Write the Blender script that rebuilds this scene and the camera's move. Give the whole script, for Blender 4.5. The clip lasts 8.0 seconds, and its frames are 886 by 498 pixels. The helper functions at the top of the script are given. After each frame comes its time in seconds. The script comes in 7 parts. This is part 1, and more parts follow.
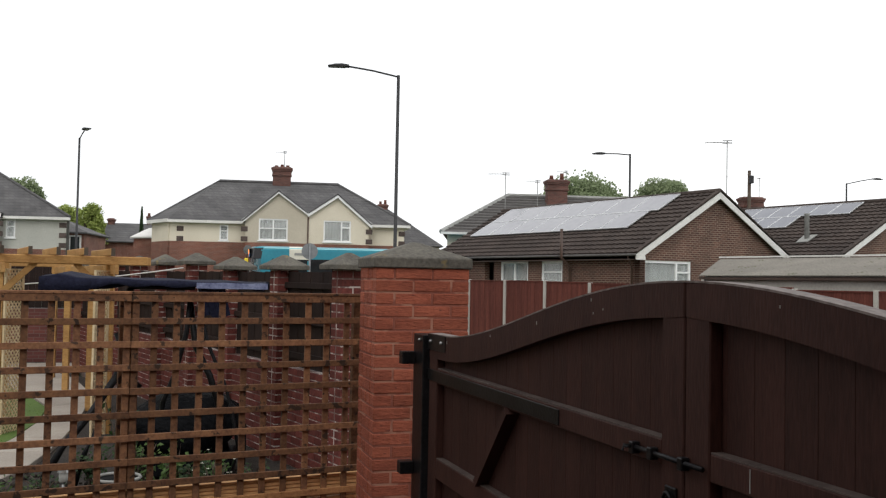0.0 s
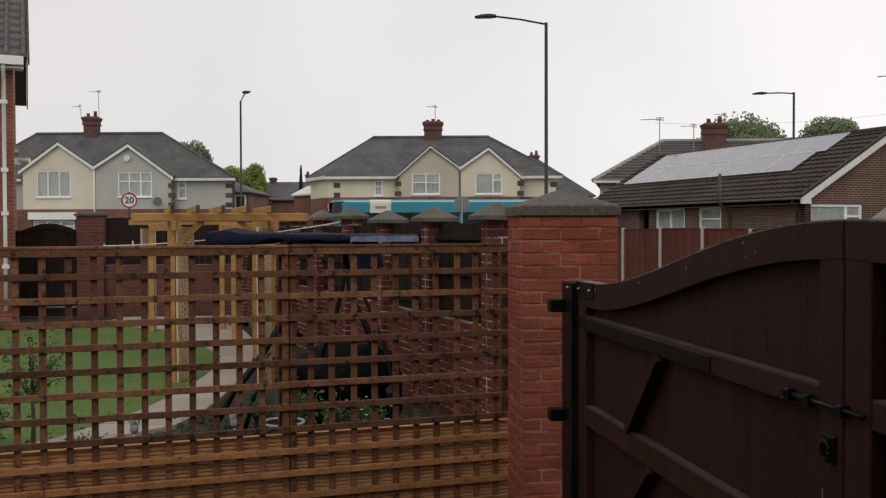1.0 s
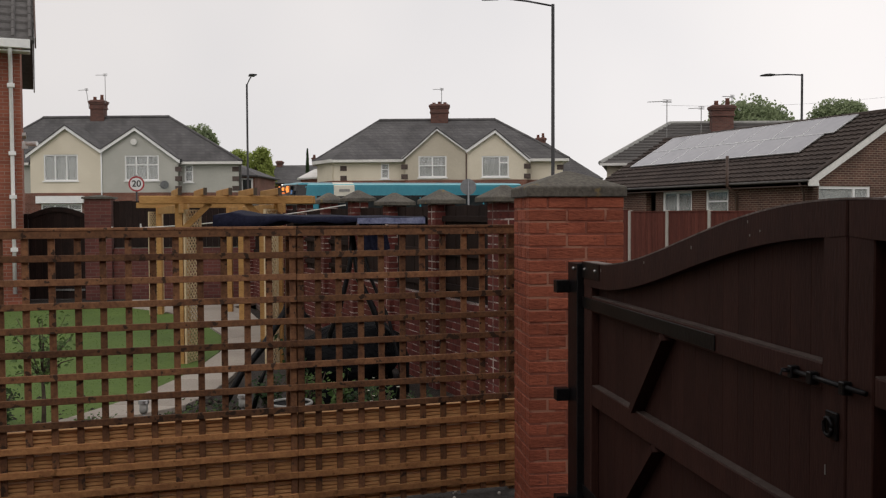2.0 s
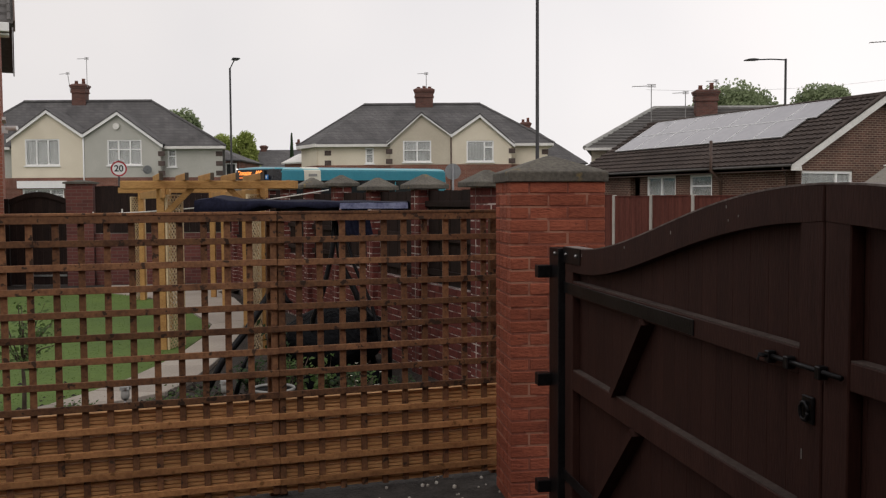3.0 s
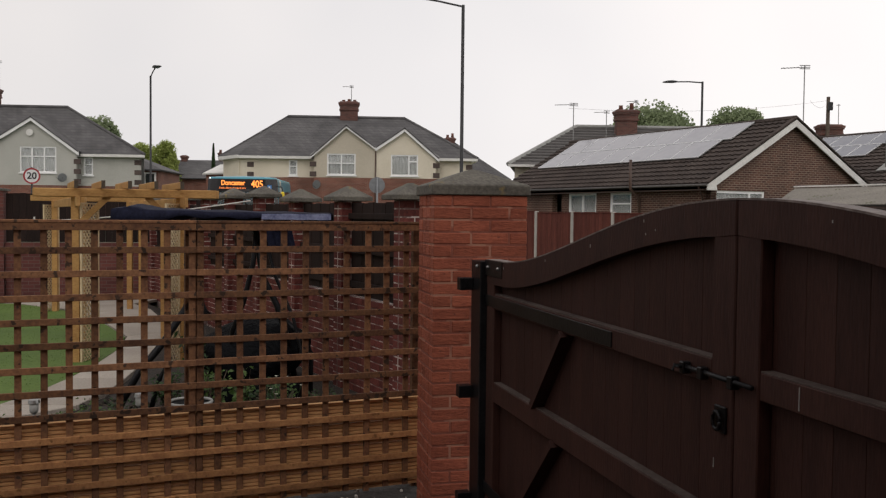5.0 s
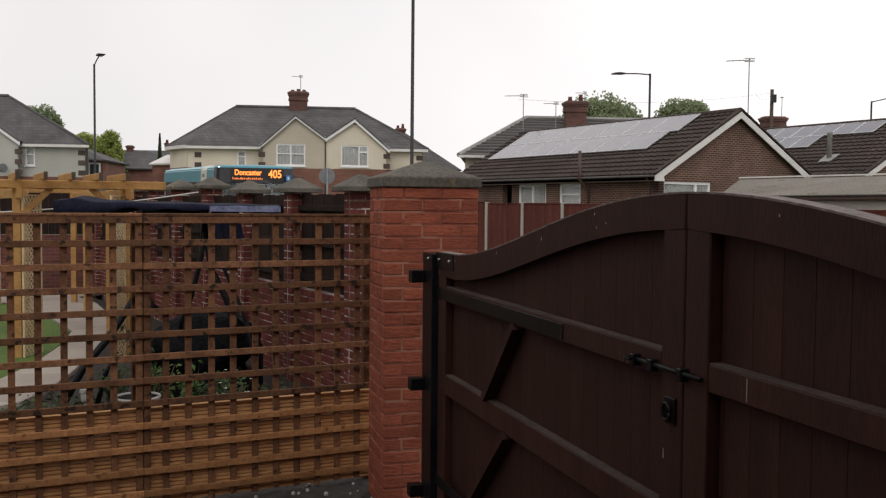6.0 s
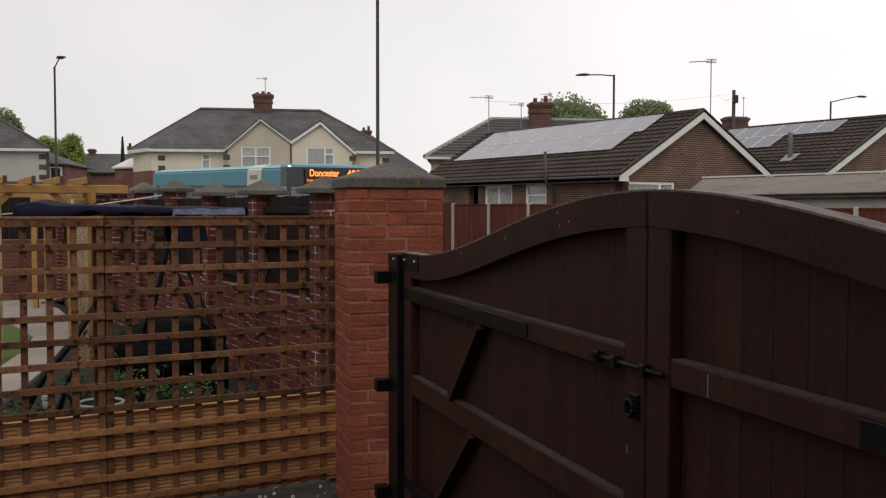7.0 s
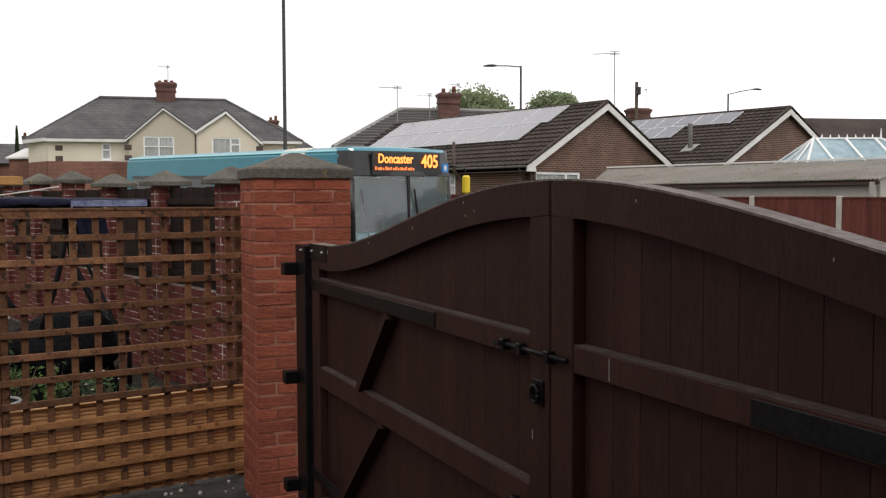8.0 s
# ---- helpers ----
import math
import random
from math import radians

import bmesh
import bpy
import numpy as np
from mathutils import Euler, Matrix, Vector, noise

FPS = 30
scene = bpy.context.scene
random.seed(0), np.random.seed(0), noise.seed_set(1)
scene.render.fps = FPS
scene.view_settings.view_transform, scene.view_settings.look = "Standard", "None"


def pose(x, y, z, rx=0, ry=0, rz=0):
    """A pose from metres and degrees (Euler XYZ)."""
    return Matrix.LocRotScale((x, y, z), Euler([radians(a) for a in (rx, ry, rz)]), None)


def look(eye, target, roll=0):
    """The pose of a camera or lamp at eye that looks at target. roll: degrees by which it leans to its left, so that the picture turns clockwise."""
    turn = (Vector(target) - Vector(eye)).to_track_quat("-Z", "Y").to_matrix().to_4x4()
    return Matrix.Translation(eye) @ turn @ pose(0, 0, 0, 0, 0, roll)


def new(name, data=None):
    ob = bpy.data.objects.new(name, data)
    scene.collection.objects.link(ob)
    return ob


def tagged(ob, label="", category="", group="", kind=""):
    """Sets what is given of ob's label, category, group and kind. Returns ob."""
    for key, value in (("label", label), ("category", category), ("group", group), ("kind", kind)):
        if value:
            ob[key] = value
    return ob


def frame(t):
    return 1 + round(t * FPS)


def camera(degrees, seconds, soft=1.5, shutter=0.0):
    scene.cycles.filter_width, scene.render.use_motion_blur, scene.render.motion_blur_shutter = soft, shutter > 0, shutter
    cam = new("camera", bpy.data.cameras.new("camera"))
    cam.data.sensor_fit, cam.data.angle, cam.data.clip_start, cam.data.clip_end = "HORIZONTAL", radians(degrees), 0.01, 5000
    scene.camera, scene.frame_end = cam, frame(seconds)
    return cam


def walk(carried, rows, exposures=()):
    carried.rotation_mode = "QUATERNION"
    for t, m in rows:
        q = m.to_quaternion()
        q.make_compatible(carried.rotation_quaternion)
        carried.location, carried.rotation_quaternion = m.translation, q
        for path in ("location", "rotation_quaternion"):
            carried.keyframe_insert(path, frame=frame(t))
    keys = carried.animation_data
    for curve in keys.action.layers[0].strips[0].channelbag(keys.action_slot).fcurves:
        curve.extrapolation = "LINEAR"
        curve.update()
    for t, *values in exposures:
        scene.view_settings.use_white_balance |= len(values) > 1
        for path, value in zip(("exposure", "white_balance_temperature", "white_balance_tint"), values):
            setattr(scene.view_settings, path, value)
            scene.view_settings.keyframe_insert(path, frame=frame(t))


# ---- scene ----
EXPOSURES = [(0.0, 0.66, 6500.0, 10.0), (0.3, 0.42, 6550.0, 11.0), (1.0, 0.12, 6720.0, 13.5), (2.5, 0.1, 6800.0, 14.5), (3.5, 0.25, 6800.0, 15.0), (4.5, 0.12, 6800.0, 14.5), (6.0, 0.28, 6780.0, 14.5), (6.5, 0.24, 6780.0, 14.5), (7.5, 0.12, 6720.0, 13.5), (8.0, 0.62, 6680.0, 13.0)]
cam = camera(50.65, 8.0, soft=1.25)
walk(cam, [
    (0.0, pose(-0.062, 0.003, 1.874, 91.94, -1.08, -8.10)),
    (0.1, pose(-0.054, -0.007, 1.871, 91.20, -0.55, -5.43)),
    (0.2, pose(-0.049, -0.013, 1.869, 90.17, -0.15, -3.85)),
    (0.3, pose(-0.045, -0.018, 1.868, 89.62, 0.10, -2.46)),
    (0.4, pose(-0.042, -0.022, 1.867, 89.68, 0.22, -1.51)),
    (0.5, pose(-0.040, -0.024, 1.866, 89.99, 0.28, -0.78)),
    (1.0, pose(-0.024, 0.008, 1.858, 88.91, 0.17, 1.25)),
    (1.2, pose(-0.023, -0.012, 1.843, 87.93, 0.10, 1.37)),
    (2.3, pose(-0.021, -0.017, 1.846, 87.85, 0.33, 1.87)),
    (2.5, pose(-0.010, -0.007, 1.844, 87.19, 0.30, 2.05)),
    (3.0, pose(-0.000, -0.002, 1.847, 86.95, 0.30, 0.75)),
    (3.5, pose(0.000, 0.000, 1.850, 87.82, 0.00, 0.00)),
    (4.0, pose(-0.001, -0.007, 1.841, 88.01, -0.50, -0.79)),
    (4.5, pose(-0.004, -0.005, 1.845, 87.86, -0.39, -1.85)),
    (4.7, pose(0.004, -0.004, 1.830, 87.84, -0.53, -2.72)),
    (5.8, pose(-0.000, 0.000, 1.850, 87.78, -0.43, -6.33)),
    (6.0, pose(0.001, 0.011, 1.843, 87.30, -0.54, -6.92)),
    (6.5, pose(-0.002, -0.001, 1.839, 88.01, -0.53, -7.64)),
    (7.0, pose(0.012, 0.007, 1.836, 87.42, -0.09, -8.95)),
    (7.5, pose(0.013, -0.002, 1.835, 87.04, 0.13, -10.92)),
    (8.0, pose(0.022, -0.002, 1.835, 86.83, 0.16, -14.47)),
], EXPOSURES)

# ---- light ----
world = bpy.data.worlds.new("overcast_sky")
scene.world = world
world.use_nodes = True
wn, wl = world.node_tree.nodes, world.node_tree.links
sky = wn.new("ShaderNodeTexSky")
sky.sky_type, sky.sun_disc = "NISHITA", False
sky.sun_elevation, sky.sun_rotation = radians(42), radians(200)
pale = wn.new("ShaderNodeHueSaturation")
pale.inputs["Saturation"].default_value = 0.12
clouds = wn.new("ShaderNodeTexNoise")
clouds.inputs["Scale"].default_value, clouds.inputs["Detail"].default_value = 2.2, 3
cloud_tone = wn.new("ShaderNodeValToRGB")
cloud_tone.color_ramp.elements[0].position, cloud_tone.color_ramp.elements[1].position = 0.3, 0.75
cloud_tone.color_ramp.elements[0].color = (7.2, 7.4, 7.6, 1)
cloud_tone.color_ramp.elements[1].color = (8.9, 8.9, 8.8, 1)
cover = wn.new("ShaderNodeMix")
cover.data_type = "RGBA"
cover.inputs["Factor"].default_value = 0.85
coord = wn.new("ShaderNodeTexCoord")
wl.new(coord.outputs["Generated"], clouds.inputs["Vector"])
wl.new(clouds.outputs["Fac"], cloud_tone.inputs["Fac"])
wl.new(sky.outputs["Color"], pale.inputs["Color"])
wl.new(pale.outputs["Color"], cover.inputs["A"])
wl.new(cloud_tone.outputs["Color"], cover.inputs["B"])
way = wn.new("ShaderNodeSeparateXYZ")
across = wn.new("ShaderNodeMapRange")
across.inputs["From Min"].default_value, across.inputs["From Max"].default_value = -1, 1
across.inputs["To Min"].default_value, across.inputs["To Max"].default_value = 0.74, 1.26
thin = wn.new("ShaderNodeVectorMath")
thin.operation = "SCALE"
wl.new(coord.outputs["Generated"], way.inputs[0])
wl.new(way.outputs["X"], across.inputs["Value"])
wl.new(cover.outputs["Result"], thin.inputs[0])
wl.new(across.outputs["Result"], thin.inputs["Scale"])
wl.new(thin.outputs["Vector"], wn["Background"].inputs["Color"])
wn["Background"].inputs["Strength"].default_value = 0.1
sun = new("sun", bpy.data.lights.new("sun", "SUN"))
sun.data.energy, sun.data.angle, sun.data.color = 0.5, radians(35), (1.0, 0.97, 0.92)
sun.matrix_world = look((-6, -8, 14), (0, 6, 0))


# ---- materials ----
def nodes_of(name):
    m = bpy.data.materials.new(name)
    m.use_nodes = True
    return m, m.node_tree.nodes, m.node_tree.links, m.node_tree.nodes["Principled BSDF"]


def surface(name, dark, light, rough=0.8, metal=0.0, big=1.5, fine=40.0, bump=0.25, vary=0.0, stretch=(1, 1, 1), depth=0.004, spots=None):
    """Two colours mixed by a broad and a fine noise, with fine relief; vary: brightness from object to object."""
    m, n, l, p = nodes_of(name)
    tc = n.new("ShaderNodeTexCoord")
    mp = n.new("ShaderNodeMapping")
    mp.inputs["Scale"].default_value = stretch
    l.new(tc.outputs["Object"], mp.inputs["Vector"])
    a, b = n.new("ShaderNodeTexNoise"), n.new("ShaderNodeTexNoise")
    a.inputs["Scale"].default_value, b.inputs["Scale"].default_value = big, fine
    a.inputs["Detail"].default_value, b.inputs["Detail"].default_value = 4, 5
    info = n.new("ShaderNodeObjectInfo")
    shift = n.new("ShaderNodeVectorMath")
    shift.operation = "MULTIPLY_ADD"
    l.new(info.outputs["Random"], shift.inputs[0])
    shift.inputs[1].default_value = (37, 19, 53)
    l.new(mp.outputs["Vector"], shift.inputs[2])
    l.new(shift.outputs["Vector"], a.inputs["Vector"])
    l.new(shift.outputs["Vector"], b.inputs["Vector"])
    mix = n.new("ShaderNodeMath")
    mix.operation = "MULTIPLY_ADD"
    mix.inputs[1].default_value = 0.5
    l.new(a.outputs["Fac"], mix.inputs[0])
    half = n.new("ShaderNodeMath")
    half.operation = "MULTIPLY"
    half.inputs[1].default_value = 0.5
    l.new(b.outputs["Fac"], half.inputs[0])
    l.new(half.outputs[0], mix.inputs[2])
    ramp = n.new("ShaderNodeValToRGB")
    ramp.color_ramp.elements[0].position, ramp.color_ramp.elements[1].position = 0.36, 0.64
    ramp.color_ramp.elements[0].color, ramp.color_ramp.elements[1].color = (*dark, 1), (*light, 1)
    l.new(mix.outputs[0], ramp.inputs["Fac"])
    colour = ramp.outputs["Color"]
    if spots:
        sp = n.new("ShaderNodeTexNoise")
        sp.inputs["Scale"].default_value, sp.inputs["Detail"].default_value = spots[1], 3
        l.new(shift.outputs["Vector"], sp.inputs["Vector"])
        sr = n.new("ShaderNodeValToRGB")
        sr.color_ramp.elements[0].position, sr.color_ramp.elements[1].position = spots[2], spots[2] + 0.05
        l.new(sp.outputs["Fac"], sr.inputs["Fac"])
        sm = n.new("ShaderNodeMix")
        sm.data_type = "RGBA"
        l.new(sr.outputs["Color"], sm.inputs["Factor"])
        l.new(colour, sm.inputs["A"])
        sm.inputs["B"].default_value = (*spots[0], 1)
        colour = sm.outputs["Result"]
    if vary:
        hs = n.new("ShaderNodeHueSaturation")
        val = n.new("ShaderNodeMapRange")
        val.inputs["To Min"].default_value, val.inputs["To Max"].default_value = 1 - vary, 1 + vary
        l.new(info.outputs["Random"], val.inputs["Value"])
        l.new(val.outputs["Result"], hs.inputs["Value"])
        l.new(colour, hs.inputs["Color"])
        colour = hs.outputs["Color"]
    l.new(colour, p.inputs["Base Color"])
    p.inputs["Roughness"].default_value, p.inputs["Metallic"].default_value = rough, metal
    if bump:
        bp = n.new("ShaderNodeBump")
        bp.inputs["Strength"].default_value, bp.inputs["Distance"].default_value = bump, depth
        l.new(b.outputs["Fac"], bp.inputs["Height"])
        l.new(bp.outputs["Normal"], p.inputs["Normal"])
    return m


def coursed(name, one, two, joint, width, height, gap, rough=0.85, axis="wall", bump=0.6, depth=0.01):
    """Bricks or roof tiles too far off to be built singly."""
    m, n, l, p = nodes_of(name)
    tc = n.new("ShaderNodeTexCoord")
    sep, com = n.new("ShaderNodeSeparateXYZ"), n.new("ShaderNodeCombineXYZ")
    add = n.new("ShaderNodeMath")
    l.new(tc.outputs["Object"], sep.inputs[0])
    l.new(sep.outputs["X"], add.inputs[0])
    l.new(sep.outputs["Y"], add.inputs[1])
    l.new(add.outputs[0], com.inputs["X"])
    l.new(sep.outputs["Z"], com.inputs["Y"])
    br = n.new("ShaderNodeTexBrick")
    br.inputs["Scale"].default_value = 1
    br.inputs["Color1"].default_value, br.inputs["Color2"].default_value, br.inputs["Mortar"].default_value = (*one, 1), (*two, 1), (*joint, 1)
    br.inputs["Brick Width"].default_value, br.inputs["Row Height"].default_value = width, height
    br.inputs["Mortar Size"].default_value = gap
    l.new(com.outputs[0], br.inputs["Vector"])
    nz = n.new("ShaderNodeTexNoise")
    nz.inputs["Scale"].default_value, nz.inputs["Detail"].default_value = 0.9, 6
    l.new(tc.outputs["Object"], nz.inputs["Vector"])
    hs = n.new("ShaderNodeHueSaturation")
    mr = n.new("ShaderNodeMapRange")
    mr.inputs["From Min"].default_value, mr.inputs["From Max"].default_value = 0.3, 0.7
    mr.inputs["To Min"].default_value, mr.inputs["To Max"].default_value = 0.72, 1.25
    l.new(nz.outputs["Fac"], mr.inputs["Value"])
    l.new(mr.outputs["Result"], hs.inputs["Value"])
    l.new(br.outputs["Color"], hs.inputs["Color"])
    l.new(hs.outputs["Color"], p.inputs["Base Color"])
    p.inputs["Roughness"].default_value = rough
    bp = n.new("ShaderNodeBump")
    bp.invert = True
    bp.inputs["Strength"].default_value, bp.inputs["Distance"].default_value = bump, depth
    l.new(br.outputs["Fac"], bp.inputs["Height"])
    l.new(bp.outputs["Normal"], p.inputs["Normal"])
    return m


def glass(name, tint, rough=0.03, clear=0.85):
    m, n, l, p = nodes_of(name)
    p.inputs["Base Color"].default_value = (*tint, 1)
    p.inputs["Roughness"].default_value = rough
    p.inputs["Transmission Weight"].default_value = clear
    p.inputs["IOR"].default_value = 1.45
    return m


def glow(name, colour, power):
    m, n, l, p = nodes_of(name)
    p.inputs["Base Color"].default_value = (*colour, 1)
    p.inputs["Emission Color"].default_value = (*colour, 1)
    p.inputs["Emission Strength"].default_value = power
    return m


BRICK = surface("red_brick", (0.20, 0.055, 0.033), (0.335, 0.098, 0.056), 0.9, big=5, fine=30, bump=0.8, depth=0.008, vary=0.16, stretch=(1, 1, 3.0), spots=((0.14, 0.042, 0.03), 24, 0.67))
BRICK_OLD = surface("dark_red_brick", (0.085, 0.022, 0.019), (0.16, 0.043, 0.034), 0.88, big=7, fine=50, bump=0.6, vary=0.22, spots=((0.07, 0.025, 0.022), 25, 0.64))
MORTAR = surface("dull_mortar", (0.11, 0.066, 0.058), (0.21, 0.145, 0.13), 0.95, big=3, fine=30, bump=0.4, spots=((0.44, 0.38, 0.35), 7, 0.52))
MORTAR_RED = surface("reddish_mortar", (0.17, 0.052, 0.034), (0.26, 0.09, 0.06), 0.95, big=2.5, fine=70, bump=0.4, spots=((0.33, 0.16, 0.11), 5, 0.53))
CONCRETE = surface("weathered_concrete", (0.055, 0.050, 0.043), (0.135, 0.124, 0.102), 0.92, big=5, fine=45, bump=0.6, depth=0.008, vary=0.1, spots=((0.17, 0.13, 0.06), 9, 0.64))
SLAB = surface("concrete_path", (0.27, 0.235, 0.20), (0.40, 0.355, 0.305), 0.9, big=1.2, fine=45, bump=0.3, vary=0.06)
POST_CONCRETE = surface("pale_concrete", (0.34, 0.32, 0.29), (0.48, 0.46, 0.42), 0.9, big=3, fine=60)
LATH = surface("treated_pine_lath", (0.106, 0.050, 0.029), (0.24, 0.118, 0.058), 0.82, big=3.5, fine=26, bump=0.5, vary=0.34, stretch=(2, 2, 2), spots=((0.05, 0.03, 0.02), 9, 0.60))
# brighter lath copy: light on the lower rails put into the colour
LATH_LIT = surface("lit_orange_lath", (0.25, 0.114, 0.05), (0.43, 0.215, 0.09), 0.8, big=3.5, fine=26, bump=0.5, vary=0.24, stretch=(2, 2, 2), spots=((0.17, 0.08, 0.03), 9, 0.63))
DECK = surface("pale_deck_board", (0.45, 0.235, 0.10), (0.66, 0.38, 0.175), 0.8, big=3, fine=35, bump=0.35, vary=0.12, stretch=(0.6, 2, 4))
PINE = surface("golden_pine", (0.30, 0.15, 0.045), (0.47, 0.265, 0.09), 0.78, big=2.5, fine=25, bump=0.3, vary=0.14, stretch=(1, 1, 3))
LATTICE = surface("pale_lattice", (0.50, 0.38, 0.22), (0.68, 0.55, 0.36), 0.8, big=4, fine=30, bump=0.2)
GATE = surface("dark_brown_stain", (0.024, 0.0098, 0.0078), (0.046, 0.0192, 0.0148), 0.62, big=2.2, fine=28, bump=0.4, vary=0.08, stretch=(4, 4, 0.7), spots=((0.07, 0.035, 0.027), 60, 0.745))
RAIL_DUST = surface("dusty_brown_rail", (0.03, 0.017, 0.014), (0.085, 0.062, 0.053), 0.75, big=6, fine=45, bump=0.3)
GATE_TOP_PALE = surface("pale_brown_top", (0.06, 0.04, 0.034), (0.19, 0.155, 0.14), 0.7, big=5, fine=40, bump=0.3)
IRON = surface("black_iron", (0.008, 0.008, 0.009), (0.022, 0.022, 0.024), 0.42, 0.6, big=6, fine=60, bump=0.3, spots=((0.05, 0.035, 0.028), 35, 0.7))
STEEL = surface("dull_steel", (0.18, 0.18, 0.18), (0.34, 0.34, 0.33), 0.35, 0.9, big=8, fine=60, bump=0.1)
FENCE_RED = surface("red_brown_fence", (0.075, 0.021, 0.016), (0.15, 0.045, 0.032), 0.82, big=1.5, fine=14, bump=0.3, vary=0.14, stretch=(5, 5, 0.5))
PANEL_DARK = surface("dark_fence_board", (0.011, 0.0065, 0.0058), (0.026, 0.0145, 0.012), 0.8, big=2, fine=22, bump=0.3, vary=0.15, stretch=(4, 4, 0.7))
GRASS = surface("lawn_green", (0.055, 0.104, 0.013), (0.098, 0.164, 0.024), 0.9, big=0.9, fine=18, bump=0.5, vary=0.1)
SOIL = surface("garden_soil", (0.012, 0.009, 0.007), (0.035, 0.026, 0.02), 0.95, big=3, fine=40, bump=0.9, depth=0.02)
GRAVEL = surface("drive_gravel", (0.02, 0.018, 0.017), (0.062, 0.057, 0.052), 0.9, big=9, fine=60, bump=0.9, depth=0.015)
ASPHALT = surface("asphalt", (0.04, 0.04, 0.042), (0.075, 0.075, 0.075), 0.9, big=0.6, fine=60, bump=0.4)
EARTH = surface("verge_ground", (0.05, 0.075, 0.03), (0.10, 0.12, 0.06), 0.95, big=0.2, fine=4, bump=0.3)
CREAM = surface("cream_pebbledash", (0.60, 0.54, 0.43), (0.72, 0.66, 0.54), 0.95, big=0.6, fine=22, bump=0.6, depth=0.01)
BUFF = surface("buff_pebbledash", (0.45, 0.40, 0.32), (0.56, 0.51, 0.415), 0.95, big=0.6, fine=22, bump=0.6, depth=0.01)
GREY_DASH = surface("grey_pebbledash", (0.37, 0.37, 0.335), (0.48, 0.475, 0.435), 0.95, big=0.6, fine=22, bump=0.6, depth=0.01)
QUOIN = surface("dark_quoin_brick", (0.055, 0.04, 0.036), (0.11, 0.08, 0.07), 0.9, big=3, fine=20)
WHITE = surface("white_upvc", (0.74, 0.75, 0.75), (0.84, 0.84, 0.83), 0.4, big=1, fine=12, bump=0.05)
WHITE_OLD = surface("weathered_white_paint", (0.58, 0.57, 0.54), (0.74, 0.73, 0.70), 0.6, big=1.5, fine=15, bump=0.15)
GUTTER = surface("grey_gutter", (0.20, 0.20, 0.19), (0.33, 0.33, 0.31), 0.65, big=2, fine=15, bump=0.1)
PIPE_DARK = surface("brown_pipe", (0.05, 0.028, 0.02), (0.09, 0.05, 0.035), 0.5, big=2, fine=15, bump=0.1)
GLASS = glass("window_glass", (0.86, 0.88, 0.87), clear=0.8)
NET = surface("net_curtain", (0.15, 0.165, 0.16), (0.37, 0.385, 0.37), 0.9, big=2, fine=14, bump=0.2, stretch=(6, 6, 0.5))
ROOM = surface("dim_room", (0.10, 0.10, 0.095), (0.16, 0.155, 0.145), 0.9, big=1, fine=8, bump=0)
HOUSE_BRICK = coursed("house_brick", (0.145, 0.050, 0.033), (0.20, 0.072, 0.046), (0.25, 0.2, 0.165), 0.225, 0.075, 0.006)
NEAR_BRICK = coursed("orange_house_brick", (0.215, 0.060, 0.035), (0.29, 0.088, 0.05), (0.27, 0.185, 0.15), 0.225, 0.075, 0.006)
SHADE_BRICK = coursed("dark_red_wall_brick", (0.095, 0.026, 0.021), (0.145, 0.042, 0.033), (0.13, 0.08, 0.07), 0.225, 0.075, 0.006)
BUNG_BRICK = coursed("brown_bungalow_brick", (0.062, 0.024, 0.017), (0.112, 0.045, 0.030), (0.235, 0.18, 0.135), 0.225, 0.075, 0.0095)
CHIM_BRICK = coursed("sooty_chimney_brick", (0.095, 0.036, 0.028), (0.15, 0.058, 0.043), (0.13, 0.10, 0.085), 0.225, 0.075, 0.008)
SLATE = coursed("grey_roof_slate", (0.078, 0.075, 0.077), (0.102, 0.098, 0.098), (0.055, 0.054, 0.056), 0.3, 0.19, 0.012, 0.85, depth=0.03)
TILE = surface("brown_concrete_tile", (0.030, 0.0225, 0.020), (0.075, 0.056, 0.048), 0.88, big=0.8, fine=12, bump=0.5, spots=((0.13, 0.115, 0.10), 6, 0.69))
TILE_GREY = surface("grey_concrete_tile", (0.075, 0.07, 0.068), (0.13, 0.122, 0.118), 0.85, big=0.7, fine=14, bump=0.4)
TERRACOTTA = surface("chimney_pot", (0.13, 0.05, 0.035), (0.21, 0.085, 0.06), 0.8, big=4, fine=30)
# pale grey base colour carries the sky reflected in the panels
SOLAR_SKY = surface("sky_grey_solar_cell", (0.215, 0.215, 0.24), (0.27, 0.268, 0.29), 0.14, 0.0, big=0.4, fine=3, bump=0.0)
SOLAR_BLUE = surface("blue_solar_cell", (0.10, 0.105, 0.135), (0.14, 0.145, 0.175), 0.16, 0.0, big=0.4, fine=3, bump=0.0)
ALU = surface("silver_frame", (0.62, 0.63, 0.64), (0.74, 0.75, 0.75), 0.4, 0.7, big=2, fine=20, bump=0.05)
LAMP_METAL = surface("dark_lamp_post", (0.014, 0.014, 0.015), (0.03, 0.03, 0.032), 0.6, 0.0, big=1.5, fine=20, bump=0.1)
TEAL = surface("teal_bus_paint", (0.028, 0.205, 0.275), (0.04, 0.25, 0.32), 0.28, big=0.7, fine=8, bump=0.02)
TEAL_LIGHT = surface("aqua_paint_and_sheen", (0.22, 0.55, 0.60), (0.28, 0.62, 0.66), 0.28, big=0.7, fine=8, bump=0.02)
BUS_BLACK = surface("black_bus_trim", (0.010, 0.010, 0.011), (0.020, 0.020, 0.022), 0.25, big=1, fine=12, bump=0.02)
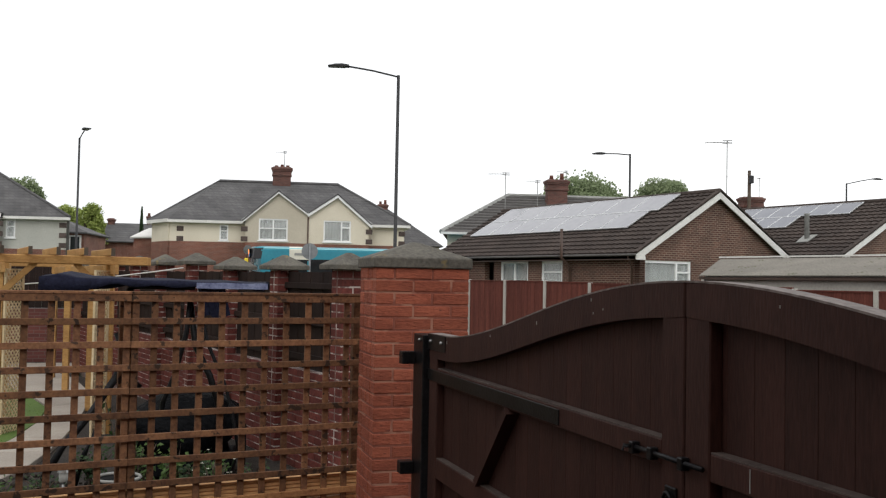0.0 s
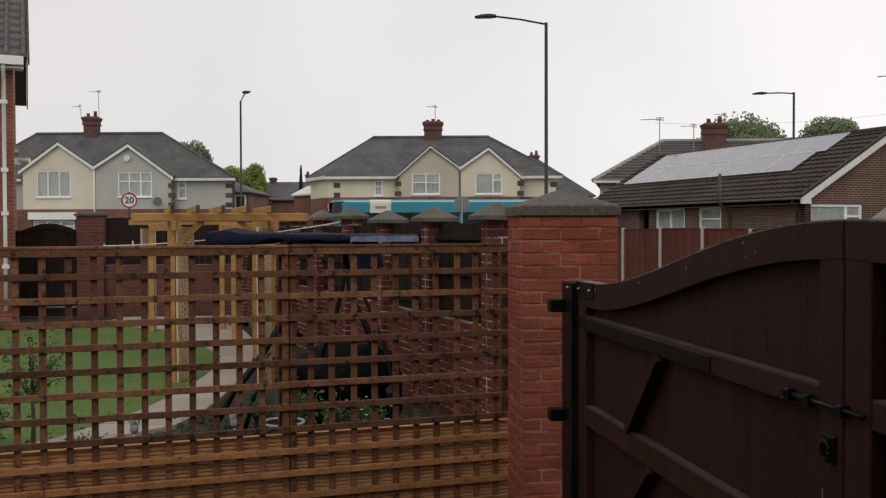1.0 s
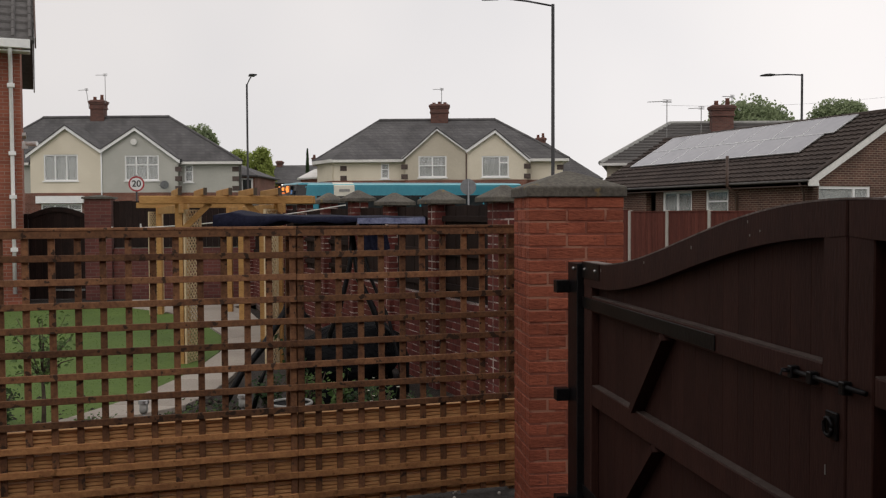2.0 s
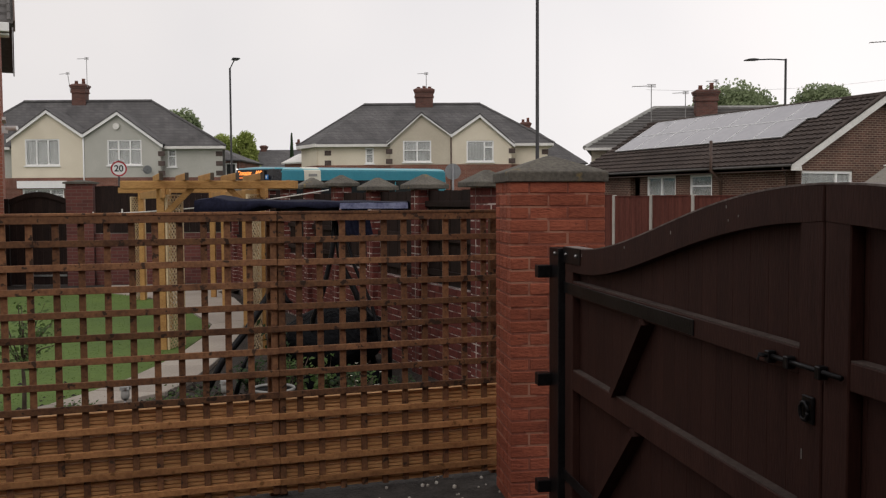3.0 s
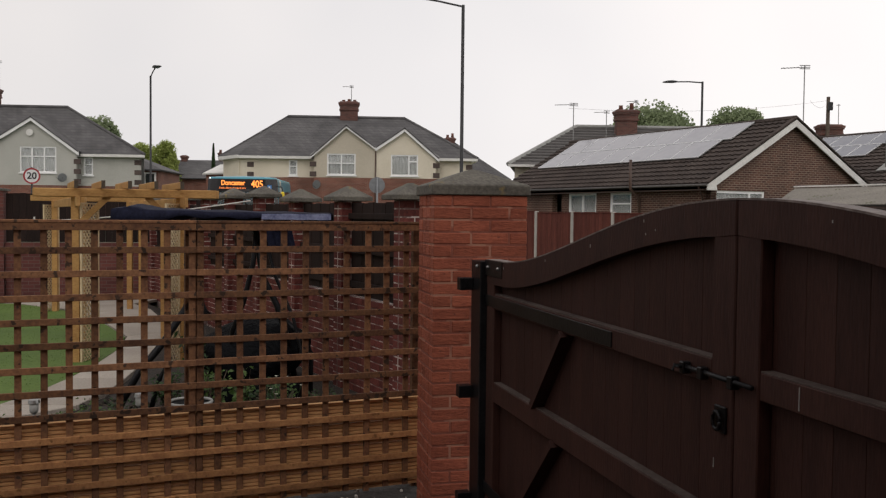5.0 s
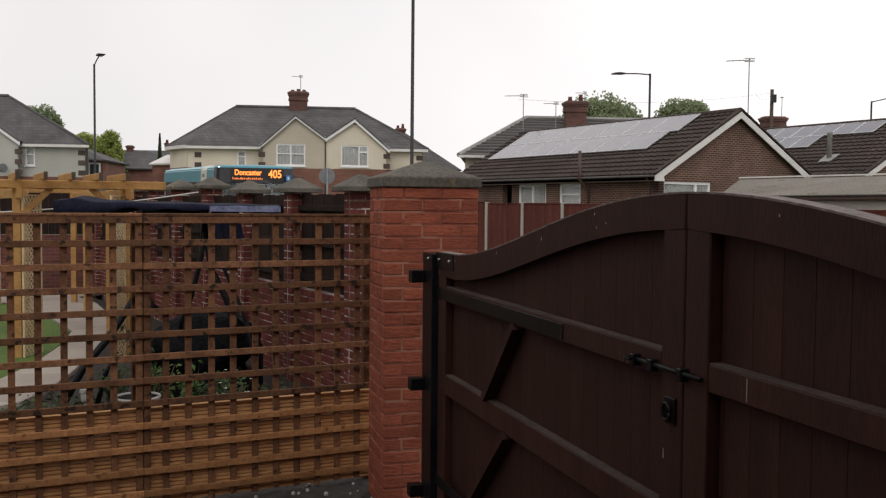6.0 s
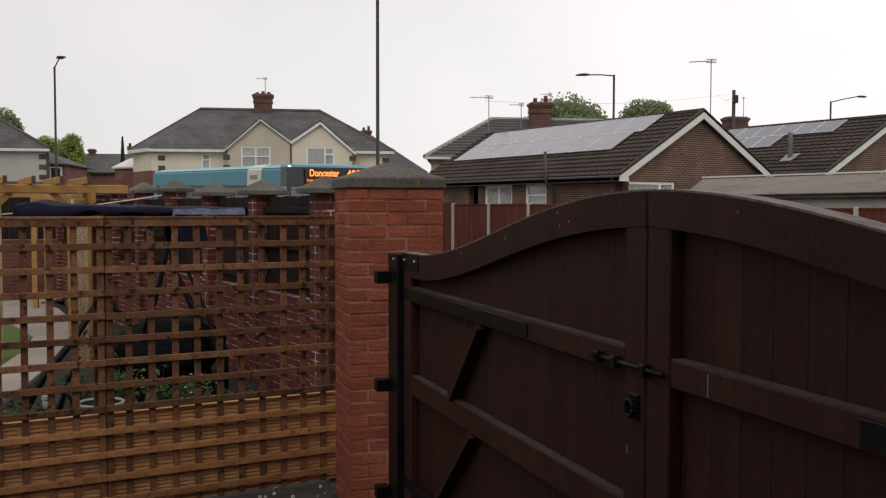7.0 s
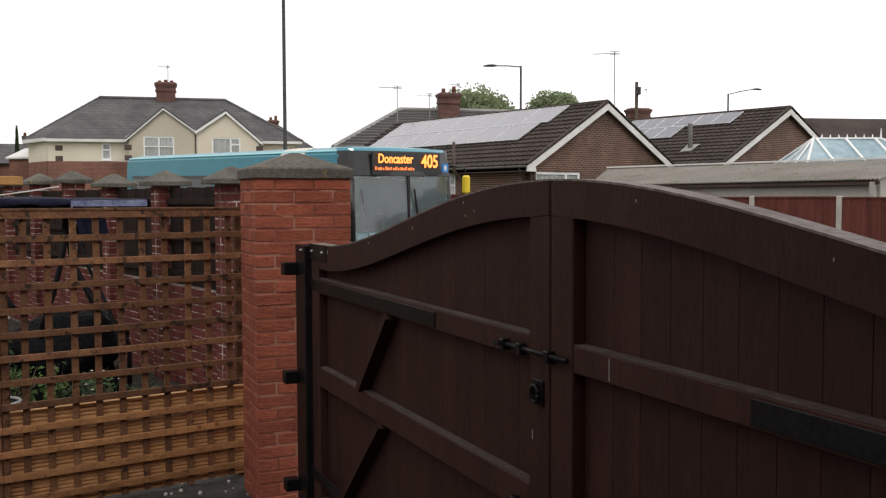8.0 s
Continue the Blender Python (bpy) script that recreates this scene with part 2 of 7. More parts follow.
BUS_GLASS = surface("tinted_bus_window", (0.012, 0.016, 0.018), (0.022, 0.028, 0.03), 0.06, big=0.8, fine=4, bump=0.0)
SCREEN_GLASS = glass("windscreen_glass", (0.72, 0.82, 0.84), 0.02, 0.9)
RUBBER = surface("tyre_rubber", (0.012, 0.012, 0.012), (0.025, 0.025, 0.025), 0.85, big=5, fine=50)
YELLOW = surface("yellow_mirror", (0.72, 0.52, 0.02), (0.82, 0.62, 0.04), 0.4, big=3, fine=20, bump=0.05)
CREAM_PANEL = surface("cream_roof_panel", (0.60, 0.58, 0.48), (0.68, 0.66, 0.56), 0.4, big=2, fine=20, bump=0.02)
AMBER = glow("amber_led", (1.0, 0.30, 0.06), 1.25)
AMBER_DIM = glow("dim_amber_led", (0.85, 0.22, 0.06), 0.55)
MARKER = glow("white_marker_lamp", (1.0, 0.98, 0.95), 3.0)
BLUE_SIGN = surface("blue_access_sign", (0.03, 0.20, 0.55), (0.05, 0.26, 0.62), 0.4, big=3, fine=20, bump=0)
NAVY = surface("navy_canopy_cloth", (0.006, 0.007, 0.016), (0.016, 0.018, 0.038), 0.85, big=5, fine=40, bump=0.5, depth=0.01)
FADED = surface("faded_blue_cloth", (0.05, 0.06, 0.13), (0.17, 0.19, 0.29), 0.8, big=9, fine=40, bump=0.4, depth=0.01)
BLACK_COVER = surface("black_plastic_cover", (0.0025, 0.003, 0.004), (0.007, 0.0075, 0.009), 0.62, big=6, fine=25, bump=0.8, depth=0.03)
BARK = surface("tree_bark", (0.045, 0.032, 0.022), (0.10, 0.075, 0.055), 0.9, big=5, fine=25, bump=0.7)
# distance haze over the far trees is mixed into this lightened green
LEAF = surface("hazy_green_leaf", (0.20, 0.25, 0.14), (0.33, 0.385, 0.225), 0.8, big=0.6, fine=4, bump=0)
LEAF_YOUNG = surface("yellow_green_leaf", (0.27, 0.33, 0.09), (0.40, 0.46, 0.15), 0.8, big=0.5, fine=3, bump=0)
LEAF_DARK = surface("dark_shrub_leaf", (0.018, 0.042, 0.014), (0.05, 0.095, 0.03), 0.6, big=3, fine=12, bump=0, vary=0.2)
LEAF_BRIGHT = surface("bright_shrub_leaf", (0.05, 0.10, 0.025), (0.115, 0.185, 0.05), 0.6, big=3, fine=12, bump=0, vary=0.2)
SIGN_RED = surface("sign_red", (0.30, 0.012, 0.02), (0.38, 0.02, 0.03), 0.5, big=3, fine=20, bump=0)
SIGN_WHITE = surface("sign_white", (0.72, 0.72, 0.72), (0.80, 0.80, 0.80), 0.5, big=3, fine=20, bump=0)
SIGN_BLACK = surface("sign_black", (0.012, 0.012, 0.012), (0.02, 0.02, 0.02), 0.5, big=3, fine=20, bump=0)
SIGN_BACK = surface("grey_sign_back", (0.19, 0.20, 0.21), (0.26, 0.27, 0.28), 0.6, 0.4, big=3, fine=20, bump=0.05)
ROPE = surface("white_line", (0.6, 0.6, 0.58), (0.75, 0.75, 0.73), 0.8, big=5, fine=40, bump=0)
SHEET = surface("grey_corrugated_sheet", (0.13, 0.118, 0.10), (0.225, 0.205, 0.175), 0.85, big=0.6, fine=14, bump=0.4, spots=((0.10, 0.10, 0.06), 3, 0.62))
RENDER_GREY = surface("grey_render", (0.34, 0.32, 0.29), (0.45, 0.43, 0.39), 0.9, big=1, fine=20)
CONS_GLASS = surface("pale_blue_roof_panel", (0.15, 0.26, 0.30), (0.30, 0.42, 0.47), 0.1, big=0.6, fine=3, bump=0)

for dull, level in ((GATE, 0.16), (LATH, 0.25), (LATH_LIT, 0.25), (DECK, 0.25), (PANEL_DARK, 0.2), (NAVY, 0.12), (FENCE_RED, 0.25), (BRICK, 0.25), (BRICK_OLD, 0.25), (IRON, 0.25), (TILE, 0.3), (LEAF, 0.15), (LEAF_YOUNG, 0.15), (BLACK_COVER, 0.08), (TEAL, 0.3)):
    dull.node_tree.nodes["Principled BSDF"].inputs["Specular IOR Level"].default_value = level


# leaves let some light through
for leafy in (LEAF, LEAF_YOUNG, LEAF_DARK, LEAF_BRIGHT):
    tree_ = leafy.node_tree
    bsdf = tree_.nodes["Principled BSDF"]
    thin_leaf, both = tree_.nodes.new("ShaderNodeBsdfTranslucent"), tree_.nodes.new("ShaderNodeMixShader")
    both.inputs["Fac"].default_value = 0.4
    tree_.links.new(bsdf.inputs["Base Color"].links[0].from_socket, thin_leaf.inputs["Color"])
    tree_.links.new(bsdf.outputs["BSDF"], both.inputs[1])
    tree_.links.new(thin_leaf.outputs["BSDF"], both.inputs[2])
    tree_.links.new(both.outputs["Shader"], tree_.nodes["Material Output"].inputs["Surface"])


# ---- building helpers ----
def box(bm, lo, hi, m=None):
    """An axis-aligned box between two corners, moved by m."""
    vs = [Vector((x, y, z)) for x in (lo[0], hi[0]) for y in (lo[1], hi[1]) for z in (lo[2], hi[2])]
    if m is not None:
        vs = [m @ v for v in vs]
    v = [bm.verts.new(c) for c in vs]
    for f in ((0, 1, 3, 2), (4, 6, 7, 5), (0, 4, 5, 1), (2, 3, 7, 6), (0, 2, 6, 4), (1, 5, 7, 3)):
        bm.faces.new([v[i] for i in f])
    return bm


def bar(bm, a, b, w, h, up=(0, 0, 1)):
    """A square bar from a to b, w wide and h deep."""
    a, b = Vector(a), Vector(b)
    d = (b - a).normalized()
    u = Vector(up)
    if abs(d.dot(u)) > 0.97:
        u = Vector((0, 1, 0))
    s = d.cross(u).normalized()
    u = s.cross(d).normalized()
    m = Matrix((s, d, u)).transposed().to_4x4()
    m.translation = a
    return box(bm, (-w / 2, 0, -h / 2), (w / 2, (b - a).length, h / 2), m)


def tube(bm, pts, r, sides=8, ends=True):
    """A round tube along points; r is one radius or one per point."""
    pts = [Vector(p) for p in pts]
    rs = r if isinstance(r, (list, tuple)) else [r] * len(pts)
    rings = []
    for i, p in enumerate(pts):
        d = (pts[min(i + 1, len(pts) - 1)] - pts[max(i - 1, 0)]).normalized()
        u = Vector((0, 0, 1)) if abs(d.z) < 0.9 else Vector((0, 1, 0))
        s = d.cross(u).normalized()
        u = s.cross(d)
        rings.append([bm.verts.new(p + rs[i] * (math.cos(k * 2 * math.pi / sides) * s + math.sin(k * 2 * math.pi / sides) * u)) for k in range(sides)])
    for a, b in zip(rings, rings[1:]):
        for k in range(sides):
            bm.faces.new((a[k], a[(k + 1) % sides], b[(k + 1) % sides], b[k]))
    if ends:
        bm.faces.new(rings[0][::-1])
        bm.faces.new(rings[-1])
    return bm


def prism(bm, outline, thick, m=None):
    """A plate: the outline (x, z) pulled along y from 0 to thick."""
    front = [Vector((x, 0, z)) for x, z in outline]
    back = [Vector((x, thick, z)) for x, z in outline]
    if m is not None:
        front, back = [m @ v for v in front], [m @ v for v in back]
    a, b = [bm.verts.new(v) for v in front], [bm.verts.new(v) for v in back]
    bm.faces.new(a)
    bm.faces.new(b[::-1])
    for i in range(len(a)):
        j = (i + 1) % len(a)
        bm.faces.new((a[j], a[i], b[i], b[j]))
    return bm


def slab(bm, corners, thick):
    """A flat plate from corners in space, given thickness downwards along its normal."""
    c = [Vector(p) for p in corners]
    n = (c[1] - c[0]).cross(c[2] - c[0]).normalized()
    if n.z < 0:
        c.reverse()
        n = -n
    a, b = [bm.verts.new(p) for p in c], [bm.verts.new(p - n * thick) for p in c]
    bm.faces.new(a)
    bm.faces.new(b[::-1])
    for i in range(len(a)):
        j = (i + 1) % len(a)
        bm.faces.new((a[j], a[i], b[i], b[j]))
    return bm


def holed(bm, x0, x1, z0, z1, y, thick, holes=()):
    """A wall in the xz plane with openings (x0, x1, z0, z1) that go through it."""
    xs = sorted({x0, x1, *[v for h in holes for v in h[:2] if x0 < v < x1]})
    zs = sorted({z0, z1, *[v for h in holes for v in h[2:] if z0 < v < z1]})
    for a, b in zip(xs, xs[1:]):
        for c, d in zip(zs, zs[1:]):
            mx, mz = (a + b) / 2, (c + d) / 2
            if not any(h[0] < mx < h[1] and h[2] < mz < h[3] for h in holes):
                box(bm, (a, y, c), (b, y + thick, d))
    return bm


def part(name, bm, material, parent=None, label="", bevel=0.0, smooth=False):
    """Links a bmesh as one mesh object under a thing or a part."""
    if bevel:
        bmesh.ops.bevel(bm, geom=bm.edges[:], offset=bevel, segments=1, affect="EDGES", clamp_overlap=True)
    bmesh.ops.recalc_face_normals(bm, faces=bm.faces[:])
    me = bpy.data.meshes.new(name)
    bm.to_mesh(me)
    bm.free()
    if smooth:
        for f in me.polygons:
            f.use_smooth = True
    me.materials.append(material)
    ob = new(name, me)
    if parent:
        ob.parent = parent
    if label:
        ob["label"] = label
    return ob


def shared(name, mesh, parent, m):
    """A piece that shares its mesh with others."""
    ob = new(name, mesh)
    ob.parent = parent
    ob.matrix_basis = m
    return ob


def thing(name, m, label, category, group="", kind=""):
    ob = new(name)
    ob.empty_display_size = 0.2
    ob.matrix_basis = m
    return tagged(ob, label, category, group, kind)


def brick_mesh(length, material, deep=0.1025, high=0.065):
    bm = bmesh.new()
    box(bm, (-length / 2, 0, 0), (length / 2, deep, high))
    bmesh.ops.bevel(bm, geom=bm.edges[:], offset=0.004, segments=1, affect="EDGES")
    bmesh.ops.recalc_face_normals(bm, faces=bm.faces[:])
    me = bpy.data.meshes.new("brick")
    bm.to_mesh(me)
    bm.free()
    me.materials.append(material)
    return me


BRICK_MESHES = {}


def brick_for(length, material):
    key = (round(length, 3), material.name)
    if key not in BRICK_MESHES:
        BRICK_MESHES[key] = brick_mesh(length, material)
    return BRICK_MESHES[key]


def row_lengths(total, odd, least=0.3):
    """Stretchers along one course, with a half brick to break the joints."""
    out, x = [], 0.0
    if odd and total > least:
        out.append((0.0, 0.1025))
        x = 0.1125
    while total - x > 0.03:
        n = min(0.215, total - x)
        out.append((x, n))
        x += n + 0.01
    return out


def brick_ring(parent, w, d, courses, material, seed):
    """Bricks round a pier that is w wide and d deep, its front at y=0, x from 0 to w."""
    rnd = random.Random(seed)
    t = 0.1125
    for c in range(courses):
        z = 0.005 + c * 0.075
        for x, n in row_lengths(w, c % 2, 0.2):
            j = rnd.uniform(-0.002, 0.002)
            shared("brick", brick_for(n, material), parent, pose(x + n / 2, j, z))
            shared("brick", brick_for(n, material), parent, pose(x + n / 2, d + j, z, 0, 0, 180))
        for y, n in row_lengths(d - 2 * t, c % 2, 0.2):
            j = rnd.uniform(-0.002, 0.002)
            shared("brick", brick_for(n, material), parent, pose(j, t + y + n / 2, z, 0, 0, -90))
            shared("brick", brick_for(n, material), parent, pose(w + j, t + y + n / 2, z, 0, 0, 90))


def pyramid_cap(bm, w, d, over, edge, rise, z):
    """A pyramid coping stone over a pier."""
    x0, x1, y0, y1 = -over, w + over, -over, d + over
    lo = [bm.verts.new(v) for v in ((x0, y0, z), (x1, y0, z), (x1, y1, z), (x0, y1, z))]
    hi = [bm.verts.new(v) for v in ((x0, y0, z + edge), (x1, y0, z + edge), (x1, y1, z + edge), (x0, y1, z + edge))]
    cx, cy, s = (x0 + x1) / 2, (y0 + y1) / 2, 0.02
    top = [bm.verts.new(v) for v in ((cx - s, cy - s, z + edge + rise), (cx + s, cy - s, z + edge + rise), (cx + s, cy + s, z + edge + rise), (cx - s, cy + s, z + edge + rise))]
    bm.faces.new(lo[::-1])
    bm.faces.new(top)
    for a, b in ((lo, hi), (hi, top)):
        for i in range(4):
            j = (i + 1) % 4
            bm.faces.new((a[i], a[j], b[j], b[i]))
    return bm


# ---- ground ----
def make_ground():
    bm = bmesh.new()
    xs = [-3000, -800, -200, -80, -40, -20, -10, 0, 10, 20, 40, 80, 200, 800, 3000]
    ys = [-3000, -600, -100, -30, -5, 5, 15, 25, 35, 45, 60, 90, 200, 800, 3000]
    grid = [[bm.verts.new((x, y, 0.0181 * (min(max(y, 5), 90) - 25) - 0.02)) for x in xs] for y in ys]
    for j in range(len(ys) - 1):
        for i in range(len(xs) - 1):
            bm.faces.new((grid[j][i], grid[j][i + 1], grid[j + 1][i + 1], grid[j + 1][i]))
    tagged(part("ground", bm, EARTH), "rough green and earthy ground reaching to the horizon", "ground", kind="structure")
    # road beside the garden wall and the cross road in front of the houses
    bm = bmesh.new()
    z = lambda y: 0.0181 * (y - 25) - 0.012
    d, n = Vector((0.44, -0.898, 0)), Vector((0.898, 0.44, 0))
    a = Vector((-0.6, 27, 0))
    near, far = a + d * 30, a - d * 13
    pts = [near - n * 3, near + n * 3, far + n * 3, far - n * 3]
    v = [bm.verts.new((p.x, p.y, z(p.y))) for p in pts]
    bm.faces.new(v)
    v = [bm.verts.new((x, y, z(y) + 0.004)) for x, y in ((-90, 36), (90, 38), (90, 45), (-90, 43))]
    bm.faces.new(v)
    tagged(part("road", bm, ASPHALT), "grey asphalt road with a junction", "road", kind="structure")
    bm = bmesh.new()
    box(bm, (-14, -6, -0.5), (-0.0, 5.2, 0.0))
    v = [bm.verts.new(p) for p in ((-14, 5.2, 0.001), (1.2, 5.2, 0.001), (1.2, 7.4, 0.001), (-6.2, 22, 0.001), (-14, 22, 0.001))]
    bm.faces.new(v)
    tagged(part("garden_soil", bm, SOIL), "dark bare garden soil of the planting beds", "soil", kind="structure")
    bm = bmesh.new()
    box(bm, (-3.2, -5, -0.45), (6, 5.6, 0.012))
    box(bm, (-3.0, 5.6, -0.4), (0.7, 6.4, 0.010))
    tagged(part("driveway", bm, GRAVEL), "grey gravel driveway inside the gates", "driveway", kind="structure")


make_ground()


# ---- gate pier ----
def gate_pier():
    p = thing("gate_pier", pose(0.325, 5.5, 0, 0, 0, 9) @ Matrix.Diagonal((1.04, 1, 1, 1)), "square red brick gate pier with a mossy pyramid coping stone", "gate pier")
    w, d = 0.5525, 0.44
    bm = bmesh.new()
    box(bm, (0.0035, 0.0035, -0.02), (w - 0.0035, d - 0.0035, 1.945))
    part("mortar", bm, MORTAR_RED, p, "reddish mortar core")
    bm = bmesh.new()
    pyramid_cap(bm, w, d, 0.016, 0.062, 0.10, 1.945)
    part("coping_stone", bm, CONCRETE, p, "weathered grey concrete pyramid cap with lichen", bevel=0.006)
    brick_ring(p, w, d, 26, BRICK, 3)
    return p


# ---- trellis fence ----
def trellis_fence():
    origin = pose(-2.465, 5.198, 0.005, 0, 0, 19.3)
    pitch, top = 0.1359, 1.755
    for k, (s0, s1) in enumerate(((-1.75, -0.271), (-0.27, 1.458), (1.459, 2.93))):
        f = thing("trellis_fence", origin, "square wooden trellis fence panel with grooved deck boards along its foot", "trellis", "trellis panels")
        xs = [x for x in [1.452 - 0.019 - n * pitch for n in range(-11, 24)] if s0 + 0.02 < x < s1 - 0.015]
        if k == 1:
            xs = [x for x in xs if x < 1.40] + [1.437]
        elif k == 2:
            xs = [1.480] + [x + 0.02 for x in xs if x > 1.52]
        rnd = random.Random(20 + k)
        for x in xs:
            bm = bmesh.new()
            w = 0.019
            box(bm, (x - w, 0.0, 0.03), (x + w, 0.018, top), pose(0, 0, 0, 0, rnd.uniform(-0.2, 0.2), 0))
            part("upright_lath", bm, LATH, f, bevel=0.002)
        for r in range(13):
            z = top - 0.02 - r * pitch
            h = 0.023 if r == 0 else 0.019
            bm = bmesh.new()
            box(bm, (s0, -0.02, z - h), (s1, -0.001, z + h), pose(0, 0, 0, 0, rnd.uniform(-0.08, 0.08), 0))
            # upper laths keep the darker backlit tone, the lowest four the lit one
            part("cross_lath", bm, LATH if r < 9 else LATH_LIT, f, bevel=0.002)
        bm = bmesh.new()
        box(bm, (s0, -0.024, top), (s1, 0.024, top + 0.018))
        part("top_rail", bm, LATH, f, bevel=0.003)
        # grooved boards behind the foot
        for b in range(4):
            z0 = 0.03 + b * 0.147
            bm = bmesh.new()
            n = 6
            step = 0.143 / n
            prof = [(0.048, z0), (0.048, z0 + 0.143)]
            for g in range(n - 1, -1, -1):
                a, c = z0 + g * step, z0 + (g + 1) * step
                prof += [(0.036, c - 0.001), (0.022, c - 0.004), (0.022, a + 0.004), (0.036, a + 0.001)]
            e0, e1 = [bm.verts.new((s0, py, pz)) for py, pz in prof], [bm.verts.new((s1, py, pz)) for py, pz in prof]
            bm.faces.new(e0)
            bm.faces.new(e1[::-1])
            for g in range(len(prof)):
                j = (g + 1) % len(prof)
                bm.faces.new((e0[j], e0[g], e1[g], e1[j]))
            part("deck_board", bm, DECK, f)
        for x in (s0 + 0.03, s1 - 0.03):
            bm = bmesh.new()
            box(bm, (x - 0.025, 0.05, -0.02), (x + 0.025, 0.10, top - 0.03))
            part("post", bm, LATH, f, bevel=0.003)


# ---- double gate ----
def gate_top(s):
    """Height of the arched top at a distance from the meeting stiles."""
    a = min(abs(s), 2.28)
    return 1.582 + 0.30 * (0.5 + 0.5 * math.cos(math.pi * a / 2.28)) ** 0.95


def gate_leaf(mirror):
    base = pose(0.575, 5.4, 0, 0, 0, -79.98) @ pose(2.81, 0, 0)
    k = 1 if mirror else -1
    f = thing("gate_leaf", base, "dark brown stained arched wooden gate leaf with black iron strap hinges", "gate", "driveway gate leaves")
    length = 2.50
    X = lambda s: k * s

    def plate(s0, s1, lo, hi, y0, y1, name, mat, n=1, label="", bevel=0.004):
        bm = bmesh.new()
        pts = [(X(s0 + (s1 - s0) * i / n), lo(s0 + (s1 - s0) * i / n)) for i in range(n + 1)] + [(X(s0 + (s1 - s0) * i / n), hi(s0 + (s1 - s0) * i / n)) for i in range(n, -1, -1)]
        prism(bm, pts, y1 - y0, pose(0, y0, 0))
        return part(name, bm, mat, f, label, bevel)

    flat = lambda z: (lambda s: z)
    # boards
    n = 20
    for i in range(n):
        a, b = 0.02 + i * (length - 0.04) / n, 0.02 + (i + 1) * (length - 0.04) / n
        plate(a + 0.0006, b - 0.0006, flat(0.08), lambda s: gate_top(s) - 0.03, 0.012, 0.03, "board", GATE, 1, "", 0.001)
    plate(0.004, length, lambda s: gate_top(s) - 0.105 - 0.02 * min(1, s / 2), gate_top, -0.035, 0.034, "arched_top_rail", GATE, 28)
    # thin paler strip following the arched top
    plate(0.004, length, gate_top, lambda s: gate_top(s) + 0.006, -0.036, 0.035, "weathered_edge", GATE_TOP_PALE, 28, "pale strip along the top edge", 0)
    plate(0.004, 0.125, flat(0.06), lambda s: gate_top(s) - 0.10, -0.033, 0.012, "meeting_stile", GATE)
    plate(length - 0.13, length, flat(0.06), lambda s: gate_top(s) - 0.11, -0.033, 0.012, "hinge_stile", GATE)
    for z0, z1, nm in ((1.325, 1.405, "lock_rail"), (0.825, 0.93, "middle_rail"), (0.09, 0.22, "bottom_rail")):
        plate(0.127, length - 0.132, flat(z0), flat(z1), -0.031, 0.012, nm, GATE)
        plate(0.13, length - 0.135, flat(z1), flat(z1 + 0.004), -0.029, 0.010, "rail_edge", RAIL_DUST, 1, "dusty worn rail top", 0)
    # braces between the rails
    for (sa, za), (sb, zb) in (((1.35, 1.322), (1.72, 0.936)), ((1.45, 0.822), (2.1, 0.226))):
        bm = bmesh.new()
        bar(bm, (X(sa), -0.008, za), (X(sb), -0.008, zb), 0.036, 0.085, up=(1, 0, 0.6))
        part("brace", bm, GATE, f)
    # iron straps and post
    plate(0.85, length + 0.03, flat(1.335), flat(1.395), -0.037, -0.032, "strap_hinge", IRON, 1, "black iron strap hinge", 0.0015)
    plate(0.85, length + 0.03, flat(0.30), flat(0.36), -0.037, -0.032, "strap_hinge", IRON, 1, "black iron strap hinge", 0.0015)
    bm = bmesh.new()
    box(bm, (X(length + 0.02), -0.066, 0.06), (X(length + 0.20), 0.05, 1.575))
    part("hinge_post", bm, IRON, f, "black steel hanging post", 0.004)
    for z in (1.44, 0.83, 0.22):
        bm = bmesh.new()
        box(bm, (X(length + 0.15), -0.145, z - 0.035), (X(length + 0.22), -0.067, z + 0.035))
        part("hinge_bracket", bm, IRON, f, "black iron wall bracket", 0.004)
    for s, z in ((length - 0.04, 1.545), (length - 0.22, 1.545), (length + 0.08, 1.545)):
        bm = bmesh.new()
        bmesh.ops.create_uvsphere(bm, u_segments=8, v_segments=5, radius=0.011, matrix=pose(X(s), -0.068 if s > length else -0.041, z))
        part("bolt_head", bm, STEEL, f, "dull steel bolt head", smooth=True)
    rnd = random.Random(8 + mirror)
    marks = [(0.31, 1.335, 0.062, -0.0325)] if mirror else [(0.10, 1.08, 0.03, -0.0345)]
    for k_ in range(6):
        s_ = rnd.uniform(0.1, 2.2)
        marks.append((s_, gate_top(s_) - rnd.uniform(0.025, 0.075), rnd.uniform(0.006, 0.02), -0.0365))
    for s_, z_, h_, y_ in marks:
        bm = bmesh.new()
        box(bm, (X(s_) - 0.0014, y_ - 0.001, z_), (X(s_) + 0.0014, y_ + 0.001, z_ + h_))
        part("pale_streak", bm, GUTTER, f, "thin pale streak on the stain")
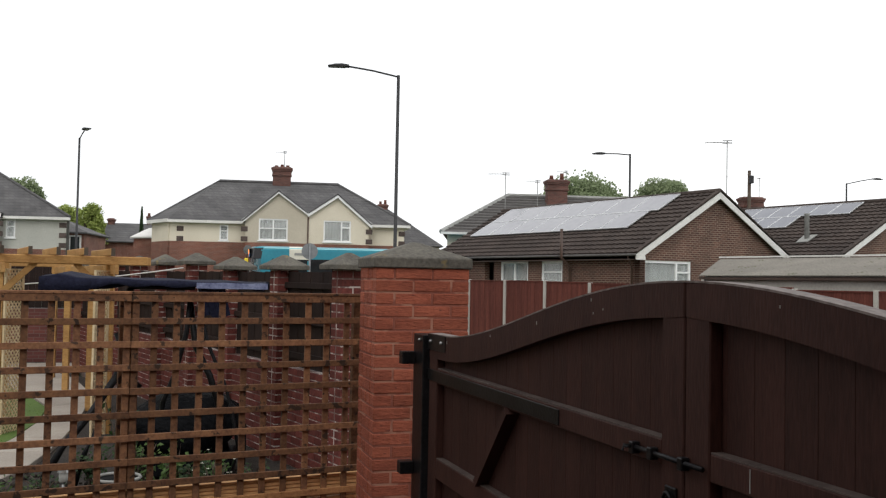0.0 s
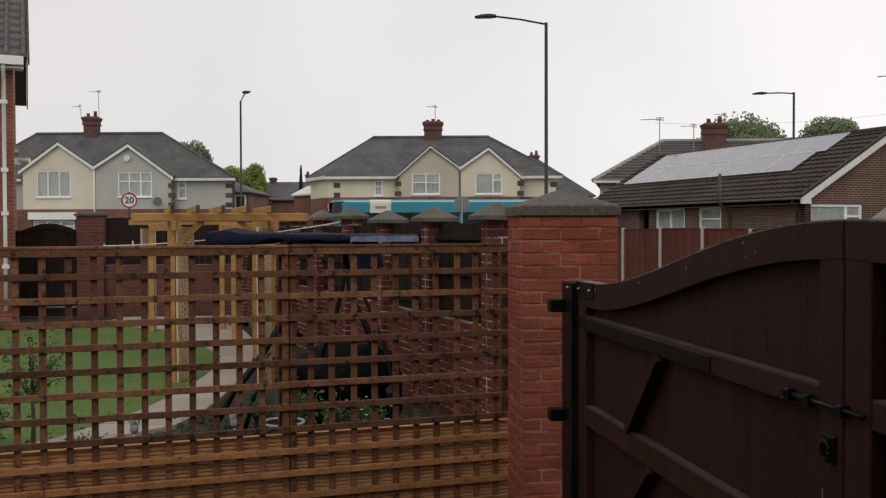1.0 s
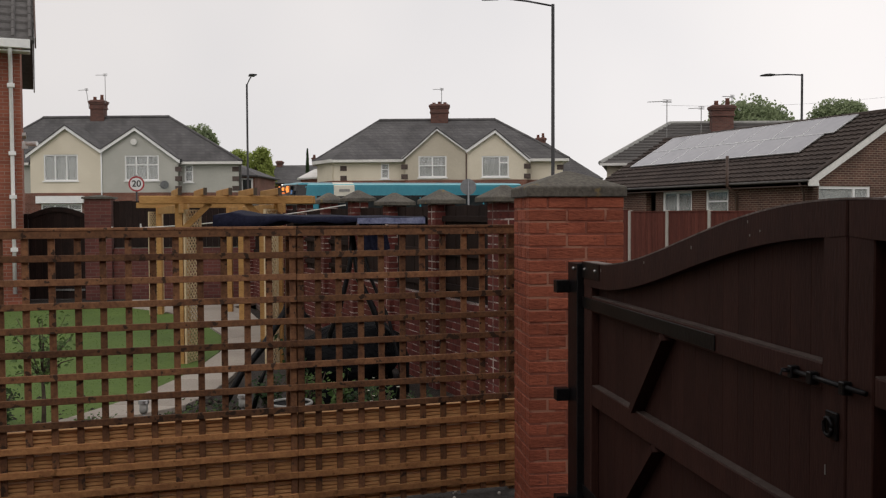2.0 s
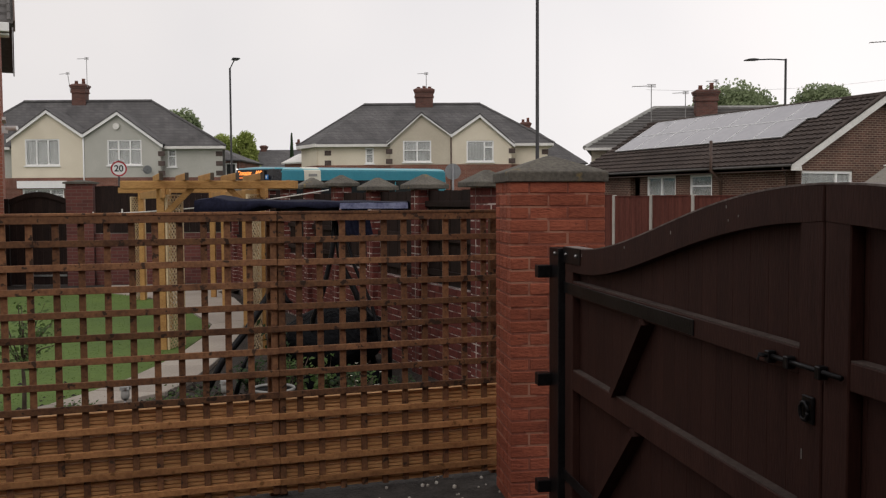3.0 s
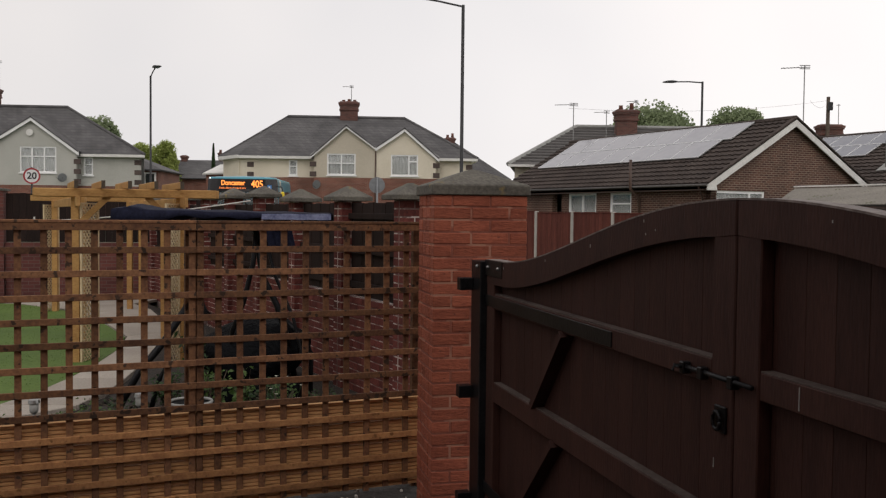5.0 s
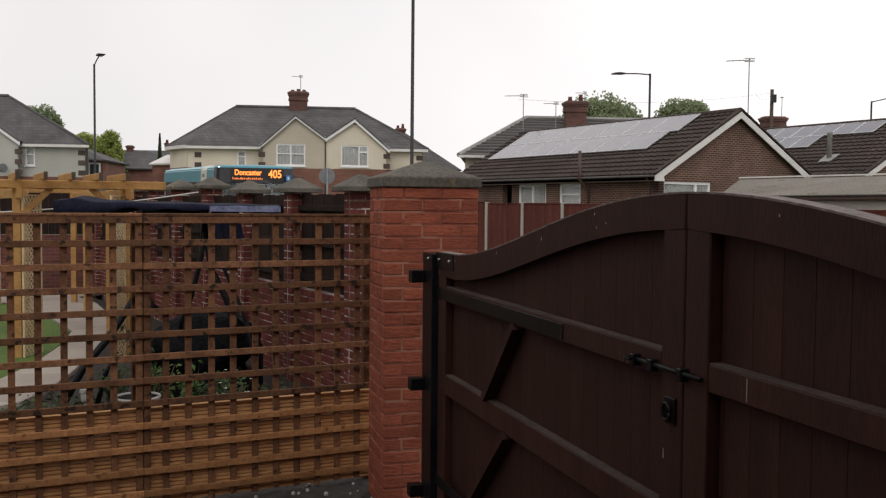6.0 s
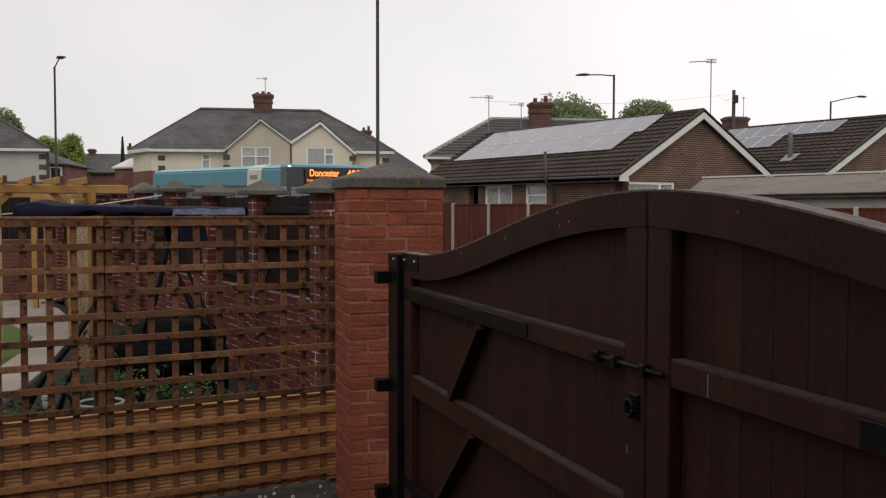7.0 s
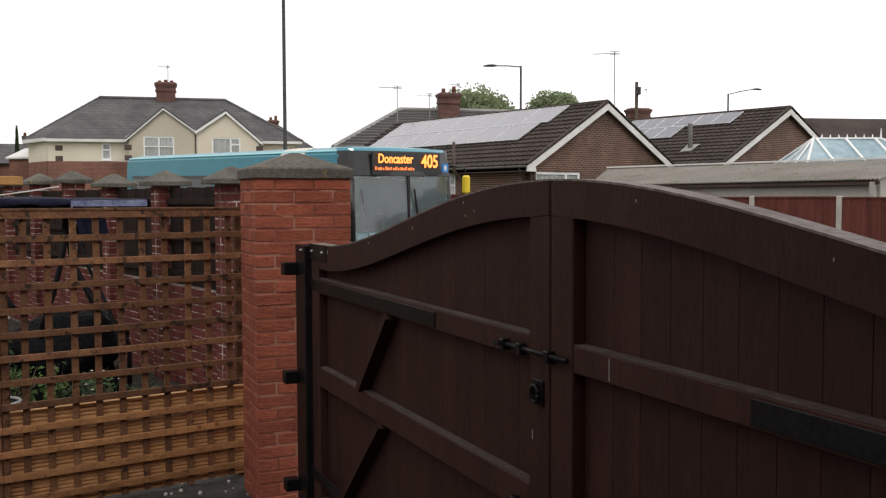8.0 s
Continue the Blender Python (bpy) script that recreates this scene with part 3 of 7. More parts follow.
    if not mirror:
        bm = bmesh.new()
        box(bm, (X(length - 0.28), -0.04, 1.50), (X(length + 0.02), -0.036, 1.585))
        part("corner_plate", bm, IRON, f, "black iron corner plate", 0.001)
        for z, s0, s1 in ((1.36, -0.12, 0.27), (0.86, 0.0, 0.2)):
            bm = bmesh.new()
            tube(bm, [(X(s0), -0.05, z), (X(s1), -0.05, z)], 0.008)
            part("sliding_bolt", bm, IRON, f, "black sliding bolt rod", smooth=True)
            for s in (s1 - 0.01, s1 - 0.12, s0 + 0.1):
                bm = bmesh.new()
                box(bm, (X(s) - 0.013, -0.063, z - 0.022), (X(s) + 0.013, -0.034, z + 0.016))
                part("bolt_keeper", bm, IRON, f, "black iron bolt keeper", 0.003)
            bm = bmesh.new()
            tube(bm, [(X(s1 - 0.01), -0.052, z), (X(s1 - 0.01), -0.085, z + 0.004), (X(s1 - 0.01), -0.092, z - 0.012)], 0.007)
            part("bolt_handle", bm, IRON, f, smooth=True)
        bm = bmesh.new()
        box(bm, (X(0.03), -0.043, 1.195), (X(0.09), -0.033, 1.275))
        part("latch_plate", bm, IRON, f, "black iron latch plate", 0.003)
        bm = bmesh.new()
        ring = [(X(0.06) + 0.022 * math.cos(a), -0.052, 1.232 + 0.026 * math.sin(a)) for a in [i * 2 * math.pi / 14 for i in range(15)]]
        tube(bm, ring, 0.006, 6)
        part("ring_handle", bm, IRON, f, smooth=True)
    return f


# ---- brick garden wall with piers ----
WALL_DIR = Vector((-0.61, 1.4, 0)).normalized()
WALL_TURN = math.degrees(math.atan2(WALL_DIR.y, WALL_DIR.x))


def pier_place(i):
    return Vector((0.284, 8.5, 0)) + WALL_DIR * 1.527 * i


def wall_pier(i):
    c = pier_place(i)
    tall = 0.07 if i >= 3 else 0.0
    w = 0.225
    p = thing("wall_pier", pose(c.x, c.y, tall, 0, 0, WALL_TURN - 90) @ pose(-w / 2, -w / 2, 0), "slim red brick garden wall pier with a concrete pyramid cap", "wall pier", "garden wall piers")
    bm = bmesh.new()
    box(bm, (0.003, 0.003, -0.4), (w - 0.003, w - 0.003, 1.955))
    part("mortar", bm, MORTAR, p, "patchy pale mortar core")
    bm = bmesh.new()
    pyramid_cap(bm, w, w, 0.088, 0.045, 0.11, 1.955)
    part("coping_stone", bm, CONCRETE, p, "weathered grey concrete pyramid cap", bevel=0.005)
    brick_ring(p, w, w, 26, BRICK_OLD, 40 + i)


def wall_bay(i):
    a, b = pier_place(i) + WALL_DIR * 0.114, pier_place(i + 1) - WALL_DIR * 0.114
    L = (b - a).length
    m = pose(a.x, a.y, 0, 0, 0, WALL_TURN)
    w = thing("garden_wall", m, "low red brick garden wall with pale joints", "garden wall", "garden wall bays")
    bm = bmesh.new()
    box(bm, (0, -0.045, -0.3), (L, 0.045, 0.97))
    part("mortar", bm, MORTAR, w, "pale mortar bed")
    for c in range(13):
        for x, n in row_lengths(L - 0.01, c % 2):
            shared("brick", brick_for(n, BRICK_OLD), w, pose(x + n / 2 + 0.005, 0.05125, 0.005 + c * 0.075, 0, 0, 180))
    f = thing("wooden_fence", m, "dark stained close-boarded fence panel on the garden wall", "fence panel", "wall fence panels")
    n = 9
    for k in range(n):
        bm = bmesh.new()
        box(bm, (k * L / n + 0.003, -0.02 + 0.004 * (k % 2), 0.985), ((k + 1) * L / n - 0.002, 0.0 + 0.004 * (k % 2), 1.93 + 0.004 * (k % 3)))
        part("board", bm, PANEL_DARK, f)
    for z in (1.10, 1.45, 1.80):
        bm = bmesh.new()
        box(bm, (0, 0.006, z - 0.03), (L, 0.04, z + 0.03))
        part("rail", bm, PANEL_DARK, f, bevel=0.003)


# ---- houses ----
def window(parent, x0, x1, z0, z1, y, cols=2, transom=0.0, sill=True, curtain=NET, vent=False):
    """A white framed window in an opening of a wall whose face is at y."""
    bm = bmesh.new()
    t = 0.085
    box(bm, (x0, y + 0.03, z0), (x0 + t, y + 0.11, z1))
    box(bm, (x1 - t, y + 0.03, z0), (x1, y + 0.11, z1))
    box(bm, (x0 + t, y + 0.03, z0), (x1 - t, y + 0.11, z0 + t))
    box(bm, (x0 + t, y + 0.03, z1 - t), (x1 - t, y + 0.11, z1))
    for c in range(1, cols):
        x = x0 + (x1 - x0) * c / cols
        box(bm, (x - t / 2, y + 0.032, z0 + t), (x + t / 2, y + 0.108, z1 - t))
    if transom:
        z = z0 + (z1 - z0) * transom
        for c in range(cols):
            a, b = x0 + (x1 - x0) * c / cols, x0 + (x1 - x0) * (c + 1) / cols
            box(bm, (a + t * (0.5 if c else 1), y + 0.034, z - 0.03), (b - t * (0.5 if c < cols - 1 else 1), y + 0.106, z + 0.03))
    if vent:
        # one large pane with a narrow casement and top light beside it
        x, z = x0 + (x1 - x0) * 0.66, z0 + (z1 - z0) * 0.68
        box(bm, (x - t / 2, y + 0.028, z0 + t), (x + t / 2, y + 0.108, z1 - t))
        box(bm, (x + t / 2, y + 0.028, z - t / 2), (x1 - t, y + 0.106, z + t / 2))
    win = part("window", bm, WHITE, parent, "white plastic framed window")
    for c in range(cols):
        a, b = x0 + (x1 - x0) * c / cols, x0 + (x1 - x0) * (c + 1) / cols
        bm = bmesh.new()
        box(bm, (a + t / 2, y + 0.066, z0 + t / 2), (b - t / 2, y + 0.074, z1 - t / 2))
        g = part("pane", bm, GLASS, win)
        g.visible_shadow = False
    if sill:
        bm = bmesh.new()
        box(bm, (x0 - 0.06, y - 0.08, z0 - 0.07), (x1 + 0.06, y + 0.06, z0 - 0.002))
        part("sill", bm, WHITE, win)
    bm = bmesh.new()
    k = 18
    pleat = [(x0 + (x1 - x0) * i / k, y + 0.16 + 0.03 * (i % 2)) for i in range(k + 1)]
    ring = pleat + [(px, py + 0.012) for px, py in pleat[::-1]]
    lo, hi = [bm.verts.new((px, py, z0)) for px, py in ring], [bm.verts.new((px, py, z1)) for px, py in ring]
    for i in range(len(ring)):
        j = (i + 1) % len(ring)
        bm.faces.new((lo[i], lo[j], hi[j], hi[i]))
    for i in range(k):
        j = len(ring) - 1 - i
        bm.faces.new((hi[i], hi[i + 1], hi[j - 1], hi[j]))
        bm.faces.new((lo[j], lo[j - 1], lo[i + 1], lo[i]))
    part("curtain", bm, curtain, win, "pale net curtain behind the glass")
    return win


def chimney(parent, x, y, z0, z1, w=1.1, d=0.55, pots=2):
    bm = bmesh.new()
    rings = []
    for z, o in ((z0, -0.03), (z1 - 0.62, -0.03), (z1 - 0.60, 0.03), (z1 - 0.52, 0.03), (z1 - 0.50, 0.0), (z1 - 0.30, 0.0), (z1 - 0.29, 0.045), (z1 - 0.2, 0.05), (z1 - 0.19, 0.085), (z1 - 0.08, 0.085), (z1 - 0.07, 0.02), (z1, -0.06)):
        e, f = w / 2 + o, d / 2 + o
        rings.append([bm.verts.new(v) for v in ((x - e, y - f, z), (x + e, y - f, z), (x + e, y + f, z), (x - e, y + f, z))])
    for lo, hi in zip(rings, rings[1:]):
        for k in range(4):
            bm.faces.new((lo[k], lo[(k + 1) % 4], hi[(k + 1) % 4], hi[k]))
    bm.faces.new(rings[-1])
    c = part("chimney", bm, CHIM_BRICK, parent, "sooty brick chimney stack")
    for i in range(pots):
        px = x + (i - (pots - 1) / 2) * w * (0.3 if pots == 3 else 0.5)
        h = (0.10, 0.16, 0.12)[i] if pots == 3 else (0.35 if i % 2 else 0.22)
        bm = bmesh.new()
        tube(bm, [(px, y, z1 - 0.02), (px, y, z1 + h * 0.8), (px, y, z1 + h)], [0.13, 0.10, 0.125], 10)
        part("chimney_pot", bm, TERRACOTTA, c, "terracotta chimney pot", smooth=True)
    return c


def aerial(x, y, z0, z1, turn, size=1.0, tilt=0.0):
    """A television aerial on a thin mast."""
    a = thing("tv_aerial", pose(x, y, z0, 0, tilt, 0), "thin metal television aerial on a mast", "tv aerial", "roof aerials")
    h = z1 - z0
    bm = bmesh.new()
    tube(bm, [(0, 0, 0), (0, 0, h)], 0.022, 6)
    part("mast", bm, STEEL, a)
    d = Vector((math.cos(radians(turn)), math.sin(radians(turn)), 0))
    s = Vector((-d.y, d.x, 0))
    bm = bmesh.new()
    top = Vector((0, 0, h - 0.05))
    tube(bm, [top - d * 0.85 * size - Vector((0, 0, 0.05 * size)), top + d * 0.2 * size], 0.015, 5)
    part("boom", bm, STEEL, a)
    for k in range(7):
        p = top + d * size * (-0.8 + k * 0.13) + Vector((0, 0, 0.008 * size * (k - 6)))
        bm = bmesh.new()
        tube(bm, [p - s * 0.16 * size, p + s * 0.16 * size], 0.009, 4)
        part("cross_element", bm, STEEL, a)
    for dz in (-0.06, 0.06):
        bm = bmesh.new()
        p = top + Vector((0, 0, dz))
        tube(bm, [p - d * 0.18 * size, p + d * 0.2 * size], 0.016, 5)
        part("reflector_bar", bm, STEEL, a)


def gable_front(house, gab, y, z0, wall_mat, holes, back, inset, board):
    """A front gable: wall, bargeboards and its own small roof running back to the main roof."""
    xl, xa, xr, zl, za, zr = gab
    bm = bmesh.new()
    zt = min(zl, zr) - 0.4
    xw, xe = xl + inset[0], xr - inset[1]
    under = lambda x: (zl + (za - zl) * (x - xl) / (xa - xl) if x < xa else zr + (za - zr) * (xr - x) / (xr - xa)) - 0.1
    holed(bm, xw, xe, z0, zt, y, 0.25, holes)
    cuts = sorted({xw, xe, xa, *[v for q in holes for v in q[:2]]})
    for a, b in zip(cuts, cuts[1:]):
        top = max([q[3] for q in holes if q[0] < (a + b) / 2 < q[1]] + [zt])
        prism(bm, [(a, top), (b, top), (b, under(b)), (a, under(a))], 0.25, pose(0, y, 0))
    bmesh.ops.remove_doubles(bm, verts=bm.verts[:], dist=0.0005)
    g = part("gable_wall", bm, wall_mat, house)
    for (x0, zz0), (x1, zz1) in (((xl, zl), (xa, za)), ((xr, zr), (xa, za))):
        bm = bmesh.new()
        prism(bm, [(x0, zz0 - 0.04), (x1, zz1 - 0.04), (x1, zz1 - 0.06 - board), (x0, zz0 - 0.06 - board)], 0.06, pose(0, y - 0.22, 0))
        part("bargeboard", bm, WHITE, house, "white painted bargeboard")
        bm = bmesh.new()
        slab(bm, [(x0, y - 0.25, zz0), (x1, y - 0.25, zz1), (x1, y + back, zz1), (x0, y + back, zz0)], 0.07)
        part("gable_roof", bm, SLATE, house, "grey slate gable roof")
    return g


def semi_house(spec):
    h = thing("semi_detached_house", pose(0, 0, 0), spec["label"], "house", "semi-detached houses")
    y, zb, ze = spec["y"], spec["ground"], spec["eave"]
    xl, xr, dep = spec["xl"], spec["xr"], 9.0
    rl, rr, rz, ry = spec["ridge"]
    band = spec["band"]
    # brick ground floor
    bm = bmesh.new()
    holed(bm, xl, xr, zb - 0.6, band, y - 0.04, 0.3, spec["low_holes"])
    part("brick_wall", bm, HOUSE_BRICK, h, "red brick ground floor")
    sx, sd = spec["splay"]
    sk = spec["skew"]
    slab_pts = [(xl, y), (xl - sx, y + sd), (xl - sx, y + dep), (xr - sk, y + dep), (xr, y)]
    for a, b in list(zip(slab_pts, slab_pts[1:]))[:-1]:
        bm = bmesh.new()
        bar(bm, (a[0], a[1] + 0.1, (zb - 0.6 + band) / 2), (b[0], b[1] + 0.1, (zb - 0.6 + band) / 2), 0.25, band - zb + 0.6)
        part("brick_wall", bm, HOUSE_BRICK, h)
        bm = bmesh.new()
        bar(bm, (a[0], a[1] + 0.1, (band + ze) / 2), (b[0], b[1] + 0.1, (band + ze) / 2), 0.24, ze - band)
        part("rendered_wall", bm, spec["walls"][-1], h)
    bm = bmesh.new()
    holed(bm, xl, xr, band, ze, y, 0.28, spec["holes"])
    bmesh.ops.remove_doubles(bm, verts=bm.verts[:], dist=0.0005)
    part("rendered_wall", bm, spec["walls"][-1], h, "pebbledashed upper wall")
    bm = bmesh.new()
    bar(bm, (xr - 0.13, y + 0.29, (zb - 0.6 + ze) / 2), (xr - 0.13 - sk, y + dep, (zb - 0.6 + ze) / 2), 0.24, ze - zb + 0.6)
    part("side_wall", bm, spec["walls"][-1], h)
    bm = bmesh.new()
    box(bm, (xl, y + 0.9, zb), (xr, y + 1.0, ze))
    part("room", bm, ROOM, h, "dim rooms behind the windows")
    # main hipped roof
    o = 0.35
    fl, fr = (xl - 0.1, y - o, ze), (xr + o, y - o, ze)
    sl = (xl - sx - o, y + sd - o, ze)
    bl, br_ = (xl - sx - o, y + dep + o, ze), (xr + o - sk, y + dep + o, ze)
    R1, R2 = (rl, ry, rz), (rr, ry, rz)
    for f in ((fl, fr, R2, R1), (sl, fl, R1), (bl, sl, R1), (fr, br_, R2), (br_, bl, R1, R2)):
        bm = bmesh.new()
        slab(bm, f, 0.09)
        part("roof_slope", bm, SLATE, h, "grey slate hipped roof slope")
    bm = bmesh.new()
    tube(bm, [(rl, ry, rz + 0.02), (rr, ry, rz + 0.02)], 0.11, 8)
    tube(bm, [sl, R1], 0.09, 6)
    tube(bm, [fr, R2], 0.09, 6)
    part("ridge_tiles", bm, SLATE, h, "grey ridge and hip tiles")
    bm = bmesh.new()
    bar(bm, (sl[0], sl[1], ze - 0.08), (fl[0], fl[1], ze - 0.08), 0.06, 0.2)
    g0, g1 = spec["gables"][0][0], spec["gables"][-1][2]
    box(bm, (xl - 0.1, y - o - 0.03, ze - 0.18), (g0, y - o + 0.03, ze - 0.02))
    box(bm, (g1, y - o - 0.03, ze - 0.18), (xr + o, y - o + 0.03, ze - 0.02))
    part("fascia", bm, WHITE_OLD, h, "white painted fascia and gutter")
    bm = bmesh.new()
    slab(bm, [(xl - sx - o, y + sd, ze - 0.17), (xl, y - o, ze - 0.17), (xr + o, y - o, ze - 0.17), (xr + o - sk, y + dep, ze - 0.17), (xl - sx, y + dep, ze - 0.17)], 0.02)
    part("soffit", bm, WHITE_OLD, h)
    # lead valleys where the gable roofs meet the main slope
    rise = (rz - ze) / (ry - y + o)
    for gl, ga, gr, zl, za, zr in spec["gables"] if spec["valleys"] else ():
        apex = Vector((ga, y - o + (za - ze) / rise, za + 0.03))
        for gx, gz in ((gl, zl), (gr, zr)):
            foot = Vector((gx, y - o + max(0, gz - ze) / rise, gz + 0.05))
            bm = bmesh.new()
            bar(bm, foot, apex, 0.13, 0.06)
            part("valley", bm, GUTTER, h, "grey lead roof valley")
    # gables
    gy = y - 0.55
    for n_, (gab, wm, holes) in enumerate(zip(spec["gables"], spec["walls"], spec["gable_holes"])):
        gable_front(h, gab, gy, band, wm, holes, 5.0, ((0.2, 0.0), (0.0, 0.2))[n_], spec["boards"][n_])
        bm = bmesh.new()
        holed(bm, gab[0] + (0.0 if n_ else 0.2), gab[2] - (0.2 if n_ else 0.0), zb - 0.6, band - 0.005, gy - 0.03, 0.25, [q for q in spec["low_gable_holes"] if gab[0] < q[0] < gab[2]])
        bmesh.ops.remove_doubles(bm, verts=bm.verts[:], dist=0.0005)
        part("bay_wall", bm, HOUSE_BRICK, h, "red brick bay")
        for a, b, c, d in holes:
            cols, tr, vent = spec["glazing"][n_]
            window(h, a, b, c, d, gy, cols, tr, vent=vent)
    for q in spec["low_gable_holes"]:
        window(h, q[0], q[1], q[2], q[3], gy - 0.03, 3, 0.7)
        bm = bmesh.new()
        box(bm, (q[0] - 0.2, gy - 0.35, q[3] + 0.05), (q[1] + 0.2, gy - 0.02, q[3] + 0.5))
        part("window_head", bm, WHITE, h, "white painted window head")
    for q in spec["holes"]:
        window(h, q[0], q[1], q[2], q[3], y, 1, 0.6)
    # valley pipe and quoins
    vx = spec["gables"][0][2]
    bm = bmesh.new()
    tube(bm, [(vx, gy - 0.06, zb), (vx, gy - 0.06, spec["gables"][0][5] - 0.25)], 0.045, 8)
    part("downpipe", bm, PIPE_DARK if spec["dark_pipe"] else WHITE, h, "rainwater downpipe", smooth=True)
    for qx, qy, z0, z1 in spec["quoins"]:
        z, k = z0, 0
        while z < z1 - 0.2:
            bm = bmesh.new()
            box(bm, (qx - 0.2, qy - 0.025, z), (qx + 0.2, qy + 0.1, z + 0.3))
            part("quoin", bm, QUOIN, h, "dark brick quoin block", 0.005)
            z += 0.6
    chimney(h, *spec["chimney"])
    for dx, dz, dy in spec["dishes"]:
        bm = bmesh.new()
        disc(bm, 0.27, 0.0, 0.03, 20)
        d_ = part("satellite_dish", bm, SIGN_BACK, h, "grey satellite dish on the wall")
        d_.matrix_basis = pose(dx, dy, dz, 12, 0, 35)
        bm = bmesh.new()
        tube(bm, [(dx, dy, dz), (dx + 0.1, dy + 0.4, dz - 0.1)], 0.025, 6)
        tube(bm, [(dx - 0.05, dy, dz - 0.2), (dx - 0.25, dy - 0.35, dz)], 0.012, 5)
        part("dish_arm", bm, LAMP_METAL, h)
    for dx, dz, dy in spec["alarms"]:
        bm = bmesh.new()
        disc(bm, 0.2, -0.08, 0.02, 20)
        d_ = part("alarm_box", bm, WHITE_OLD, h, "round white alarm box")
        d_.matrix_basis = pose(dx, dy, dz)
    return h


def houses_across():
    semi_house(dict(label="pair of pebbledashed semi-detached houses with twin white gables and slate roof", y=57.55, ground=0.55, eave=5.24, xl=-8.4, xr=5.65, splay=(1.35, 2.6),
                    ridge=(-5.95, 1.66, 8.0, 61.5), band=3.95, walls=(BUFF, CREAM, CREAM), gables=((-4.15, -2.02, -0.24, 5.25, 7.12, 5.82), (-0.24, 1.51, 3.62, 5.82, 7.02, 5.2)),
                    gable_holes=([(-3.16, -1.44, 4.1, 5.4)], [(0.69, 2.34, 4.1, 5.38)]), holes=[(-5.5, -4.98, 4.05, 5.0)], low_holes=[], low_gable_holes=[],
                    valleys=True, glazing=((2, 0.55, False), (1, 0.0, True)), dark_pipe=True, dishes=((-3.75, 3.5, 56.6),), alarms=(), skew=0.0, boards=(0.13, 0.2), quoins=((-7.8, 57.55, 3.95, 4.95), (-4.0, 57.0, 4.0, 5.2), (3.45, 57.0, 4.0, 5.1), (5.5, 57.55, 3.95, 4.9)),
                    chimney=(-2.0, 61.5, 6.8, 9.05, 1.2, 0.7, 3)))
    semi_house(dict(label="pair of semi-detached houses, one cream and one grey, with white bargeboards", y=58.55, ground=0.6, eave=5.24, xl=-31.5, xr=-14.6, splay=(0.05, 0.05),
                    ridge=(-28.5, -20.0, 8.4, 62.0), band=3.3, walls=(CREAM, GREY_DASH, GREY_DASH), gables=((-27.75, -25.24, -23.03, 5.75, 7.56, 6.03), (-23.03, -20.85, -18.05, 6.03, 7.42, 5.37)),
                    gable_holes=([(-26.7, -24.53, 4.05, 5.7)], [(-21.57, -19.42, 4.05, 5.62)]), holes=[(-17.98, -17.43, 3.95, 5.05)], low_holes=[], low_gable_holes=[(-26.9, -24.3, 1.4, 2.6)],
                    valleys=False, glazing=((3, 0.0, False), (3, 0.62, False)), dark_pipe=False, dishes=((-18.95, 3.75, 57.6),), alarms=((-20.95, 6.45, 57.95),), skew=2.5, boards=(0.22, 0.22), quoins=((-18.2, 58.0, 3.4, 5.1), (-14.75, 58.55, 3.4, 5.0)),
                    chimney=(-24.75, 62.0, 7.4, 9.55, 0.95, 0.7, 2)))


# ---- bungalows across the road ----
def tiled_slope(bm, x0, z0, x1, z1, y0, y1, course=0.33, width=0.30):
    """Rows of rolled tiles from the eave (x0, z0) to the ridge (x1, z1), along y."""
    run, rise = x1 - x0, z1 - z0
    L = math.hypot(run, rise)
    rows = int(L / course)
    ux, uz = run / L, rise / L
    nx, nz = -uz * (1 if run > 0 else -1), abs(ux)
    if run < 0:
        nx = uz
    n = int((y1 - y0) / width)
    for r in range(rows + 1):
        a, b = r * course, min((r + 1) * course + 0.03, L)
        if b - a < 0.05:
            continue
        prev = None
        for i in range(n * 4 + 1):
            y = y0 + (y1 - y0) * i / (n * 4)
            lift = (0.0, 0.006, 0.032, 0.029)[i % 4]
            jog = 0.006 * math.sin(i * 2.3 + r * 1.7)
            p = [bm.verts.new((x0 + ux * a + nx * (lift + 0.055 + jog), y, z0 + uz * a + nz * (lift + 0.055 + jog))), bm.verts.new((x0 + ux * b + nx * (lift + 0.002), y, z0 + uz * b + nz * (lift + 0.002))),
                 bm.verts.new((x0 + ux * a + nx * (lift - 0.02), y, z0 + uz * a + nz * (lift - 0.02)))]
            if prev:
                bm.faces.new((prev[0], p[0], p[1], prev[1]))
                bm.faces.new((prev[2], p[2], p[0], prev[0]))
            prev = p


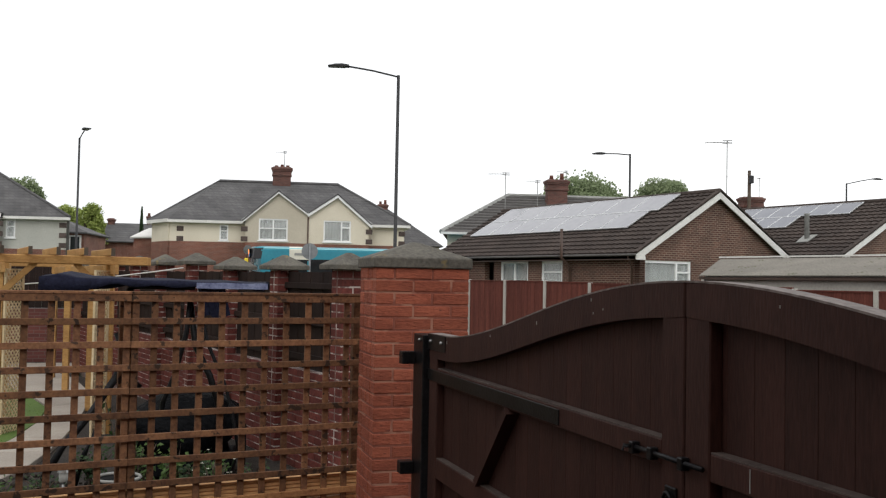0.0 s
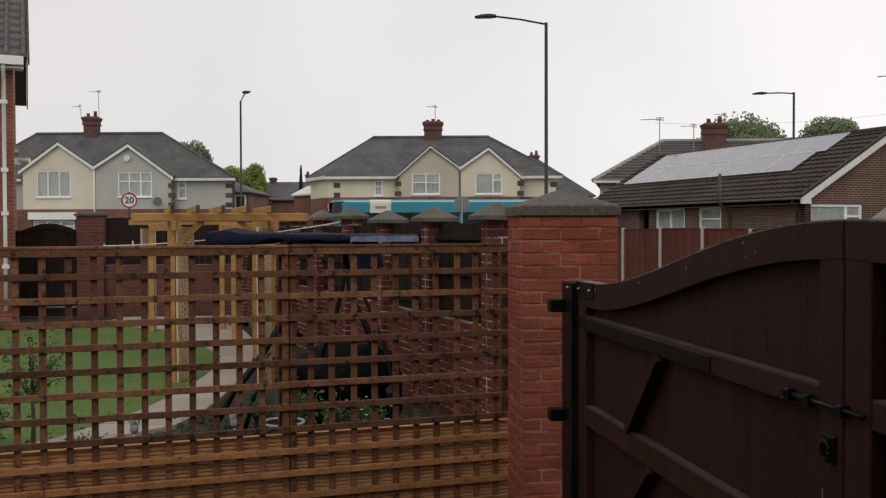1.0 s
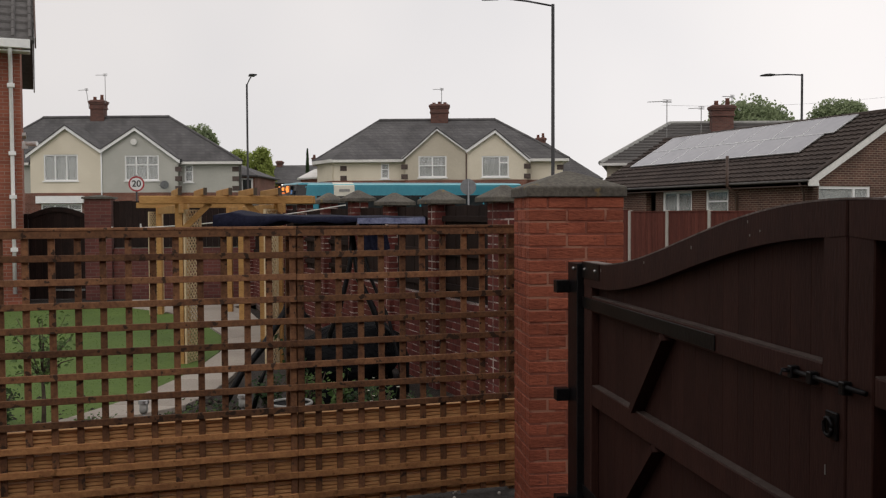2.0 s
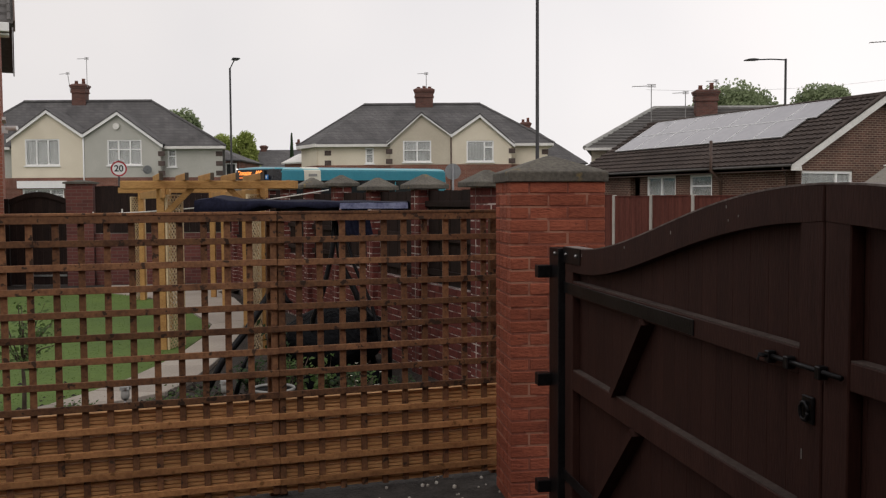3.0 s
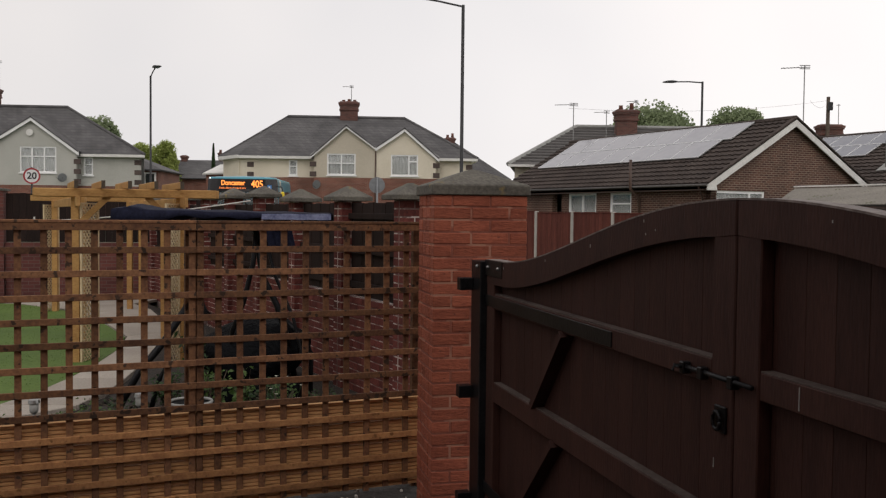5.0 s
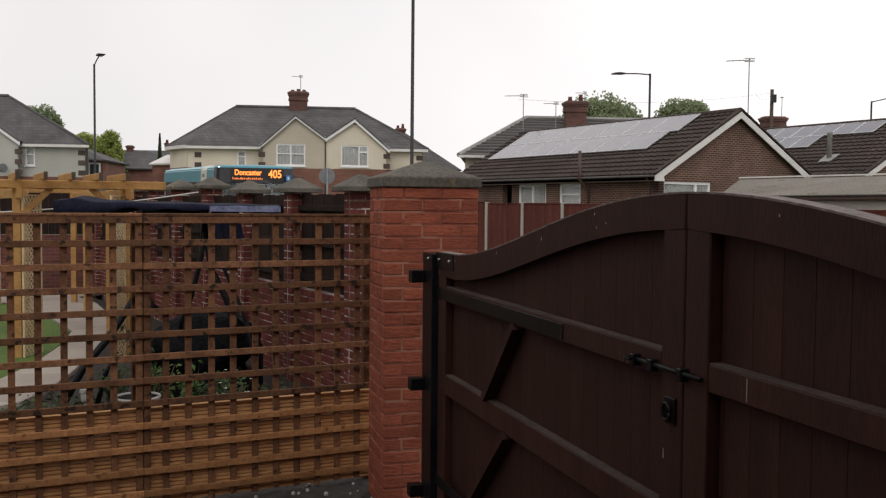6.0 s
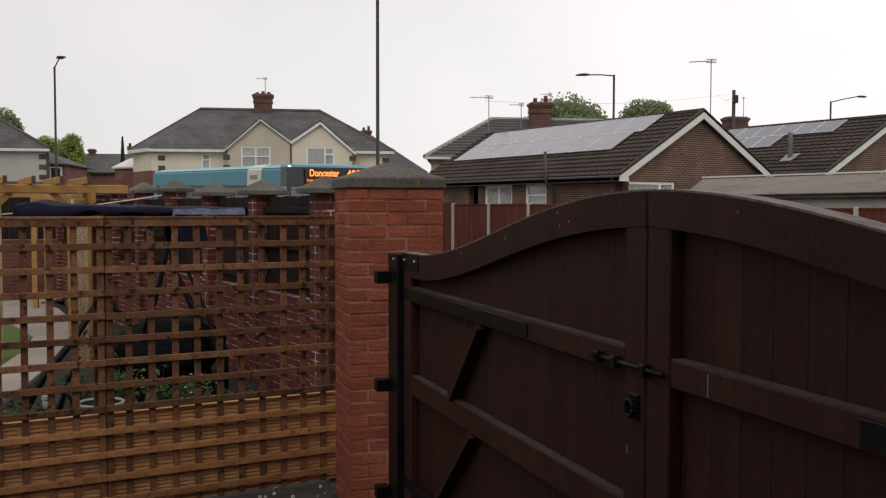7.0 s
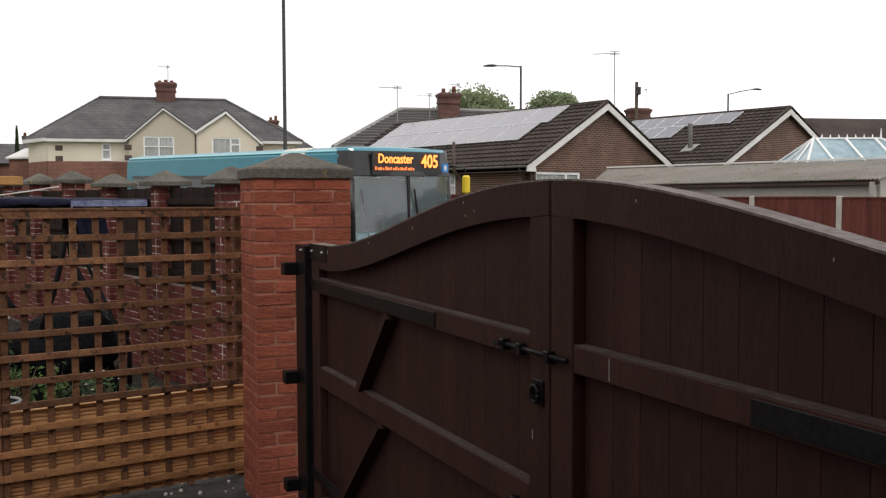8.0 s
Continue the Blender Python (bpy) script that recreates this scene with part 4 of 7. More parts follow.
def bungalow(m, half, ze, zr, length, ground, label):
    b = thing("bungalow", m, label, "bungalow", "brick bungalows")
    x0, x1 = 0.35, 2 * half - 0.35
    wt = ze - 0.16
    side_holes = [(-5.63, -4.34, 1.2, ze - 0.2), (-8.37, -6.49, 1.2, ze - 0.2)]
    # side wall, built along x and turned onto the long side
    turn = pose(x0, 0, 0, 0, 0, -90)
    bm = bmesh.new()
    holed(bm, -8.86, -0.2, ground - 0.5, wt, 0, 0.25, side_holes)
    holed(bm, 0.3 - length, -9.55, ground - 0.5, wt, 0, 0.25)
    bmesh.ops.remove_doubles(bm, verts=bm.verts[:], dist=0.0005)
    w = part("side_wall", bm, BUNG_BRICK, b, "brown brick long wall")
    w.matrix_basis = turn
    bm = bmesh.new()
    box(bm, (x0 + 0.6, 8.86, ground), (x0 + 0.7, 9.55, wt))
    part("recessed_door", bm, PIPE_DARK, b, "dark recessed side door")
    bm = bmesh.new()
    box(bm, (x1 - 0.25, 0.2, ground - 0.5), (x1, length - 0.3, wt))
    part("side_wall", bm, BUNG_BRICK, b)
    # gable walls
    bm = bmesh.new()
    holed(bm, x0, x1, ground - 0.5, wt, 0.2, 0.25, [(0.55, 2.77, 1.3, 2.7)])
    bmesh.ops.remove_doubles(bm, verts=bm.verts[:], dist=0.0005)
    part("gable_wall", bm, BUNG_BRICK, b, "brown brick gable wall")
    bm = bmesh.new()
    prism(bm, [(x0, wt), (x1, wt), (x1, ze + 0.02), (half, zr - 0.12), (x0, ze + 0.02)], 0.25, pose(0, 0.2, 0))
    part("gable_top", bm, BUNG_BRICK, b, "brown brick gable")
    bm = bmesh.new()
    prism(bm, [(x0, ground - 0.5), (x1, ground - 0.5), (x1, ze), (half, zr - 0.12), (x0, ze)], 0.25, pose(0, length - 0.5, 0))
    part("rear_gable", bm, BUNG_BRICK, b)
    window(b, 0.55, 2.77, 1.3, 2.7, 0.2, 1, 0)
    bm = bmesh.new()
    box(bm, (2.05, 0.225, 1.3), (2.13, 0.30, 2.7))
    box(bm, (2.13, 0.225, 2.28), (2.70, 0.30, 2.34))
    part("glazing_bar", bm, WHITE, b)
    for (a, c, d, e), cols in zip(side_holes, (1, 2)):
        win = window(b, a, c, d, e, 0, cols, 0.72 if cols == 1 else 0)
        win.matrix_basis = turn
    bm = bmesh.new()
    box(bm, (x0 + 1.2, 0.9, ground), (x1 - 1, length - 1, wt))
    part("room", bm, ROOM, b, "dim rooms")
    # roof
    for xa, nm in ((0.0, "roof_slope"), (2 * half, "roof_slope")):
        bm = bmesh.new()
        slab(bm, [(xa, 0, ze), (half, 0, zr), (half, length, zr), (xa, length, ze)], 0.10)
        sl = part(nm, bm, TILE, b, "brown concrete tile roof slope")
        bm = bmesh.new()
        tiled_slope(bm, xa, ze, half, zr, 0.0, length)
        t = part("roof_tiles", bm, TILE, sl, "rows of brown concrete tiles")
        t["kind"] = "stuff"
    n = int(length / 0.45)
    for i in range(n):
        bm = bmesh.new()
        y = i * length / n
        tube(bm, [(half, y + 0.01, zr + 0.02), (half, y + length / n - 0.01, zr + 0.02)], 0.11, 8)
        part("ridge_tile", bm, TILE, b, smooth=False)
    for xa in (0.0, 2 * half):
        k = 1 if xa == 0 else -1
        sl = (zr - ze) / half
        bm = bmesh.new()
        prism(bm, [(xa + 0.0, ze - 0.02), (half, zr - 0.02), (half, zr - 0.25), (xa + k * 0.38, ze - 0.02 - 0.02), (xa + k * 0.42, ze - 0.20), (xa, ze - 0.20)], 0.05, pose(0, -0.02, 0))
        part("bargeboard", bm, WHITE_OLD, b, "weathered white bargeboard")
        for i in range(12):
            a, c = xa + (half - xa) * i / 12, xa + (half - xa) * (i + 0.93) / 12
            bm = bmesh.new()
            bar(bm, (a, 0.03, ze + abs(a - xa) * sl + 0.055), (c, 0.03, ze + abs(c - xa) * sl + 0.07), 0.16, 0.05)
            part("verge_tile", bm, TILE, b)
        bm = bmesh.new()
        tube(bm, [(xa - k * 0.05, 0, ze - 0.03), (xa - k * 0.05, length, ze - 0.03)], 0.04, 8)
        part("gutter", bm, TILE_GREY, b, "grey plastic gutter", smooth=True)
        bm = bmesh.new()
        box(bm, (min(xa, xa + k * 0.35), 0.15, ze - 0.2), (max(xa, xa + k * 0.35), length - 0.2, ze - 0.17))
        part("soffit", bm, PIPE_DARK, b)
    bm = bmesh.new()
    tube(bm, [(0.27, 0.5, ground), (0.27, 0.5, ze - 0.45), (0.0, 0.4, ze - 0.1)], 0.04, 8)
    part("downpipe", bm, PIPE_DARK, b, "brown rainwater pipe", smooth=True)
    return b


def slope_frame(half, ze, zr):
    """Pose whose x runs up the left roof slope, y along the ridge and z off it."""
    return pose(0, 0, ze, 0, -math.degrees(math.atan2(zr - ze, half)), 0)


def solar_array(m, x0, x1, y0, y1, label, rows=2, size=1.62, cut=(), cells=None):
    """Panels in rows on a roof slope."""
    a = thing("solar_array", m, label, "solar panel", "roof solar arrays")
    n = max(1, round((y1 - y0) / size))
    for r in range(rows):
        xa, xb = x0 + (x1 - x0) * r / rows, x0 + (x1 - x0) * (r + 1) / rows
        for i in range(n):
            if (r, i) in cut:
                continue
            ya, yb = y0 + (y1 - y0) * i / n, y0 + (y1 - y0) * (i + 1) / n
            shift = 0.0 if r else 0.4
            if rows == 2 and r == 0:
                ya, yb = ya + shift * (1 - i / n), yb + shift * (1 - (i + 1) / n)
            bm = bmesh.new()
            for lo, hi in (((xa + 0.01, ya + 0.01), (xa + 0.035, yb - 0.01)), ((xb - 0.035, ya + 0.01), (xb - 0.01, yb - 0.01)), ((xa + 0.035, ya + 0.01), (xb - 0.035, ya + 0.035)), ((xa + 0.035, yb - 0.035), (xb - 0.035, yb - 0.01))):
                box(bm, (*lo, 0.085), (*hi, 0.125))
            p = part("panel", bm, ALU, a, "silver framed solar panel")
            bm = bmesh.new()
            box(bm, (xa + 0.03, ya + 0.03, 0.09), (xb - 0.03, yb - 0.03, 0.117))
            part("cell_sheet", bm, cells or SOLAR_SKY, p, "glossy grey cells")
    for x, lo_ in ((x0 + 0.3, y0 + (y1 - y0) * 0.45), (x1 - 0.3, y0 + 0.1)):
        bm = bmesh.new()
        box(bm, (x - 0.02, lo_, 0.02), (x + 0.02, y1 - 0.1, 0.084))
        part("mounting_rail", bm, ALU, a)
    return a


def bungalow_row():
    m1 = pose(10.7, 30, 0, 0, 0, 23.3)
    bungalow(m1, 3.98, 2.90, 5.23, 13.5, 0.0, "brown brick bungalow with a tiled roof and solar panels")
    solar_array(m1 @ slope_frame(3.98, 2.90, 5.23), 1.83, 4.50, 1.75, 12.55, "large solar panel array on the bungalow roof, grey like reflected sky")
    f = thing("flue_pipe", m1, "dark flue pipe standing above the bungalow eave", "flue pipe")
    bm = bmesh.new()
    tube(bm, [(0.22, 3.72, 0.0), (0.22, 3.72, 2.45), (-0.14, 3.8, 2.8), (-0.14, 3.8, 3.86)], 0.055, 10)
    part("pipe", bm, PIPE_DARK, f, smooth=True)
    m2 = pose(19.2, 31.8, 0, 0, 0, 23.3)
    bungalow(m2, 4.47, 3.07, 5.40, 13.5, 0.1, "brown brick bungalow beside a glazed conservatory")
    solar_array(m2 @ slope_frame(4.47, 3.07, 5.40), 2.60, 4.85, 2.04, 8.1, "blue-grey solar panel array on the second bungalow", 2, 1.0, ((0, 0), (0, 1)), SOLAR_BLUE)
    v = thing("roof_vent_pipe", m2, "grey vent pipe with a lead flashing on the roof", "vent pipe")
    bm = bmesh.new()
    tube(bm, [(1.25, 2.5, 3.6), (1.25, 2.5, 4.75), (1.25, 2.5, 4.80)], [0.10, 0.10, 0.13], 10)
    part("pipe", bm, GUTTER, v, smooth=True)
    bm = bmesh.new()
    slab(bm, [(0.95, 2.25, 3.68), (1.5, 2.2, 3.98), (1.45, 2.8, 3.96), (0.9, 2.75, 3.66)], 0.03)
    part("flashing", bm, GUTTER, v, "crumpled lead flashing")
    # farther roofs
    h = thing("house", pose(35.0, 45.0, 0.3, 0, 0, 0), "brick house with a long brown tiled roof", "house")
    bm = bmesh.new()
    box(bm, (-4.4, 1, -0.5), (14, 7, 3.4))
    part("wall", bm, BUNG_BRICK, h)
    bm = bmesh.new()
    slab(bm, [(-4.8, 0.4, 3.2), (14.4, 0.4, 3.2), (14.4, 4, 6.3), (-4.8, 4, 6.15)], 0.12)
    slab(bm, [(-4.8, 7.6, 3.2), (14.4, 7.6, 3.2), (14.4, 4, 6.3), (-4.8, 4, 6.15)], 0.12)
    part("roof", bm, TILE, h)
    # hipped house behind the first bungalow
    h = thing("hipped_house", pose(0, 0, 0), "house with a hipped dark grey tiled roof and brick chimney", "house")
    bm = bmesh.new()
    slab(bm, [(6.7, 46.3, 4.25), (22, 46.3, 4.25), (22, 55, 4.25), (8.4, 55, 4.25)], 4.25)
    part("wall", bm, CREAM, h, "cream rendered wall")
    bm = bmesh.new()
    A, B, C_, D_ = (6.3, 45.8, 4.3), (22.5, 45.8, 4.3), (22.5, 55.5, 4.3), (8.05, 55.5, 4.3)
    R1, R2 = (10.6, 50.2, 6.62), (18.5, 50.2, 6.62)
    for f in ((A, B, R2, R1), (D_, A, R1), (B, C_, R2), (C_, D_, R1, R2)):
        slab(bm, f, 0.1)
    rf = part("roof", bm, TILE_GREY, h, "grey tiled hipped roof")
    for r in range(1, 14):
        k = r / 14
        a = Vector(A).lerp(Vector(R1), k)
        b = Vector(B).lerp(Vector(R2), k)
        bm = bmesh.new()
        bar(bm, a + Vector((0, -0.02, 0.035)), b + Vector((0, -0.02, 0.035)), 0.03, 0.07)
        part("tile_course", bm, TILE_GREY, rf)
    bm = bmesh.new()
    tube(bm, [A, R1], 0.12, 6)
    tube(bm, [R1, R2], 0.12, 6)
    part("hip_tiles", bm, GUTTER, rf, "pale hip tiles")
    bm = bmesh.new()
    bar(bm, (6.3, 45.75, 4.24), (22.5, 45.75, 4.24), 0.06, 0.12)
    part("fascia", bm, WHITE_OLD, h)
    chimney(h, 13.05, 49.2, 5.5, 7.45, 1.15, 0.6, 2)


def garage():
    E0, E2, W2, W1 = Vector((10.06, 23.45, 2.13)), Vector((12.35, 15.0, 2.15)), Vector((15.7, 17.5, 2.66)), Vector((11.83, 26.0, 2.66))
    g = thing("garage", pose(0, 0, 0), "low garage with a grey corrugated sheet roof behind the fence", "garage")
    bm = bmesh.new()
    n = 96
    prev = None
    for i in range(n * 2 + 1):
        t = i / (n * 2)
        lift = 0.025 * (i % 2)
        up, dn = E0.lerp(E2, t), W1.lerp(W2, t)
        v = [bm.verts.new(up + Vector((0, 0, lift))), bm.verts.new(dn + Vector((0, 0, lift))), bm.verts.new(dn + Vector((0, 0, lift - 0.02))), bm.verts.new(up + Vector((0, 0, lift - 0.02)))]
        if prev:
            for a in range(4):
                c = (a + 1) % 4
                bm.faces.new((prev[a], v[a], v[c], prev[c]))
        prev = v
    part("corrugated_roof", bm, SHEET, g, "grey weathered corrugated roof sheets")
    bm = bmesh.new()
    bar(bm, W1 + Vector((0, 0, 0.05)), W2 + Vector((0, 0, 0.05)), 0.12, 0.04)
    part("ridge_flashing", bm, WHITE_OLD, g, "pale ridge flashing")
    for a, c, nm, mt, h0, h1, o in ((E0, E2, "fascia", PIPE_DARK, -0.10, -0.03, 0.05), (E0, E2, "front_wall", RENDER_GREY, -2.6, -0.11, 0.2), (E2, W2, "end_wall", RENDER_GREY, -2.6, -0.05, 0.1), (E0, W1, "end_wall", RENDER_GREY, -2.6, -0.1, 0.1), (W1, W2, "back_wall", RENDER_GREY, -3.1, -0.06, 0.1)):
        bm = bmesh.new()
        mid = (E0 + E2 + W2 + W1) / 4
        sh = Vector((mid.x - (a.x + c.x) / 2, mid.y - (a.y + c.y) / 2, 0)).normalized() * o
        p, q = a + sh, c + sh
        vs = [(p.x, p.y, p.z + h0), (q.x, q.y, q.z + h0), (q.x, q.y, q.z + h1), (p.x, p.y, p.z + h1)]
        n_ = sh.normalized() * 0.1
        f1, f2 = [bm.verts.new(v) for v in vs], [bm.verts.new(Vector(v) + n_) for v in vs]
        bm.faces.new(f1)
        bm.faces.new(f2[::-1])
        for i in range(4):
            j = (i + 1) % 4
            bm.faces.new((f1[j], f1[i], f2[i], f2[j]))
        part(nm, bm, mt, g)


def conservatory():
    c = thing("conservatory", pose(21.05, 26.6, 0, 0, 0, -14), "conservatory with a glazed hipped roof and white frame", "conservatory")
    zr, ze = 3.72, 2.75
    lo = [(-2.3, -1.5), (2.6, -1.5), (2.6, 2.0), (-2.3, 2.0)]
    r1, r2 = Vector((-1.4, 0.25, zr)), Vector((0.85, 0.25, zr))
    cor = [Vector((*p, ze)) for p in lo]
    for f in ((cor[0], cor[1], r2, r1), (cor[1], cor[2], r2), (cor[3], cor[0], r1), (cor[2], cor[3], r1, r2)):
        bm = bmesh.new()
        slab(bm, f, 0.03)
        part("roof_glazing", bm, CONS_GLASS, c, "pale blue roof glazing")
    bars = [(cor[0], r1), (cor[3], r1), (cor[1], r2), (cor[2], r2), (r1, r2)]
    for k in range(1, 5):
        e = cor[0].lerp(cor[1], k / 5)
        t = min(max((e.x - r1.x) / (r2.x - r1.x), 0), 1)
        bars.append((e, r1.lerp(r2, t)))
    for k in (1, 2):
        bars.append((cor[1].lerp(cor[2], k / 3), r2))
        bars.append((cor[3].lerp(cor[0], k / 3), r1))
    for a, b in bars:
        bm = bmesh.new()
        bar(bm, a + Vector((0, 0, 0.03)), b + Vector((0, 0, 0.03)), 0.07, 0.06)
        part("glazing_bar", bm, WHITE, c, "white glazing bar")
    for k in range(9):
        p = r1.lerp(r2, k / 8)
        bm = bmesh.new()
        tube(bm, [p + Vector((0, 0, 0.05)), p + Vector((0, 0, 0.16 if k < 8 else 0.36))], [0.035, 0.01], 6)
        part("ridge_cresting", bm, WHITE, c)
    for k in range(4):
        a, b = cor[k], cor[(k + 1) % 4]
        bm = bmesh.new()
        bar(bm, (a.x, a.y, ze - 0.06), (b.x, b.y, ze - 0.06), 0.1, 0.14)
        part("eaves_beam", bm, WHITE, c)
        bm = bmesh.new()
        bar(bm, (a.x * 0.97, a.y * 0.97, 0.3), (b.x * 0.97, b.y * 0.97, 0.3), 0.15, 1.0)
        part("dwarf_wall", bm, BUNG_BRICK, c)
        bm = bmesh.new()
        bar(bm, (a.x * 0.97, a.y * 0.97, 1.74), (b.x * 0.97, b.y * 0.97, 1.74), 0.04, 1.88)
        part("glazed_side", bm, CONS_GLASS, c)
        bm = bmesh.new()
        box(bm, (a.x * 0.97 - 0.06, a.y * 0.97 - 0.06, -0.4), (a.x * 0.97 + 0.06, a.y * 0.97 + 0.06, ze - 0.1))
        part("corner_post", bm, WHITE, c)


def red_fence():
    """Concrete posts and red-brown panels along the far side of the road."""
    d = Vector((0.44, -0.898, 0)).normalized()
    a = Vector((4.93, 29.1, 0))
    turn = math.degrees(math.atan2(d.y, d.x))
    for i in range(-3, 13):
        p = a + d * (1.83 * i + (0.76 if i >= 5 else 0))
        z = 0.0181 * (p.y - 25)
        post = thing("fence_post", pose(p.x, p.y, z, 0, 0, turn), "pale concrete slotted fence post", "fence post", "concrete fence posts")
        top = 1.93 - 0.009 * (29 - p.y) - z + (0.012 * ((i * 7) % 3 - 1))
        bm = bmesh.new()
        box(bm, (-0.05, -0.055, -0.3), (0.05, 0.055, top + 0.02))
        part("post", bm, POST_CONCRETE, post, bevel=0.012)
        f = thing("road_fence_panel", pose(p.x, p.y, z, 0, 0, turn), "red-brown stained close-boarded fence panel between concrete posts", "fence panel", "roadside fence panels")
        n = 12
        L = 2.49 if i == 4 else 1.73
        for k in range(n):
            bm = bmesh.new()
            box(bm, (0.05 + k * L / n + 0.002, -0.012 + 0.008 * (k % 2), 0.0), (0.05 + (k + 1) * L / n + 0.01, 0.002 + 0.008 * (k % 2), top - 0.03 + 0.01 * (i % 2)))
            part("board", bm, FENCE_RED, f)
        bm = bmesh.new()
        box(bm, (0.052, -0.03, top - 0.03 + 0.01 * (i % 2)), (0.048 + L, 0.03, top + 0.01 * (i % 2)))
        part("capping", bm, FENCE_RED, f)


# ---- street furniture ----
def street_lamp(x, y, z0, top, arm, r=0.07, label="tall dark street lamp with an outreach arm"):
    l = thing("street_lamp", pose(x, y, z0), label, "street lamp", "street lamps")
    h = top - z0
    bm = bmesh.new()
    tube(bm, [(0, 0, -0.3), (0, 0, 1.4), (0, 0, 1.5), (0, 0, h)], [r * 1.5, r * 1.5, r, r * 0.85], 12)
    part("column", bm, LAMP_METAL, l, smooth=True)
    e = Vector(arm)
    bm = bmesh.new()
    tube(bm, [(0, 0, h - 0.05), e * 0.5 + Vector((0, 0, h)), e + Vector((0, 0, h))], r * 0.5, 8)
    part("arm", bm, LAMP_METAL, l, smooth=True)
    d = Vector((e.x, e.y, 0)).normalized()
    c = e + Vector((0, 0, h)) + d * 0.25
    turn = math.degrees(math.atan2(d.y, d.x))
    bm = bmesh.new()
    prism(bm, [(-0.30, 0.03), (-0.1, 0.055), (0.12, 0.045), (0.34, -0.005), (0.32, -0.035), (-0.30, -0.025)], 0.26, pose(*c, 0, 0, turn) @ pose(0, -0.13, 0))
    hd = part("lantern", bm, LAMP_METAL, l, "flat dark lantern", bevel=0.012)
    bm = bmesh.new()
    box(bm, (-0.18, -0.08, -0.048), (0.26, 0.08, -0.034), pose(*c, 0, 0, turn))
    part("diffuser", bm, GUTTER, hd, "unlit lamp glass")


def text_mesh(name, body, size, m, material, parent, depth=0.004, squeeze=1.0, label=""):
    cu = bpy.data.curves.new(name, "FONT")
    cu.body, cu.size, cu.extrude, cu.offset = body, size, depth, size * 0.02
    cu.align_x, cu.align_y = "CENTER", "CENTER"
    cu.materials.append(material)
    ob = new(name, cu)
    ob.parent = parent
    ob.matrix_basis = m @ Matrix.Diagonal((squeeze, 1, 1, 1))
    if label:
        ob["label"] = label
    return ob


def disc(bm, r, y0, y1, n=36, inner=0.0):
    """A round plate facing -y, with a hole if inner is given."""
    out0 = [bm.verts.new((r * math.cos(a), y0, r * math.sin(a))) for a in [i * 2 * math.pi / n for i in range(n)]]
    out1 = [bm.verts.new((v.co.x, y1, v.co.z)) for v in out0]
    for i in range(n):
        j = (i + 1) % n
        bm.faces.new((out0[i], out0[j], out1[j], out1[i]))
    if inner:
        in0 = [bm.verts.new((v.co.x * inner / r, y0, v.co.z * inner / r)) for v in out0]
        in1 = [bm.verts.new((v.co.x, y1, v.co.z)) for v in in0]
        for i in range(n):
            j = (i + 1) % n
            bm.faces.new((in0[j], in0[i], out0[i], out0[j])[::-1])
            bm.faces.new((in1[i], in1[j], out1[j], out1[i])[::-1])
            bm.faces.new((in0[j], in0[i], in1[i], in1[j]))
    else:
        bm.faces.new(out0)
        bm.faces.new(out1[::-1])


def road_signs():
    s = thing("speed_sign", pose(-13.24, 36.8, 0.2, 0, 0, 19.5), "round white speed limit sign with a red ring", "road sign")
    bm = bmesh.new()
    tube(bm, [(0, 0.06, -0.3), (0, 0.06, 3.25)], 0.035, 8)
    part("pole", bm, LAMP_METAL, s, smooth=True)
    for nm, r, inner, y0, y1, mt, lb in (("sign_plate", 0.30, 0, 0.0, 0.02, SIGN_WHITE, "white sign plate"), ("red_ring", 0.305, 0.245, -0.004, 0.0, SIGN_RED, "red ring")):
        bm = bmesh.new()
        disc(bm, r, y0, y1, 36, inner)
        p = part(nm, bm, mt, s, lb)
        p.matrix_basis = pose(0, 0, 2.91)
    text_mesh("numerals", "20", 0.35, pose(0, -0.006, 2.91, 90), SIGN_BLACK, s, label="black numerals 20")
    b = thing("road_sign", pose(-0.08, 35.0, 0.15, 0, 0, 8), "grey back of a round road sign on a post", "road sign")
    bm = bmesh.new()
    disc(bm, 0.30, 0.05, 0.07)
    p = part("sign_plate", bm, SIGN_BACK, b, "grey metal sign back")
    p.matrix_basis = pose(0, 0, 2.72)
    for z in (2.6, 2.84):
        bm = bmesh.new()
        box(bm, (-0.22, 0.03, z - 0.02), (0.22, 0.05, z + 0.02))
        part("sign_clip", bm, SIGN_BACK, b)
    bm = bmesh.new()
    tube(bm, [(0, 0, -0.3), (0, 0, 3.0)], 0.035, 8)
    part("pole", bm, SIGN_BACK, b, smooth=True)


